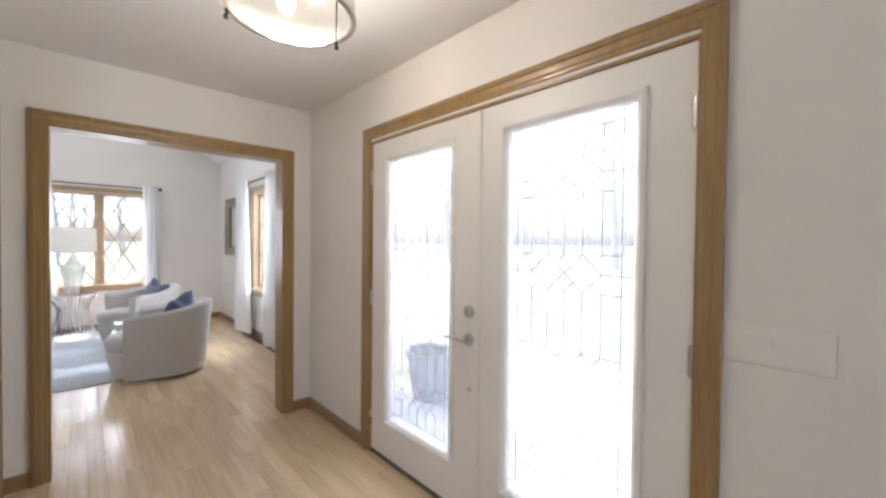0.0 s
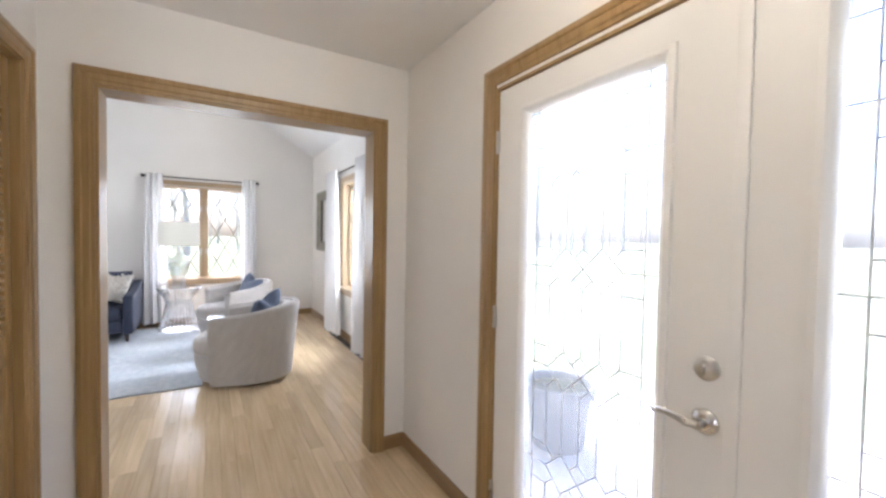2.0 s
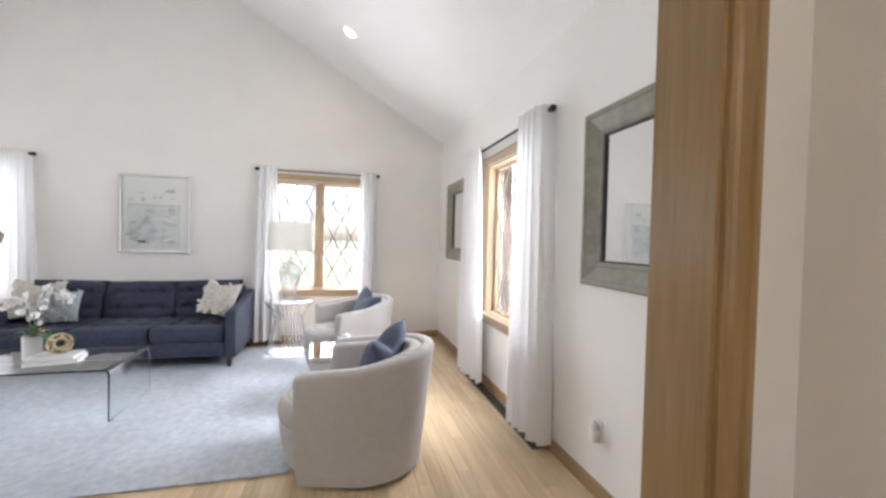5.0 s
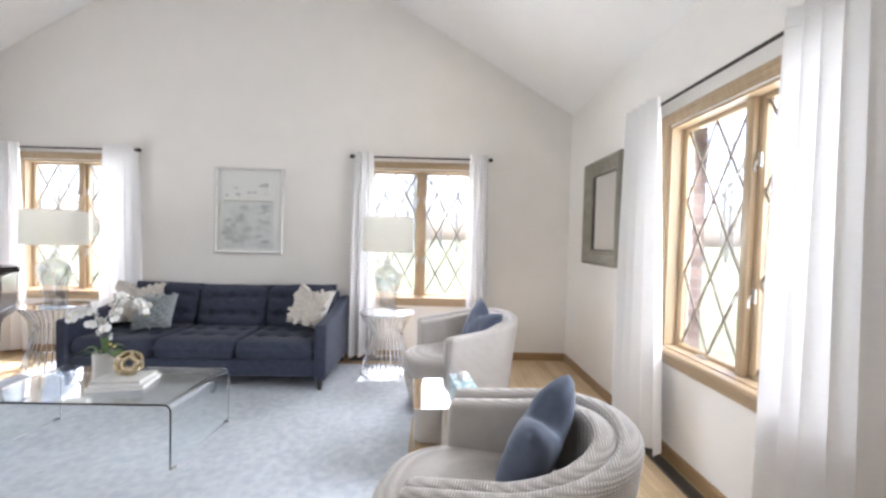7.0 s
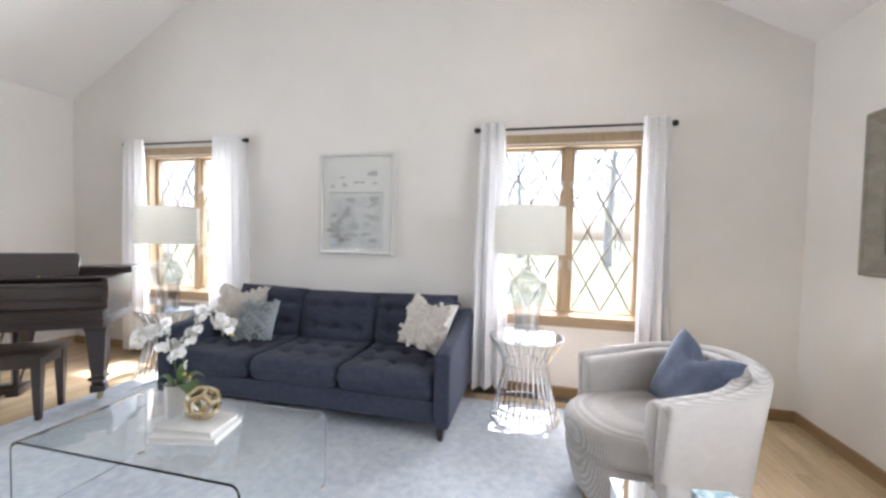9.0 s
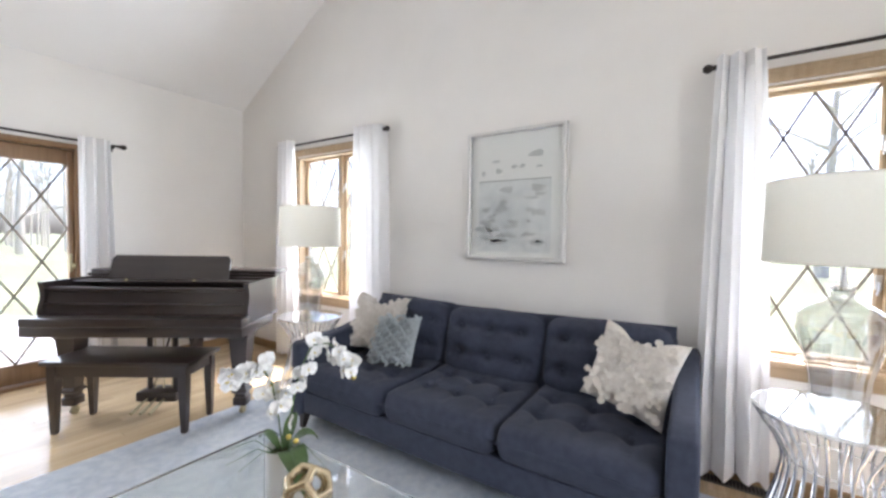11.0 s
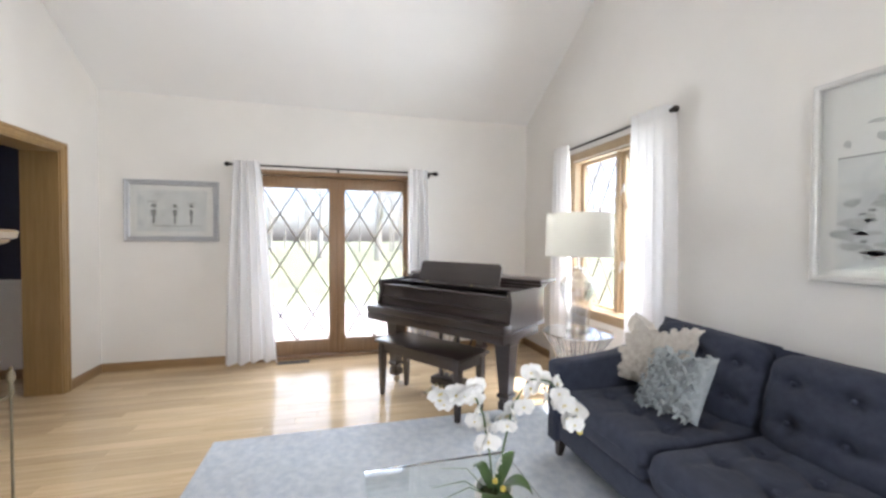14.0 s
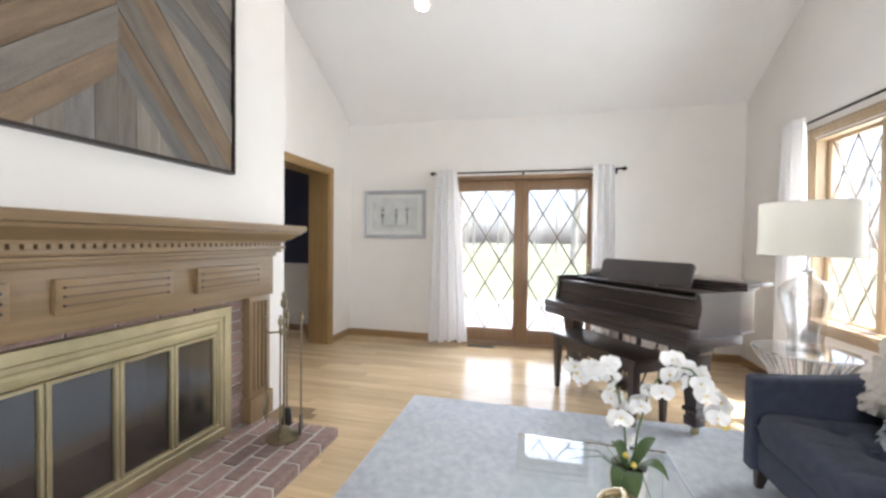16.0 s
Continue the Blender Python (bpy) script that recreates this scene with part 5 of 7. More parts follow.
# ---- sofa ----


def sofa():
    x0, x1, yf, yb = -2.53, -0.28, 7.93, 8.86
    ob = thing("sofa", pose((x0 + x1) / 2, 0, 0.012), "navy tweed three-seat sofa with button-tufted cushions on tapered dark legs", "sofa")
    hw = (x1 - x0) / 2
    aw = 0.105
    bm = bmesh.new()
    box(bm, -hw + aw, hw - aw, yf + 0.02, yb, 0.115, 0.255, 0.012)
    part("base", bm, NAVYCLOTH, ob, smooth=40)
    bm = bmesh.new()
    box(bm, -hw + aw, hw - aw, yb - 0.12, yb, 0.255, 0.745, 0.03)
    part("back_frame", bm, NAVYCLOTH, ob, smooth=40)
    cw = (2 * hw - 2 * aw) / 3
    for i in range(3):
        c = -hw + aw + cw * (i + 0.5)
        bm = bmesh.new()
        tf = [(tx * cw * 0.3, ty) for tx in (-1, 0, 1) for ty in (-0.09, 0.13)]
        cushion(bm, cw - 0.008, 0.70, 0.175, tf, p=14, crown=0.05, puff=0.26, m=Matrix.Translation((c, yf + 0.355, 0.335)), depth=0.032, rad=0.075, nx=64, ny=56)
        s = part("seat_cushion", bm, NAVYCLOTH, ob, smooth=60)
        bm = bmesh.new()
        a = cw / 2 - 0.006
        tube(bm, [(c - a * 0.97, yf + 0.012, 0.342), (c - a * 0.5, yf + 0.006, 0.345), (c + a * 0.5, yf + 0.006, 0.345), (c + a * 0.97, yf + 0.012, 0.342)], 0.005, 6)
        part("piping", bm, NAVYCLOTH, s)
        for tx, ty in tf:
            bm = bmesh.new()
            lathe(bm, [(0, -0.006), (0.012, -0.004), (0.012, 0.002), (0.007, 0.006), (0, 0.007)], 10, (c + tx, yf + 0.355 + ty, 0.41))
            part("button", bm, NAVYCLOTH, s, smooth=60)
        bm = bmesh.new()
        tb = [(tx * cw * 0.3, ty) for tx in (-1, 0, 1) for ty in (-0.08, 0.09)]
        mm = Matrix.Translation((c, yb - 0.215 - 0.012 * (i == 1), 0.588 + (0.004, -0.006, 0.006)[i])) @ Matrix.Rotation(radians((1.2, -0.6, -1.4)[i]), 4, "Y") @ Matrix.Rotation(radians(76), 4, "X")
        cushion(bm, cw + 0.006, 0.45, 0.21, tb, p=5, crown=0.22, puff=0.42, upright=0.0, m=mm, depth=0.032, rad=0.07, nx=64, ny=44)
        s = part("back_cushion", bm, NAVYCLOTH, ob, smooth=60)
        bm = bmesh.new()
        a = cw / 2 - 0.008
        tube(bm, [mm @ Vector(q) for q in ((-a, -0.19, 0.02), (-a - 0.004, 0.0, 0.02), (-a, 0.15, 0.02), (-a + 0.014, 0.192, 0.02), (-a + 0.055, 0.214, 0.02), (0, 0.222, 0.02), (a - 0.055, 0.214, 0.02), (a - 0.014, 0.192, 0.02), (a, 0.15, 0.02), (a + 0.004, 0.0, 0.02), (a, -0.19, 0.02))], 0.005, 6)
        part("piping", bm, NAVYCLOTH, s)
        for tx, ty in tb:
            bm = bmesh.new()
            lathe(bm, [(0, -0.006), (0.012, -0.004), (0.012, 0.002), (0.007, 0.006), (0, 0.007)], 10)
            bm.transform(mm @ Matrix.Translation((tx, ty, 0.082)))
            part("button", bm, NAVYCLOTH, s, smooth=60)
    # arms slope up to the back in a shallow curve
    prof = [(yf, 0.10), (yf, 0.555), (yf + 0.02, 0.572), (yf + 0.2, 0.58), (yf + 0.42, 0.60), (yf + 0.62, 0.64), (yf + 0.78, 0.675), (yb - 0.02, 0.69), (yb, 0.68), (yb, 0.10)]
    for s in (-1, 1):
        a0, a1 = (-hw, -hw + aw) if s < 0 else (hw - aw, hw)
        bm = bmesh.new()
        prism(bm, prof, a0, a1, "yzx")
        bmesh.ops.recalc_face_normals(bm, faces=bm.faces)
        es = [e for e in bm.edges if len({round(v.co.x, 4) for v in e.verts}) == 1]
        bmesh.ops.bevel(bm, geom=es, offset=0.022, segments=4, affect="EDGES", profile=0.5)
        part("arm", bm, NAVYCLOTH, ob, smooth=50)
    for sx in (-1, 1):
        for y in (yf + 0.06, yb - 0.08):
            bm = bmesh.new()
            x = sx * (hw - 0.075)
            loft(bm, [[(x + a * r + sx * o, y + b * r - (0.01 if y < 8.3 else -0.01) * (1 - z / 0.12), z) for a, b in ((-1, -1), (1, -1), (1, 1), (-1, 1))] for z, r, o in ((0.0, 0.014, 0.012), (0.06, 0.022, 0.006), (0.12, 0.031, 0.0))])
            part("leg", bm, WALNUT, ob, "tapered dark leg", smooth=30)


sofa()
throw_pillow(pose(-0.555, 8.39, 0.655, -22, 9, -18), 0.40, 0.13, CREAM, "cream petal-textured throw pillow against the sofa arm", 0.07, 170)
throw_pillow(pose(-2.27, 8.50, 0.64, -20, 4, 14), 0.42, 0.13, CREAM, "cream petal-textured throw pillow in the sofa corner", 0.07, 180)
throw_pillow(pose(-2.01, 8.37, 0.58, -32, -5, 6), 0.345, 0.12, PALEBLUE, "pale blue-grey ruffled throw pillow before a cream one", 0.03, 0, 11)

# ---- armchairs ----


def armchair(m, label):
    """A swivel tub chair; local +x is its front."""
    ob = thing("armchair", m, label, "armchair", "tub chairs")
    R, AF = 0.415, 0.27

    def path():
        pts = []
        n_st, n_arc = 6, 28
        for i in range(n_st):
            pts.append((AF - AF * i / n_st, 1.0, 0.0, -1.0))
        for i in range(n_arc + 1):
            t = math.pi / 2 + math.pi * i / n_arc
            pts.append((None, t, 0, 0))
        for i in range(n_st):
            pts.append((AF * (i + 1) / n_st, -1.0, 0.0, 1.0))
        return pts

    def at(q, rad, z):
        x, s, _, _ = q
        if x is None:
            return Vector((rad * math.cos(s), rad * math.sin(s), z))
        return Vector((x, s * rad, z))

    def height(q):
        x, s = q[0], q[1]
        if x is not None:
            return 0.645 + 0.03 * (1 - x / AF)
        c = max(0.0, -math.cos(s))
        return 0.675 + 0.065 * c

    def band(r_out_bot, r_out_top, r_in, z0, drop, roll, tufts=False):
        bm = bmesh.new()
        rings = []
        ps = path()
        for i, q in enumerate(ps):
            h = height(q) - drop
            ring = []
            for t in range(7):
                z = z0 + (h - roll - z0) * t / 6
                k = t / 6
                rr = r_out_bot + (r_out_top - r_out_bot) * k ** 1.1
                ring.append(at(q, rr, z))
            mid, hw = (r_out_top + r_in) / 2, (r_out_top - r_in) / 2
            for t in range(1, 8):
                a = math.pi * t / 8
                ring.append(at(q, mid + hw * math.cos(a), h - roll + roll * math.sin(a)))
            for t in range(7):
                z = h - roll + (z0 - (h - roll)) * t / 6
                rr = r_in - 0.012 * math.sin(math.pi * t / 6)
                if tufts and q[0] is None:
                    for ta in (115, 150, 180, 210, 245):
                        for tz in (0.50, 0.61):
                            dd = ((q[1] - radians(ta)) * r_in) ** 2 + (z - tz) ** 2
                            rr += 0.022 * math.exp(-dd / 0.0012)
                ring.append(at(q, rr, z))
            rings.append(ring)
        # rounded arm fronts
        for end, sgn in ((0, 1), (-1, 1)):
            base = rings[end]
            c = sum(base, Vector()) / len(base)
            extra = []
            for f, dx in ((0.94, 0.012), (0.75, 0.022)):
                extra.append([Vector((p.x + dx, c.y + (p.y - c.y) * f, c.z + (p.z - c.z) * (0.5 + 0.5 * f))) for p in base])
            if end == 0:
                rings = extra[::-1] + rings
            else:
                rings = rings + extra
        loft(bm, rings)
        return bm

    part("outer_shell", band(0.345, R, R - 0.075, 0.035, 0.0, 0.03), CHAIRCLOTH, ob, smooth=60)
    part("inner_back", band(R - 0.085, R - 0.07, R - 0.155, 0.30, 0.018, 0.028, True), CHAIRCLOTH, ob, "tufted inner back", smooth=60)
    for ta in (115, 150, 180, 210, 245):
        for tz in (0.50, 0.61):
            bm = bmesh.new()
            a = radians(ta)
            lathe(bm, [(0, -0.006), (0.012, -0.003), (0.012, 0.003), (0, 0.007)], 10)
            bm.transform(Matrix.Translation(((R - 0.142) * math.cos(a), (R - 0.142) * math.sin(a), tz)) @ Matrix.Rotation(a + math.pi, 4, "Z") @ Matrix.Rotation(radians(90), 4, "Y"))
            part("button", bm, CHAIRCLOTH, ob, smooth=60)

    def outline(scale, z):
        ring = []
        for i in range(48):
            t = 2 * math.pi * i / 48
            c, s = math.cos(t), math.sin(t)
            rx = 0.50 if c > 0 else 0.30
            e = 2.6 if c > 0 else 2.0
            k = (abs(c) ** e + abs(s) ** e) ** (-1 / e)
            ring.append((rx * c * k * scale if c > 0 else rx * c * k * scale, 0.335 * s * k * scale, z))
        return ring
    bm = bmesh.new()
    loft(bm, [outline(k, z) for k, z in ((0.86, 0.035), (0.9, 0.06), (0.97, 0.2), (0.985, 0.27), (0.96, 0.285))])
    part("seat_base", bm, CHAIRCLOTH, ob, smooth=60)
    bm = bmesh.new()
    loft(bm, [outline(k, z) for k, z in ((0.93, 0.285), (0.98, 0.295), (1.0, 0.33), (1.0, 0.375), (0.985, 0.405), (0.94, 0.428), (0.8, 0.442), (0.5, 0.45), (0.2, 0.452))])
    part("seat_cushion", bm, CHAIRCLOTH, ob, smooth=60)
    bm = bmesh.new()
    lathe(bm, [(0, 0), (0.27, 0), (0.275, 0.02), (0.26, 0.036), (0, 0.036)], 32)
    part("swivel_base", bm, WALNUT, ob, "dark swivel plinth", smooth=40)
    return ob


armchair(pose(0.905, 5.995, 0.0, 0, 0, 164.5), "pale grey boucle tub chair with tufted back, turned to the rug")
armchair(pose(0.885, 7.795, 0.0, 0, 0, 199.5), "pale grey boucle tub chair with tufted back beside the window")
throw_pillow(pose(1.0, 6.03, 0.60, -20, 10, 236), 0.43, 0.16, BLUECLOTH, "dusty blue velvet pillow, chopped, in the nearer tub chair", 0.09)
throw_pillow(pose(1.01, 7.83, 0.60, -20, 10, 288), 0.43, 0.16, BLUECLOTH, "dusty blue velvet pillow, chopped, in the farther tub chair", 0.09)

# ---- rug ----
bm = bmesh.new()
box(bm, -1.81, 1.81, -1.38, 1.38, 0.0, 0.011, 0.004)
rug = part("area_rug", bm, RUG, tags=("large washed blue and cream area rug with worn pattern", "rug"), smooth=40)
rug.location = (-1.33, 7.30, 0.001)

# ---- coffee table ----


def coffee_table():
    ob = thing("coffee_table", pose(-1.395, 7.092, 0.012), "clear bent-glass waterfall coffee table on the rug", "coffee table")
    hx, hy, H, r, t = 0.585, 0.30, 0.378, 0.045, 0.011
    out, inn = [], []
    out.append((-hx, 0.012))
    inn.append((-hx + t, 0.012))
    for i in range(9):
        a = math.pi - math.pi / 2 * i / 8
        out.append((-hx + r + r * math.cos(a), H - r + r * math.sin(a)))
        inn.append((-hx + r + (r - t) * math.cos(a), H - r + (r - t) * math.sin(a)))
    for i in range(9):
        a = math.pi / 2 - math.pi / 2 * i / 8
        out.append((hx - r + r * math.cos(a), H - r + r * math.sin(a)))
        inn.append((hx - r + (r - t) * math.cos(a), H - r + (r - t) * math.sin(a)))
    out.append((hx, 0.012))
    inn.append((hx - t, 0.012))
    bm = bmesh.new()
    rows = [[bm.verts.new((x, y, z)) for x, z in line] for y in (-hy, hy) for line in (out, inn)]
    k = len(out)
    for i in range(k - 1):
        for a, b in ((0, 2), (1, 3), (0, 1), (2, 3)):
            bm.faces.new((rows[a][i], rows[a][i + 1], rows[b][i + 1], rows[b][i]))
    for i in (0, k - 1):
        bm.faces.new((rows[0][i], rows[1][i], rows[3][i], rows[2][i]))
    g = part("bent_glass", bm, TABLEGLASS, ob, smooth=35)
    g.visible_shadow = False
    for x in (-hx + 0.006, hx - 0.006):
        for y in (-hy + 0.03, hy - 0.03):
            bm = bmesh.new()
            lathe(bm, [(0, 0), (0.02, 0), (0.022, 0.004), (0.018, 0.012), (0, 0.012)], 16, (x, y, 0))
            part("foot", bm, CHROME, ob, smooth=40)


coffee_table()
TT = 0.391


def book(name, x, y, z, w, d, h, rz, cover, label):
    ob = thing(name, pose(x, y, z, 0, 0, rz), label, "book", "coffee table books")
    bm = bmesh.new()
    box(bm, -w / 2, w / 2, -d / 2, d / 2, 0, 0.003)
    box(bm, -w / 2, w / 2, -d / 2, d / 2, h - 0.003, h)
    box(bm, -w / 2 - 0.002, -w / 2 + 0.003, -d / 2, d / 2, 0.003, h - 0.003)
    part("cover", bm, cover, ob)
    bm = bmesh.new()
    box(bm, -w / 2 + 0.003, w / 2 - 0.005, -d / 2 + 0.005, d / 2 - 0.005, 0.003, h - 0.003)
    part("pages", bm, MATBOARD, ob)


book("book", -1.27, 7.06, TT, 0.30, 0.22, 0.028, 12, CERAMIC, "white hardback book on the glass table")
book("book", -1.275, 7.07, TT + 0.028, 0.27, 0.19, 0.022, 6, INK[0], "grey hardback book on a white one")


def gold_cage():
    """An openwork ball with a few large five-sided holes."""
    phi = (1 + 5 ** 0.5) / 2
    vs = [Vector(v).normalized() for v in [(x, y, z) for x in (-1, 1) for y in (-1, 1) for z in (-1, 1)] + [(0, a / phi, b * phi) for a in (-1, 1) for b in (-1, 1)] + [(a / phi, b * phi, 0) for a in (-1, 1) for b in (-1, 1)] + [(a * phi, 0, b / phi) for a in (-1, 1) for b in (-1, 1)]]
    bm = bmesh.new()
    for i, a in enumerate(vs):
        bmesh.ops.create_icosphere(bm, subdivisions=1, radius=0.0165, matrix=Matrix.Translation(a * 0.066))
        for b in vs[:i]:
            if 0.6 < (a - b).length < 0.8:
                tube(bm, [a * 0.066, (a + b).normalized() * 0.067, b * 0.066], [0.0155, 0.0115, 0.0155], 8)
    o = part("decorative_orb", bm, GOLD, tags=("champagne gold openwork orb on the stacked books", "ornament"), smooth=70)
    o.matrix_world = pose(-1.27, 7.09, TT + 0.05 + 0.074, 20, 15, 30)


gold_cage()


def orchid():
    ob = thing("potted_orchid", pose(-1.475, 7.148, TT), "white orchid in a plain white cylinder pot on the glass table", "plant")
    bm = bmesh.new()
    lathe(bm, [(0, 0.0), (0.05, 0.0), (0.053, 0.004), (0.057, 0.172), (0.056, 0.175), (0.052, 0.173), (0.049, 0.14), (0, 0.14)], 32)
    part("pot", bm, CERAMIC, ob, "white ceramic pot", smooth=40)
    bm = bmesh.new()
    lathe(bm, [(0.0495, 0.138), (0.046, 0.150), (0.03, 0.156), (0, 0.158)], 20)
    part("moss", bm, MOSS, ob, smooth=60)

    def leaf(ang, ln, wd, droop):
        bm = bmesh.new()
        L, Rr = [], []
        ca, sa = math.cos(radians(ang)), math.sin(radians(ang))
        C = []
        for i in range(9):
            t = i / 8
            x = 0.015 + ln * t
            z = 0.155 + 0.06 * math.sin(math.pi * t * 0.7) - droop * t * t
            w = wd * math.sin(math.pi * min(1, 0.12 + 0.88 * t)) ** 0.7 if t < 1 else 0.001
            L.append(bm.verts.new((x * ca - w * sa, x * sa + w * ca, z + 0.008)))
            C.append(bm.verts.new((x * ca, x * sa, z)))
            Rr.append(bm.verts.new((x * ca + w * sa, x * sa - w * ca, z + 0.008)))
        for i in range(8):
            bm.faces.new((L[i], L[i + 1], C[i + 1], C[i]))
            bm.faces.new((C[i], C[i + 1], Rr[i + 1], Rr[i]))
        part("leaf", bm, GREENLEAF, ob, smooth=70)
    leaf(-15, 0.16, 0.044, 0.12)
    leaf(55, 0.10, 0.03, 0.03)
    leaf(200, 0.08, 0.02, 0.02)
    leaf(120, 0.09, 0.022, -0.03)
    # two arching flower stems
    stems = [[(0.0, 0.0, 0.15), (-0.008, -0.012, 0.28), (-0.015, -0.03, 0.39), (-0.03, -0.06, 0.46), (-0.05, -0.10, 0.475), (-0.07, -0.14, 0.44)],
             [(0.01, 0.01, 0.15), (0.015, 0.02, 0.28), (0.02, 0.05, 0.42), (0.025, 0.10, 0.50), (0.05, 0.15, 0.50), (0.08, 0.19, 0.455), (0.10, 0.205, 0.405)]]
    for pts in stems:
        bm = bmesh.new()
        tube(bm, pts, 0.0032, 6)
        part("stem", bm, GREENLEAF, ob, smooth=60)
    bm = bmesh.new()
    rnd = random.Random(5)
    for s in range(5):
        a = rnd.uniform(0, 6.28)
        tube(bm, [(0.02 * math.cos(a), 0.02 * math.sin(a), 0.15), (0.09 * math.cos(a), 0.09 * math.sin(a), 0.2), (0.19 * math.cos(a), 0.19 * math.sin(a), 0.10 + rnd.uniform(-0.02, 0.1))], [0.002, 0.0016, 0.0008], 5)
    part("air_roots", bm, GREENLEAF, ob, "thin grassy blades", smooth=60)

    def petal(bm, ang, ln, wd, tilt, cup):
        m = Matrix.Rotation(radians(ang), 4, "X") @ Matrix.Rotation(radians(tilt), 4, "Y")
        grid = []
        for i in range(6):
            t = i / 5
            w = wd * math.sin(math.pi * min(0.97, 0.1 + 0.8 * t)) ** 0.6
            row = []
            for j in (-1, -0.5, 0, 0.5, 1):
                row.append(bm.verts.new(m @ Vector((cup * (j * j) * 0.5 + 0.004 * math.sin(3 * t + j), j * w, ln * t))))
            grid.append(row)
        for a, b in zip(grid, grid[1:]):
            for j in range(4):
                bm.faces.new((a[j], a[j + 1], b[j + 1], b[j]))
    bm = bmesh.new()
    for ang, ln, wd in ((0, 0.036, 0.014), (125, 0.036, 0.014), (-125, 0.036, 0.014)):
        petal(bm, ang, ln, wd, 12, 0.01)
    for ang in (72, -72):
        petal(bm, ang, 0.042, 0.026, 8, 0.008)
    fm = bpy.data.meshes.new("flower")
    bm.to_mesh(fm)
    bm.free()
    fm.materials.append(PETAL)
    fm.shade_smooth()
    bm = bmesh.new()
    lathe(bm, [(0, -0.002), (0.003, 0.0), (0.004, 0.004), (0.003, 0.009), (0, 0.010)], 8)
    bm.transform(Matrix.Rotation(radians(100), 4, "Y"))
    lm = bpy.data.meshes.new("lip")
    bm.to_mesh(lm)
    bm.free()
    lm.materials.append(YELLOW)

    def flower(p, rz, ry, sc):
        f = new("flower", fm)
        f.parent = ob
        f.matrix_basis = Matrix.Translation(p) @ Matrix.Rotation(radians(rz), 4, "Z") @ Matrix.Rotation(radians(ry), 4, "Y") @ Matrix.Scale(sc, 4)
        l = new("lip", lm)
        l.parent = f
    # blossoms along the stems, turned to all sides
    spots = []
    for pts, t0 in ((stems[0], 1.5), (stems[1], 1.6)):
        k = len(pts) - 1
        n = 19
        for i in range(n):
            t = t0 + (k - t0) * i / (n - 1)
            a = int(min(t, k - 1e-6))
            q = Vector(pts[a]).lerp(Vector(pts[a + 1]), t - a)
            spots.append(q + Vector((rnd.uniform(-0.03, 0.03), rnd.uniform(-0.03, 0.03), rnd.uniform(-0.035, 0.02))))
    for x, y, z in ((0.03, -0.03, 0.33), (0.045, -0.01, 0.27), (0.0, -0.05, 0.30), (0.05, 0.02, 0.38), (-0.03, 0.03, 0.34)):
        spots.append(Vector((x, y, z)))
    for q in spots:
        flower(q, rnd.uniform(-130, 60), rnd.uniform(-25, 35), rnd.uniform(0.66, 0.92))
    for i, p in enumerate(((0.105, 0.21, 0.39), (0.115, 0.215, 0.37), (0.10, 0.225, 0.405), (0.06, -0.02, 0.23), (0.07, 0.0, 0.21), (-0.075, -0.15, 0.425))):
        bm = bmesh.new()
        bmesh.ops.create_icosphere(bm, subdivisions=2, radius=0.009)
        b = part("bud", bm, YELLOW, ob, "yellow-green bud", smooth=70)
        b.location = p


orchid()

# ---- wire drum side tables and glass lamps ----


def side_table(m, label):
    ob = thing("side_table", m, label, "side table", "wire side tables")
    R, H, n = 0.262, 0.60, 30
    bm = bmesh.new()
    lathe(bm, [(0, H - 0.012), (R - 0.006, H - 0.012), (R - 0.004, H - 0.004), (R - 0.008, H), (0, H)], 48)
    part("glass_top", bm, TOPGLASS, ob, "thick clear glass top", smooth=30).visible_shadow = False
    for r, z in ((R, H - 0.008), (0.155, 0.40), (R - 0.02, 0.008), (0.215, 0.10)):
        bm = bmesh.new()
        tube(bm, [(r * math.cos(2 * math.pi * i / 48), r * math.sin(2 * math.pi * i / 48), z) for i in range(48)], 0.005 if z != 0.40 else 0.003, 8, True)
        part("ring", bm, CHROME, ob, smooth=60)
    prof = [(R - 0.003, H - 0.016), (R - 0.03, 0.54), (0.185, 0.47), (0.16, 0.41), (0.158, 0.36), (0.17, 0.29), (0.195, 0.19), (0.217, 0.10), (R - 0.02, 0.008)]
    bm = bmesh.new()
    tube(bm, [(r, 0, z) for r, z in prof], 0.0055, 6)
    proto = part("wire", bm, CHROME, ob, smooth=60)
    for i in range(1, n):
        o = new("wire", proto.data)
        o.parent, o.rotation_euler = ob, (0, 0, 2 * math.pi * i / n)
    return ob


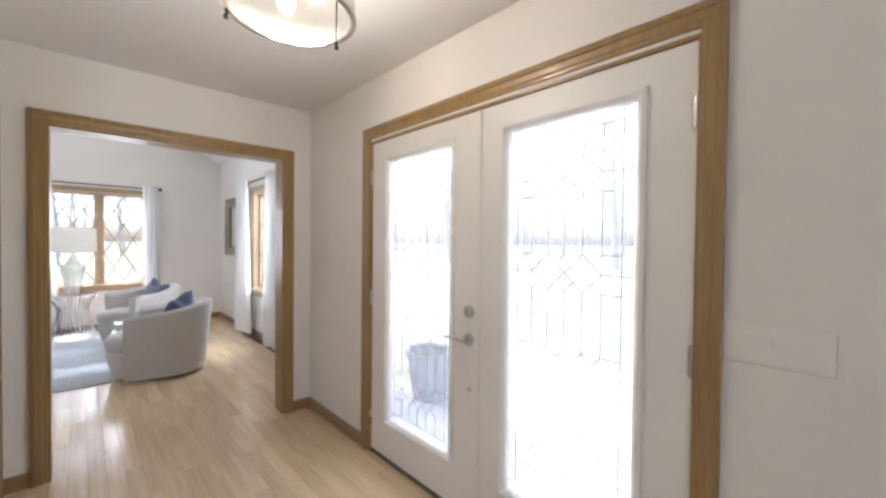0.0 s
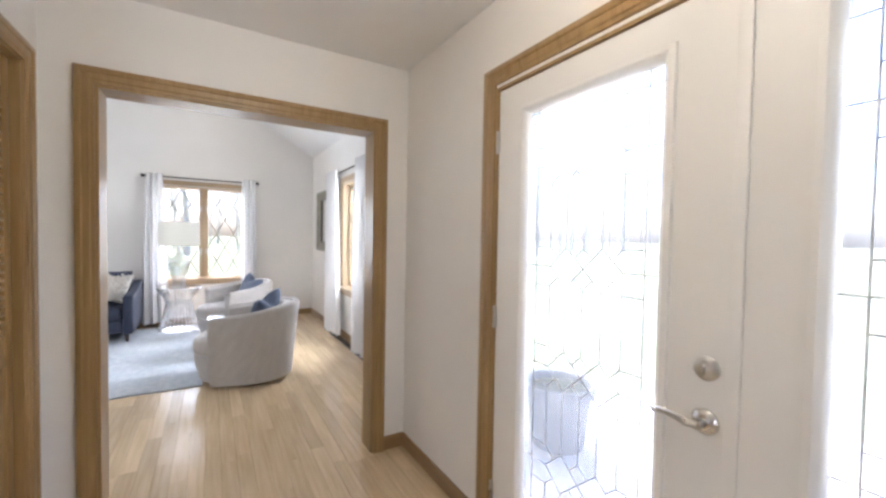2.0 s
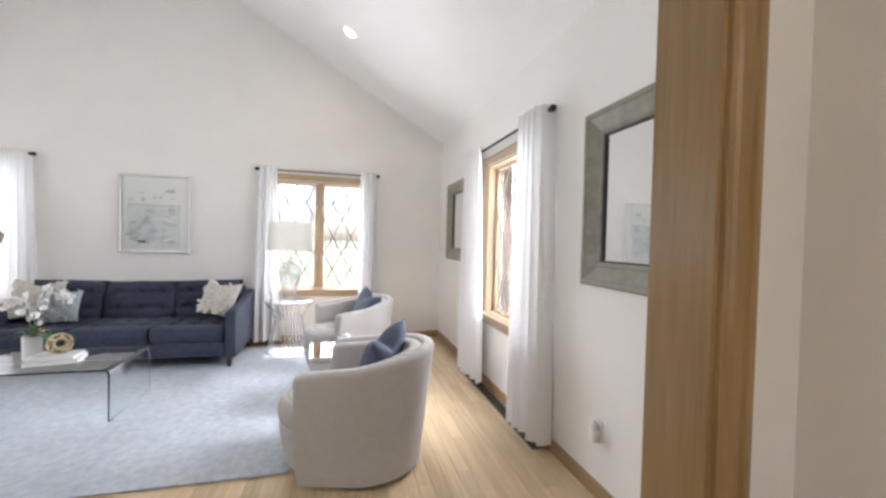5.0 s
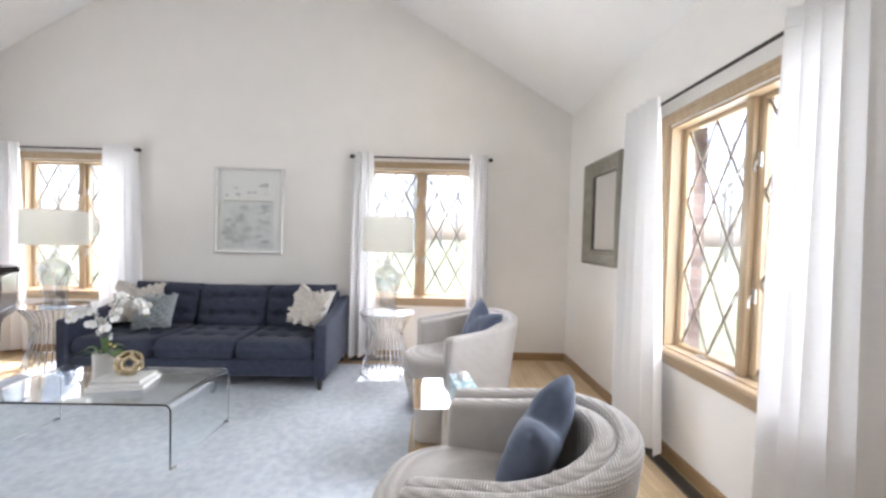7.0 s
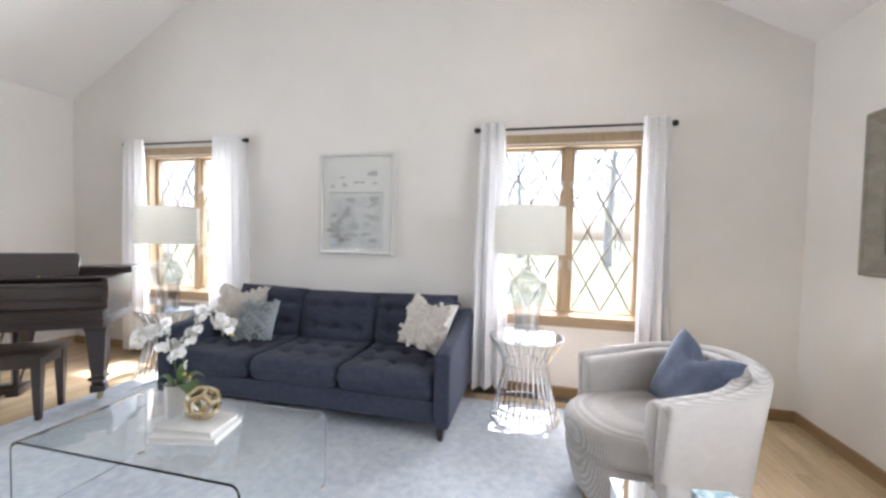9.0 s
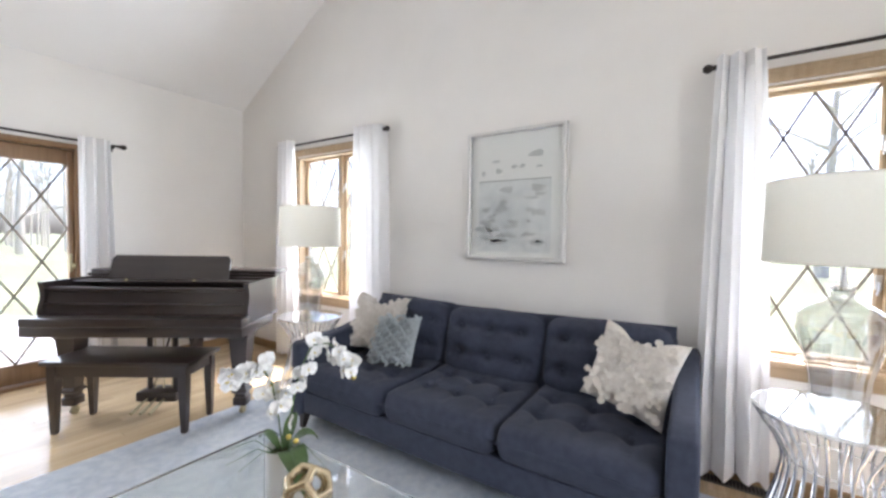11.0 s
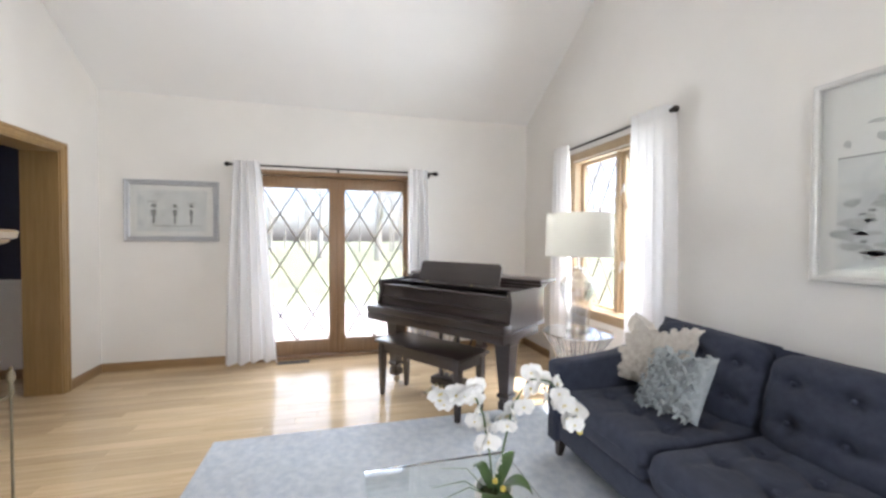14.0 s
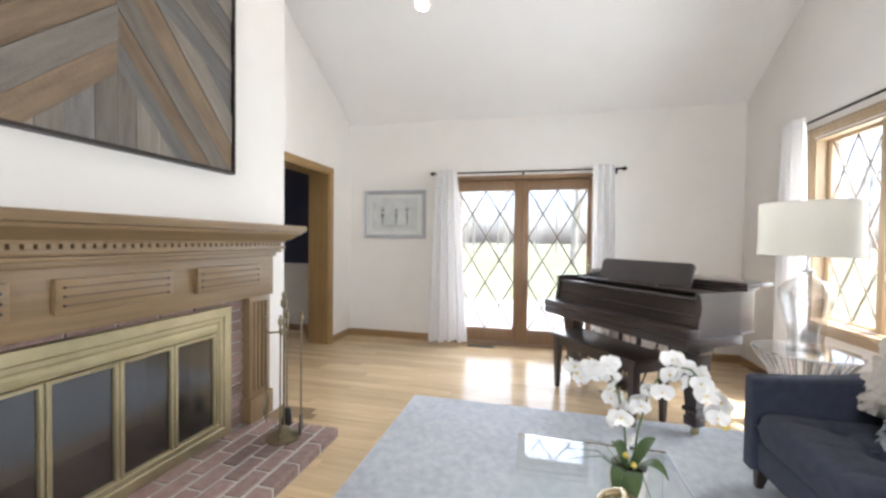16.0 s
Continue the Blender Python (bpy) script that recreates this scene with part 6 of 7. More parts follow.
def table_lamp(m, label):
    ob = thing("table_lamp", m, label, "lamp", "glass table lamps")
    bm = bmesh.new()
    k = 40
    prof = [(0.0, 0.0), (0.092, 0.0), (0.095, 0.008), (0.088, 0.03), (0.083, 0.08), (0.092, 0.16), (0.118, 0.26), (0.135, 0.335), (0.132, 0.38), (0.105, 0.42), (0.06, 0.445), (0.036, 0.46), (0.034, 0.485), (0.04, 0.49), (0.0, 0.49)]
    rings = []
    for r, z in prof:
        fl = 0.035 if 0.03 < z < 0.42 else 0.0
        rings.append([((r * (1 + fl * math.cos(12 * 2 * math.pi * i / k))) * math.cos(2 * math.pi * i / k), (r * (1 + fl * math.cos(12 * 2 * math.pi * i / k))) * math.sin(2 * math.pi * i / k), z) for i in range(k)])
    loft(bm, rings[1:-1])
    g = part("glass_body", bm, LAMPGLASS, ob, "clear ribbed glass urn", smooth=60)
    g.visible_shadow = False
    bm = bmesh.new()
    lathe(bm, [(0.0, 0.488), (0.038, 0.488), (0.038, 0.5), (0.014, 0.508), (0.01, 0.53), (0.01, 0.6), (0.018, 0.605), (0.018, 0.66), (0, 0.66)], 16)
    part("neck", bm, CHROME, ob, smooth=40)
    bm = bmesh.new()
    r0, r1, z0, z1, t = 0.249, 0.243, 0.588, 0.915, 0.003
    lathe(bm, [(r0, z0), (r1, z1), (r1 - t, z1), (r0 - t, z0), (r0, z0)], 56, caps=False)
    sh = part("shade", bm, SHADE, ob, "cream linen drum shade", smooth=40)
    for z, r in ((z0 + 0.004, r0), (z1 - 0.004, r1)):
        bm = bmesh.new()
        tube(bm, [(r * math.cos(2 * math.pi * i / 56), r * math.sin(2 * math.pi * i / 56), z) for i in range(56)], 0.0035, 6, True)
        part("trim", bm, SHADE, sh)
    bm = bmesh.new()
    for a in (0, 120, 240):
        tube(bm, [(0.012 * math.cos(radians(a)), 0.012 * math.sin(radians(a)), 0.86), (r1 * math.cos(radians(a)), r1 * math.sin(radians(a)), 0.905)], 0.002, 5)
    tube(bm, [(0, 0, 0.655), (0, 0, 0.86)], 0.004, 6)
    part("harp", bm, CHROME, ob)
    return ob


side_table(pose(0.165, 8.455, 0.012), "wire drum side table with glass top beside the sofa and armchair")
side_table(pose(-3.05, 8.49, 0.0, 0, 0, 7), "wire drum side table with glass top between sofa and piano")
table_lamp(pose(0.165, 8.455, 0.612, 0, 0, 10), "clear glass table lamp with cream drum shade on the wire table")
table_lamp(pose(-3.05, 8.49, 0.60, 0, 0, 40), "clear glass table lamp with cream drum shade near the piano")

# ---- mirrored cube table and tissue box ----


def cube_table():
    ob = thing("mirrored_cube_table", pose(0.735, 6.915, 0.0, 0, 0, 3), "small mirrored cube table between the tub chairs", "side table")
    w, H = 0.22, 0.435
    bm = bmesh.new()
    box(bm, -w + 0.006, w - 0.006, -w + 0.006, w - 0.006, 0.0, H - 0.006)
    part("core", bm, WALNUT, ob)
    for k in range(4):
        bm = bmesh.new()
        box(bm, -w + 0.004, w - 0.004, -w, -w + 0.005, 0.005, H - 0.006, 0.0015, seg=1)
        p = part("side_panel", bm, MIRROR, ob, "bevelled mirror panel")
        p.rotation_euler = (0, 0, k * math.pi / 2)
    bm = bmesh.new()
    box(bm, -w - 0.003, w + 0.003, -w - 0.003, w + 0.003, H - 0.0055, H, 0.0015, seg=1)
    part("top_panel", bm, MIRROR, ob, "bevelled mirror top")


cube_table()


def tissue_box():
    ob = thing("tissue_box", pose(0.80, 6.90, 0.435, 0, 0, 8), "teal patterned tissue box with a white tissue pulled up", "tissue box")
    teal = mat("teal_card", (0.24, 0.36, 0.40), (0.55, 0.63, 0.65), 0.5, (35, 35, 35), 2, contrast=0.15)
    bm = bmesh.new()
    box(bm, -0.06, 0.06, -0.115, 0.115, 0, 0.075, 0.002)
    part("carton", bm, teal, ob)
    bm = bmesh.new()
    rings = []
    for z, r in ((0.074, 0.022), (0.09, 0.026), (0.105, 0.03), (0.118, 0.02), (0.125, 0.006)):
        rings.append([(r * (1 + 0.35 * math.sin(5 * t)) * math.cos(t), r * 0.7 * (1 + 0.3 * math.cos(4 * t)) * math.sin(t), z + 0.006 * math.sin(3 * t)) for t in [2 * math.pi * i / 24 for i in range(24)]])
    loft(bm, rings)
    part("tissue", bm, MATBOARD, ob, "crumpled white tissue", smooth=60)


tissue_box()

# ---- piano ----


def piano():
    ang = 35.5
    ob = thing("baby_grand_piano", pose(-3.92, 6.94, 0, 0, 0, ang), "dark ebonised baby grand piano with closed fallboard and raised music desk", "piano")
    W, D = 1.38, 1.42
    # plan of the case: straight bass side, round tail, bent treble side
    plan = [(0.0, 0.50), (0.0, 1.02)]
    for i in range(1, 9):
        a = math.pi - math.pi * 0.62 * i / 8
        plan.append((0.30 + 0.30 * math.cos(a), 1.06 + 0.34 * math.sin(a)))
    plan += [(0.62, 1.22), (0.78, 1.06), (0.90, 0.95), (1.06, 0.86), (1.24, 0.80), (1.34, 0.72), (W, 0.62), (W, 0.50)]

    def inset(k):
        cx, cy = 0.62, 0.6
        return [(cx + (x - cx) * k, cy + (y - cy) * k) for x, y in plan]
    bm = bmesh.new()
    loft(bm, [[(x, y, z) for x, y in inset(k)] for z, k in ((0.665, 0.985), (0.672, 1.0), (0.94, 1.0), (0.945, 0.995))])
    part("case", bm, EBONY, ob, smooth=35)
    bm = bmesh.new()
    loft(bm, [[(x, y, z) for x, y in inset(k)] for z, k in ((0.655, 0.99), (0.658, 1.012), (0.672, 1.012), (0.676, 1.0))])
    part("moulding", bm, EBONY, ob, smooth=35)
    # lid: back half flat, front flap folded back on it
    back = [(-0.015, 0.52)] + [(x - 0.015 if x < 0.3 else x + 0.02, y + (0.012 if y > 0.6 else 0)) for x, y in plan[1:-2]] + [(W + 0.03, 0.60), (W + 0.03, 0.52)]
    bm = bmesh.new()
    loft(bm, [[(x, y, z) for x, y in back] for z in (0.948, 0.968)])
    part("lid", bm, EBONY, ob, smooth=30)
    bm = bmesh.new()
    box(bm, 0.0, W + 0.02, 0.535, 0.82, 0.970, 0.998, 0.005)
    part("lid_flap", bm, EBONY, ob, "front lid flap folded back", smooth=40)
    # keybed block, key slip, closed fallboard with a step, and scrolled cheeks
    bm = bmesh.new()
    box(bm, -0.012, W + 0.012, 0.0, 0.52, 0.600, 0.665, 0.006)
    part("keybed", bm, EBONY, ob, smooth=40)
    bm = bmesh.new()
    box(bm, -0.012, W + 0.012, -0.004, 0.115, 0.667, 0.724, 0.007)
    part("key_slip", bm, EBONY, ob, smooth=40)
    bm = bmesh.new()
    prism(bm, [(0.116, 0.668), (0.118, 0.728), (0.128, 0.733), (0.140, 0.782), (0.120, 0.786), (0.120, 0.797), (0.144, 0.802), (0.160, 0.880), (0.138, 0.885), (0.138, 0.900), (0.145, 0.906), (0.205, 0.906), (0.205, 0.668)], 0.034, W - 0.034, "yzx")
    part("fallboard", bm, EBONY, ob, "closed fallboard", smooth=0.0)
    for x in (0.0, W - 0.032):
        bm = bmesh.new()
        prism(bm, [(0.116, 0.668), (0.108, 0.74), (0.112, 0.775), (0.128, 0.815), (0.134, 0.85), (0.128, 0.90), (0.116, 0.935), (0.122, 0.945), (0.499, 0.946), (0.499, 0.668)], x, x + 0.032, "yzx")
        part("cheek", bm, EBONY, ob, "scrolled key cheek", smooth=25)
    bm = bmesh.new()
    box(bm, 0.034, W - 0.034, 0.207, 0.498, 0.850, 0.868, 0.003)
    part("pin_block_cover", bm, BLACK, ob)
    # music desk
    bm = bmesh.new()
    box(bm, 0.036, W - 0.036, 0.33, 0.497, 0.918, 0.93, 0.003)
    shelf = part("desk_shelf", bm, EBONY, ob, smooth=40)
    bm = bmesh.new()
    prism(bm, [(-0.44, 0.0), (0.44, 0.0), (0.44, 0.16), (0.415, 0.185), (-0.415, 0.185), (-0.44, 0.16)], 0, 0.014, "xzy")
    bm.transform(Matrix.Translation((0.645, 0.44, 0.932)) @ Matrix.Rotation(radians(-16), 4, "X"))
    part("music_desk", bm, EBONY, ob, "raised music desk", smooth=30)
    for x in (0.42, 0.90):
        bm = bmesh.new()
        lathe(bm, [(0, 0), (0.009, 0), (0.009, 0.012), (0.005, 0.02), (0, 0.021)], 10, (x, 0.325, 0.93))
        part("desk_knob", bm, BRASS, ob, smooth=50)
    # legs with blocks and casters
    for x, y in ((0.13, 0.22), (1.29, 0.22), (0.42, 1.18)):
        bm = bmesh.new()
        box(bm, x - 0.075, x + 0.075, y - 0.075, y + 0.075, 0.585, 0.66, 0.008)
        loft(bm, [[(x + a * r, y + b * r, z) for a, b in ((-1, -1), (1, -1), (1, 1), (-1, 1))] for z, r in ((0.09, 0.034), (0.16, 0.036), (0.17, 0.05), (0.19, 0.05), (0.2, 0.038), (0.55, 0.062), (0.56, 0.07), (0.59, 0.07))])
        box(bm, x - 0.045, x + 0.045, y - 0.045, y + 0.045, 0.075, 0.135, 0.008)
        leg = part("leg", bm, EBONY, ob, smooth=30)
        bm = bmesh.new()
        lathe(bm, [(0.0, -0.012), (0.028, -0.012), (0.03, 0.0), (0.028, 0.012), (0.0, 0.012)], 18)
        bm.transform(Matrix.Translation((x, y + 0.01, 0.031)) @ Matrix.Rotation(radians(90), 4, "Y"))
        tube(bm, [(x, y, 0.08), (x, y, 0.05), (x + 0.018, y + 0.01, 0.031)], 0.008, 8)
        part("caster", bm, BRASS, leg, "brass caster", smooth=40)
    # pedal lyre
    bm = bmesh.new()
    for x in (0.60, 0.78):
        tube(bm, [(x, 0.30, 0.63), (x, 0.30, 0.14)], 0.018, 10)
    box(bm, 0.56, 0.82, 0.24, 0.36, 0.60, 0.655, 0.006)
    box(bm, 0.55, 0.83, 0.22, 0.38, 0.085, 0.155, 0.012)
    lyre = part("pedal_lyre", bm, EBONY, ob, smooth=40)
    for x in (0.63, 0.69, 0.75):
        bm = bmesh.new()
        tube(bm, [(x, 0.25, 0.11), (x, 0.18, 0.10), (x, 0.10, 0.075), (x, 0.07, 0.07)], [0.008, 0.008, 0.012, 0.011], 8)
        part("pedal", bm, BRASS, lyre, smooth=50)
        bm = bmesh.new()
        tube(bm, [(x, 0.31, 0.15), (x, 0.31, 0.62)], 0.004, 6)
        part("pedal_rod", bm, BRASS, lyre)
    bm = bmesh.new()
    for x in (0.60, 0.78):
        tube(bm, [(x, 0.33, 0.14), (x, 0.62, 0.655)], 0.008, 6)
    part("brace", bm, EBONY, lyre)

    bench = thing("piano_bench", pose(-3.43, 7.39, 0.0, 0, 0, ang - 1), "dark wooden piano bench with tapered legs", "bench")
    bm = bmesh.new()
    box(bm, -0.46, 0.46, -0.185, 0.185, 0.445, 0.472, 0.006)
    part("seat", bm, EBONY, bench, smooth=40)
    bm = bmesh.new()
    for a in ((-0.42, 0.42, -0.155, -0.137), (-0.42, 0.42, 0.137, 0.155), (-0.42, -0.402, -0.137, 0.137), (0.402, 0.42, -0.137, 0.137)):
        box(bm, *a, 0.37, 0.445)
    part("apron", bm, EBONY, bench)
    for sx in (-1, 1):
        for sy in (-1, 1):
            bm = bmesh.new()
            x, y = sx * 0.405, sy * 0.14
            loft(bm, [[(x + a * r, y + b * r, z) for a, b in ((-1, -1), (1, -1), (1, 1), (-1, 1))] for z, r in ((0.0, 0.014), (0.02, 0.016), (0.30, 0.025), (0.445, 0.026))])
            part("leg", bm, EBONY, bench, smooth=30)


piano()

# ---- fittings ----


def register(m, w, d, label):
    ob = thing("floor_register", m, label, "floor vent", "floor vents")
    bm = bmesh.new()
    box(bm, -w / 2, w / 2, -d / 2, -d / 2 + 0.012, 0.0, 0.006, 0.001)
    box(bm, -w / 2, w / 2, d / 2 - 0.012, d / 2, 0.0, 0.006, 0.001)
    box(bm, -w / 2, -w / 2 + 0.012, -d / 2 + 0.012, d / 2 - 0.012, 0.0, 0.006)
    box(bm, w / 2 - 0.012, w / 2, -d / 2 + 0.012, d / 2 - 0.012, 0.0, 0.006)
    part("frame", bm, VENT, ob)
    bm = bmesh.new()
    box(bm, -w / 2 + 0.01, w / 2 - 0.01, -d / 2 + 0.01, d / 2 - 0.01, 0.0005, 0.0015)
    part("backing", bm, BLACK, ob)
    bm = bmesh.new()
    box(bm, -0.003, 0.003, -d / 2 + 0.012, d / 2 - 0.012, 0.0015, 0.005)
    me = part("slat", bm, VENT, ob)
    n = int(w / 0.016)
    me.location = (-w / 2 + 0.016, 0, 0)
    for i in range(2, n):
        o = new("slat", me.data)
        o.parent, o.location = ob, (-w / 2 + 0.016 * i, 0, 0)


register(pose(-4.76, 6.22, 0.0, 0, 0, 90), 0.32, 0.10, "brown metal floor register by the patio doors")
register(pose(2.03, 6.60, 0.0, 0, 0, 90), 1.45, 0.09, "long brown metal floor register below the front window")
register(pose(0.46, 8.875, 0.0), 1.45, 0.09, "long brown metal floor register below the gable window")


def can_light(x, y, right):
    z = EAVE + SLOPE * (FX - x) if right else EAVE + SLOPE * (x - BX)
    tilt = math.degrees(math.atan(SLOPE)) * (1 if right else -1)
    m = pose(x, y, z, 0, tilt, 0)
    ob = thing("recessed_light", m, "lit recessed ceiling light with a white trim ring", "ceiling light", "recessed lights")
    bm = bmesh.new()
    lathe(bm, [(0.055, -0.001), (0.085, -0.001), (0.085, -0.006), (0.07, -0.009), (0.055, -0.007), (0.055, -0.001)], 28, caps=False)
    part("trim_ring", bm, WHITE, ob, smooth=40)
    bm = bmesh.new()
    lathe(bm, [(0, -0.004), (0.045, -0.005), (0.054, -0.0015), (0, -0.0015)], 24)
    part("lens", bm, CANGLOW, ob, "glowing lens", smooth=40)


CANGLOW = glow("lit_can_lens", (1.0, 0.86, 0.66), 5.0)
can_light(0.782, 7.80, True)
can_light(-3.667, 5.782, False)


def hall_light():
    c = pose(0.79, 2.41, 0.0)
    ob = thing("flush_ceiling_light", c, "lit flush ceiling light with ribbed clear glass drum and bronze rim", "ceiling light")
    bm = bmesh.new()
    lathe(bm, [(0, 2.44), (0.09, 2.44), (0.085, 2.425), (0.03, 2.415), (0.02, 2.40), (0, 2.40)], 28)
    part("canopy", bm, BRONZE, ob, smooth=40)
    n = 144
    bm = bmesh.new()
    rings = []
    for r, z in ((0.215, 2.185), (0.215, 2.38), (0.208, 2.38), (0.208, 2.185)):
        rings.append([((r + 0.0035 * math.cos(36 * 2 * math.pi * i / n)) * math.cos(2 * math.pi * i / n), (r + 0.0035 * math.cos(36 * 2 * math.pi * i / n)) * math.sin(2 * math.pi * i / n), z) for i in range(n)])
    loft(bm, rings + [rings[0]], True, False)
    g = part("glass_drum", bm, HALLGLASS, ob, "ribbed clear glass", smooth=60)
    g.visible_shadow = False
    for z in (2.184, 2.382):
        bm = bmesh.new()
        lathe(bm, [(0.204, z - 0.005), (0.222, z - 0.005), (0.222, z + 0.005), (0.204, z + 0.005), (0.204, z - 0.005)], 56, caps=False)
        part("rim", bm, CHROME, ob, smooth=40)
    for a in (20, 140, 260):
        ca, sa = math.cos(radians(a)), math.sin(radians(a))
        bm = bmesh.new()
        tube(bm, [(0.226 * ca, 0.226 * sa, 2.172), (0.226 * ca, 0.226 * sa, 2.395), (0.10 * ca, 0.10 * sa, 2.425)], 0.004, 6)
        lathe(bm, [(0, 2.16), (0.008, 2.163), (0.008, 2.176), (0, 2.178)], 10, (0.226 * ca, 0.226 * sa, 0))
        part("rod", bm, BRONZE, ob, smooth=50)
        b = radians(a + 60)
        bm = bmesh.new()
        x, y = 0.085 * math.cos(b), 0.085 * math.sin(b)
        tube(bm, [(0, 0, 2.40), (x * 0.6, y * 0.6, 2.385), (x, y, 2.36), (x, y, 2.33)], 0.008, 8)
        part("socket", bm, BRONZE, ob, smooth=50)
        bm = bmesh.new()
        lathe(bm, [(0.011, 2.335), (0.014, 2.32), (0.026, 2.29), (0.03, 2.265), (0.024, 2.243), (0.01, 2.232), (0, 2.231)], 16, (x, y, 0))
        part("bulb", bm, BULB, ob, "glowing frosted bulb", smooth=60)


HALLGLASS = pane_glass("ribbed_lamp_glass", (0.95, 0.95, 0.93), 0.05)
hall_light()


def wall_plate(m, gangs, label, kind="switch"):
    ob = thing("light_switch" if kind == "switch" else "wall_outlet", m, label, "switch" if kind == "switch" else "outlet")
    w = 0.035 + 0.046 * (gangs - 1) + (0 if gangs > 1 else 0)
    bm = bmesh.new()
    box(bm, -w, w, -0.057, 0.057, 0, 0.006, 0.003)
    part("plate", bm, PLASTIC, ob, smooth=40)
    for i in range(gangs):
        c = (i - (gangs - 1) / 2) * 0.046
        if kind == "switch":
            bm = bmesh.new()
            box(bm, c - 0.005, c + 0.005, -0.012, 0.012, 0.006, 0.008)
            box(bm, c - 0.004, c + 0.004, -0.004, 0.012, 0.006, 0.018, 0.001, Matrix.Rotation(radians(-18), 4, "X"))
            part("toggle", bm, PLASTIC, ob)
            for s in (-0.03, 0.03):
                bm = bmesh.new()
                lathe(bm, [(0, 0.006), (0.003, 0.006), (0.002, 0.0075), (0, 0.0075)], 8, (c, s, 0))
                part("screw", bm, PLASTIC, ob)
        else:
            for s in (-0.02, 0.02):
                bm = bmesh.new()
                box(bm, c - 0.014, c + 0.014, s - 0.013, s + 0.013, 0.006, 0.008, 0.002)
                sk = part("socket", bm, PLASTIC, ob)
                bm = bmesh.new()
                for e in (-0.006, 0.006):
                    box(bm, c + e - 0.001, c + e + 0.001, s - 0.004, s + 0.005, 0.0079, 0.0085)
                part("slot", bm, BLACK, sk)
    return ob


wall_plate(on_wall(DOORX, 1.187, (-1, 0, 0)) @ Matrix.Translation((0, 1.107, 0)), 3, "ivory three-gang toggle switch plate beside the front doors")
wall_plate(on_wall(FX, 5.365, (-1, 0, 0)) @ Matrix.Translation((0, 0.36, 0)), 1, "white duplex outlet below the mirror", "outlet")
wall_plate(on_wall(FX, 7.75, (-1, 0, 0)) @ Matrix.Translation((0, 0.36, 0)), 1, "white duplex outlet near the corner", "outlet")
wall_plate(on_wall(0.78, GY, (0, -1, 0)) @ Matrix.Translation((0, 0.42, 0)), 1, "white duplex outlet below the gable window", "outlet")
freshener = thing("plug_in_freshener", on_wall(FX, 5.365, (-1, 0, 0)) @ Matrix.Translation((0, 0.345, 0.008)), "white plug-in air freshener in the outlet", "air freshener")
bm = bmesh.new()
box(bm, -0.026, 0.026, -0.04, 0.03, 0.0, 0.045, 0.01)
part("housing", bm, PLASTIC, freshener, smooth=50)
bm = bmesh.new()
lathe(bm, [(0.018, 0.03), (0.019, 0.05), (0.014, 0.062), (0.01, 0.07), (0, 0.07)], 14)
bm.transform(Matrix.Translation((0, 0, 0.022)) @ Matrix.Rotation(radians(-90), 4, "X"))
part("refill", bm, PLASTIC, freshener, smooth=50)

# ---- outdoors ----
bm = bmesh.new()
prism(bm, [(-300, -300), (300, -300), (300, 300), (-300, 300)], -0.6, -0.36, "xyz")
part("ground", bm, GRASS, tags=("spring lawn round the house", "ground", "", "structure"))
bm = bmesh.new()
box(bm, -9.0, BX - T - 0.001, 4.2, 9.2, -0.355, -0.06)
part("patio", bm, PAVE, tags=("pale concrete patio outside the doors", "patio", "", "structure"))
bm = bmesh.new()
box(bm, DOORX + T + 0.001, 4.6, 0.4, 4.0, -0.355, -0.04)
part("porch", bm, PAVE, tags=("pale concrete front porch", "porch", "", "structure"))


planter = thing("porch_planter", pose(2.62, 3.72, -0.04), "round grey planter on the front porch beyond the leaded door", "planter")
bm = bmesh.new()
lathe(bm, [(0, 0), (0.17, 0), (0.175, 0.01), (0.215, 0.36), (0.24, 0.37), (0.245, 0.43), (0.235, 0.44), (0.215, 0.43), (0.205, 0.38), (0, 0.38)], 32)
part("pot", bm, mat("grey_stoneware", (0.27, 0.27, 0.28), (0.36, 0.36, 0.37), 0.7, (12, 12, 12), 4, 0.3, 80), planter, smooth=35)
bm = bmesh.new()
lathe(bm, [(0.208, 0.382), (0.15, 0.40), (0.06, 0.41), (0, 0.412)], 24)
part("soil", bm, MOSS, planter, "dark potting soil", smooth=60)


def brick_pier():
    ob = thing("brick_pier", pose(FX + T + 0.001, FW + HALF + 0.02, -0.35), "red brick reveal outside the front window", "brick wall", "", "structure")
    bm = bmesh.new()
    box(bm, 0.0, 0.09, 0.004, 0.5, 0, 2.7)
    part("mortar", bm, MORTAR, ob)
    bm = bmesh.new()
    box(bm, -0.0, 0.086, -0.004, 0.19, 0.0, 0.057, 0.002, seg=1)
    first = part("brick", bm, BRICK, ob)
    first.location = (0.006, 0, 0.005)
    for i in range(1, 40):
        o = new("brick", first.data)
        o.parent, o.location = ob, (0.006 + 0.002 * (i % 2), 0, 0.005 + i * 0.067)


brick_pier()


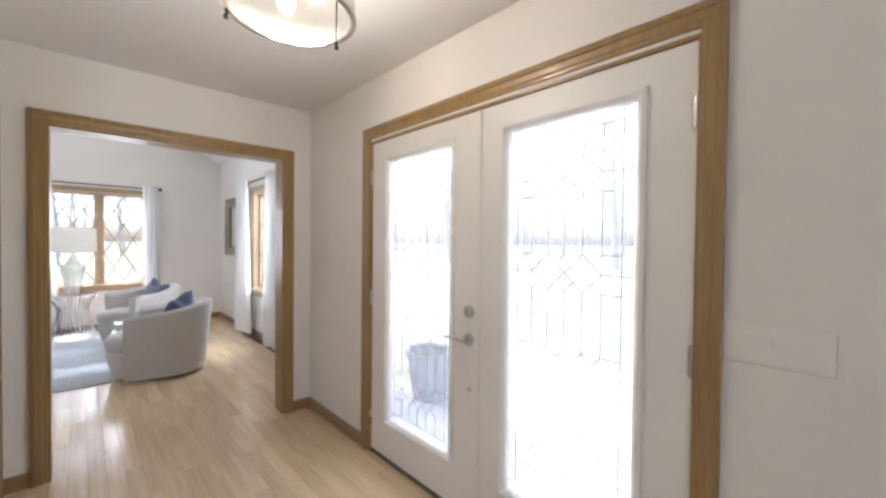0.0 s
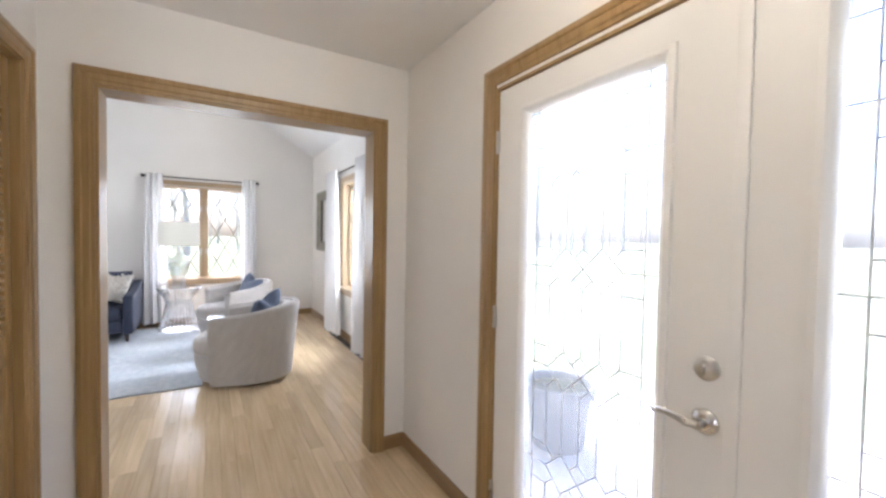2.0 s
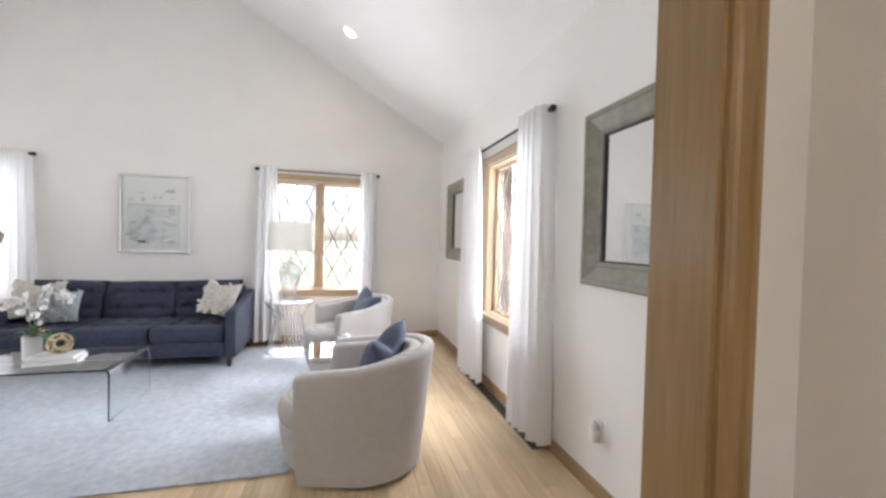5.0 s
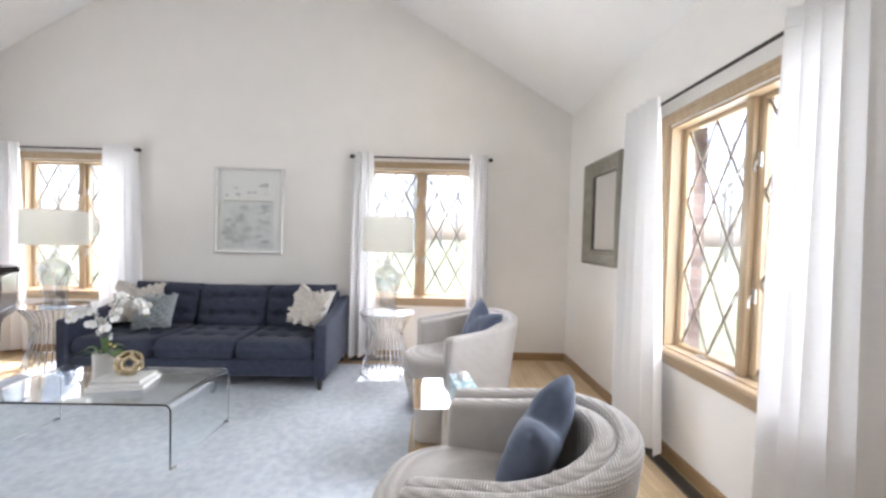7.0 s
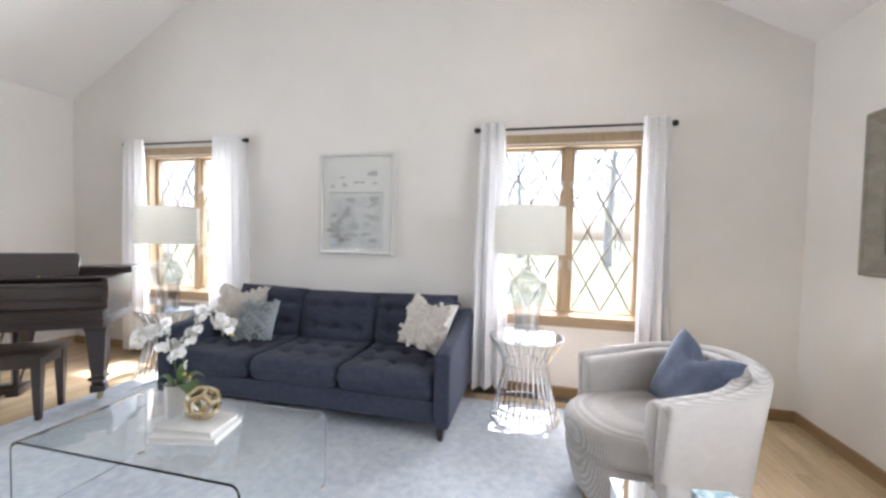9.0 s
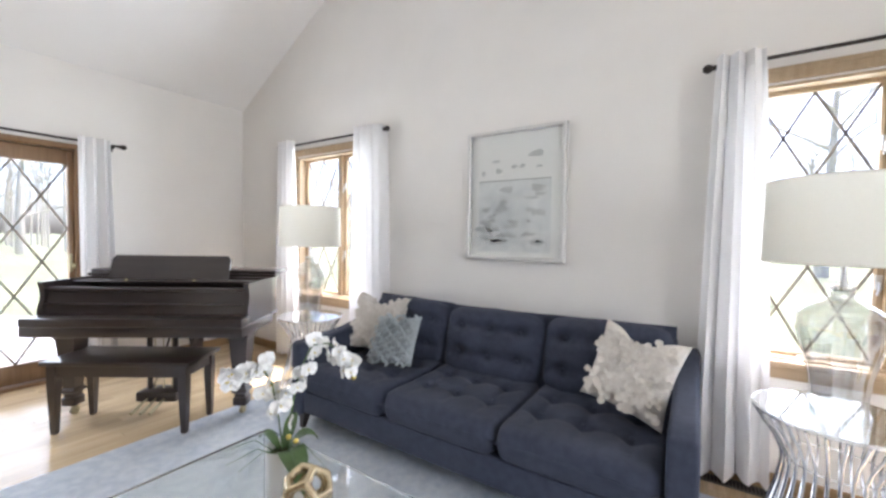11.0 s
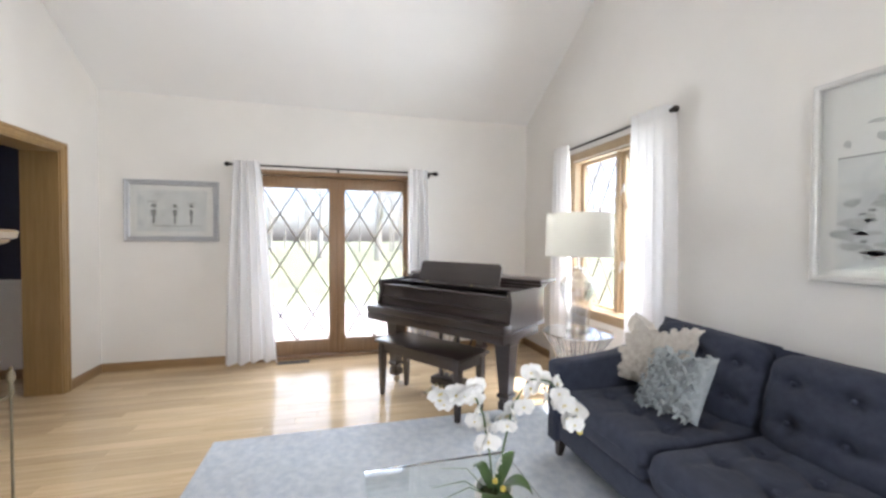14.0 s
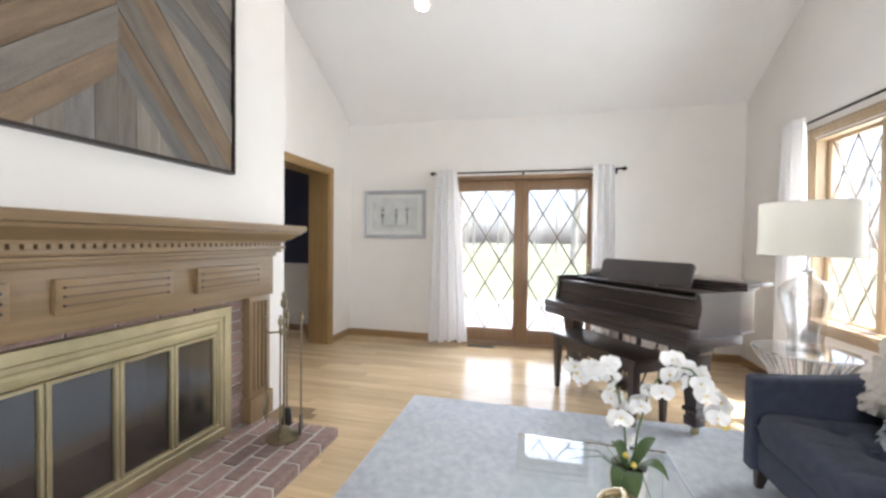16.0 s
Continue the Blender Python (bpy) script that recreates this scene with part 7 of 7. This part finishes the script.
def tree(m, h, seed, label):
    rnd = random.Random(seed)
    ob = thing("tree", m, label, "tree", "bare spring trees")
    trunk, twigs, leaves = bmesh.new(), bmesh.new(), bmesh.new()
    top = Vector((rnd.uniform(-0.4, 0.4), rnd.uniform(-0.4, 0.4), h * 0.75))
    pts = [Vector((0, 0, -0.1)), Vector((0, 0, h * 0.2)), top * 0.5 + Vector((rnd.uniform(-0.2, 0.2), 0, 0)), top]
    tube(trunk, pts, [h * 0.022, h * 0.018, h * 0.013, h * 0.005], 8)

    def grow(p, d, ln, r, level):
        q = p + d * ln * 0.5 + Vector((rnd.uniform(-1, 1), rnd.uniform(-1, 1), rnd.uniform(-0.2, 0.6))) * ln * 0.08
        e = p + d * ln
        tube(twigs, [p, q, e], [r, r * 0.7, r * 0.35], 4)
        if level:
            for _ in range(4):
                nd = (d + Vector((rnd.uniform(-1, 1), rnd.uniform(-1, 1), rnd.uniform(-0.3, 0.8))) * 0.75).normalized()
                grow(p.lerp(e, rnd.uniform(0.35, 1.0)), nd, ln * rnd.uniform(0.45, 0.65), r * 0.45, level - 1)
        else:
            for _ in range(3):
                c = e + Vector((rnd.uniform(-1, 1), rnd.uniform(-1, 1), rnd.uniform(-1, 1))) * 0.25
                a = Vector((rnd.uniform(-1, 1), rnd.uniform(-1, 1), rnd.uniform(-1, 1))).normalized() * 0.06
                b = a.orthogonal().normalized() * 0.035
                leaves.faces.new([leaves.verts.new(v) for v in (c - a, c + b, c + a, c - b)])
    for i in range(9):
        t = 0.3 + 0.7 * i / 9
        a = i * 2.4
        p = pts[1].lerp(top, t) if t > 0.3 else pts[1]
        d = Vector((math.cos(a), math.sin(a), rnd.uniform(0.35, 0.9))).normalized()
        grow(p, d, h * 0.32 * (1.15 - 0.6 * t), h * 0.007, 2)
    part("trunk", trunk, BARK, ob, smooth=60)
    part("crown", twigs, BARK, ob, "bare branching crown")
    part("leaves", leaves, LEAF, ob, "sparse young leaves")
    return ob


t1 = tree(pose(-27, 1.5, -0.36), 12, 1, "bare tree with sparse spring leaves on the lawn")
t2 = tree(pose(-31, 9.5, -0.36), 13, 2, "bare tree with sparse spring leaves on the lawn")
for src, x, y, r in ((t1, -36, 5.0, 40), (t2, -26, 15.5, 120), (t1, -34, -4.0, 200), (t2, -40, 13.0, 75), (t1, -7.0, 34, 10), (t2, 4.5, 31, 250), (t1, -14.5, 30, 160), (t2, 11.5, 33, 310), (t1, -1.0, 38, 90), (t2, 27, 12.5, 15), (t1, 31, 5.0, 220), (t2, 26, -3.0, 140)):
    copy_thing(src, pose(x, y, -0.36, 0, 0, r))

bm = bmesh.new()
rnd = random.Random(8)
for i in range(420):
    a = rnd.uniform(0, 2 * math.pi)
    d = rnd.uniform(42, 75)
    x, y = -1.4 + d * math.cos(a), 6 + d * math.sin(a)
    hh = rnd.uniform(8, 15)
    tube(bm, [(x, y, -0.4), (x + rnd.uniform(-0.5, 0.5), y, hh * 0.5), (x + rnd.uniform(-1, 1), y + rnd.uniform(-1, 1), hh)], [0.13, 0.09, 0.03], 5)
    for k in range(16):
        z = hh * rnd.uniform(0.35, 0.95)
        b = rnd.uniform(0, 6.28)
        l = rnd.uniform(1.5, 3.5)
        tube(bm, [(x, y, z), (x + l * math.cos(b), y + l * math.sin(b), z + l * 0.6)], [0.06, 0.015], 4)
part("far_woods", bm, BARK, tags=("bare spring woods beyond the lawn", "woods", "", "stuff"))

# ---- floor boards ----
bm = bmesh.new()
box(bm, BX, FX, FOY - 0.01, GY, -0.2, -0.0062)
box(bm, -2.7, DOORX, -1.2, FOY - 0.01, -0.2, -0.0062)
box(bm, BX, -2.7, 1.0, FOY - 0.01, -0.2, -0.0062)
floor = part("floor", bm, SUBFLOOR, tags=("pale varnished oak strip floor with visible boards", "floor", "", "structure"))
PW, GAP = 0.083, 0.0008


def board_ring(hx, hy, cx=0.0, cy=0.0):
    c = 0.0007
    return [[(cx + sx * (hx - k), cy + sy * (hy - k), z) for sx, sy in ((-1, -1), (1, -1), (1, 1), (-1, 1))] for z, k in ((-0.006, 0), (-c, 0), (0.0, c))]


board_meshes = {}
rest = bmesh.new()
rnd = random.Random(21)
count = 0
nx = int((FX - BX) / PW) + 1
for i in range(nx):
    x0 = BX + i * PW
    x1 = min(x0 + PW, FX)
    xc = (x0 + x1) / 2
    ya = 1.0 if xc < -2.75 else (-1.2 if xc < DOORX else SE)
    y = ya - rnd.uniform(0, 0.8)
    while y < GY:
        ln = rnd.choice((0.6, 0.75, 0.9, 1.05, 1.2, 1.5))
        s, e = max(y, ya), min(y + ln, GY)
        y += ln
        if e - s < 0.03:
            continue
        if -3.05 < xc < 0.40 and s > 6.0 and e < 8.6:
            continue                            # under the rug
        if -2.75 < xc < -0.25 and s < 4.9 and xc < -0.3 and e < 5.6:
            continue                            # behind the chimney breast
        near = (xc > -0.25 and s < 7.6) or (xc < -3.1 and s > 4.2 and count < 300)
        full = abs((e - s) - ln) < 1e-6 and abs((x1 - x0) - PW) < 1e-6
        if near and full and count < 300:
            if ln not in board_meshes:
                bm = bmesh.new()
                loft(bm, board_ring((PW - GAP) / 2, (ln - GAP) / 2), True, False)
                bm.faces.new([bm.verts[-4 + k] for k in range(4)]) if bm.verts.ensure_lookup_table() is None else None
                me = bpy.data.meshes.new("floor_board")
                bmesh.ops.recalc_face_normals(bm, faces=bm.faces)
                bm.to_mesh(me)
                bm.free()
                me.materials.append(PLANK)
                board_meshes[ln] = me
            o = new("floor_board", board_meshes[ln])
            o.parent, o.location = floor, (xc, (s + e) / 2, 0)
            count += 1
        else:
            rings = board_ring((x1 - x0 - GAP) / 2, (e - s - GAP) / 2, xc, (s + e) / 2)
            rows = loft(rest, rings, True, False)
            rest.faces.new(rows[-1])
part("floor_boards", rest, PLANK, floor, tags=("", "", "", "stuff"))
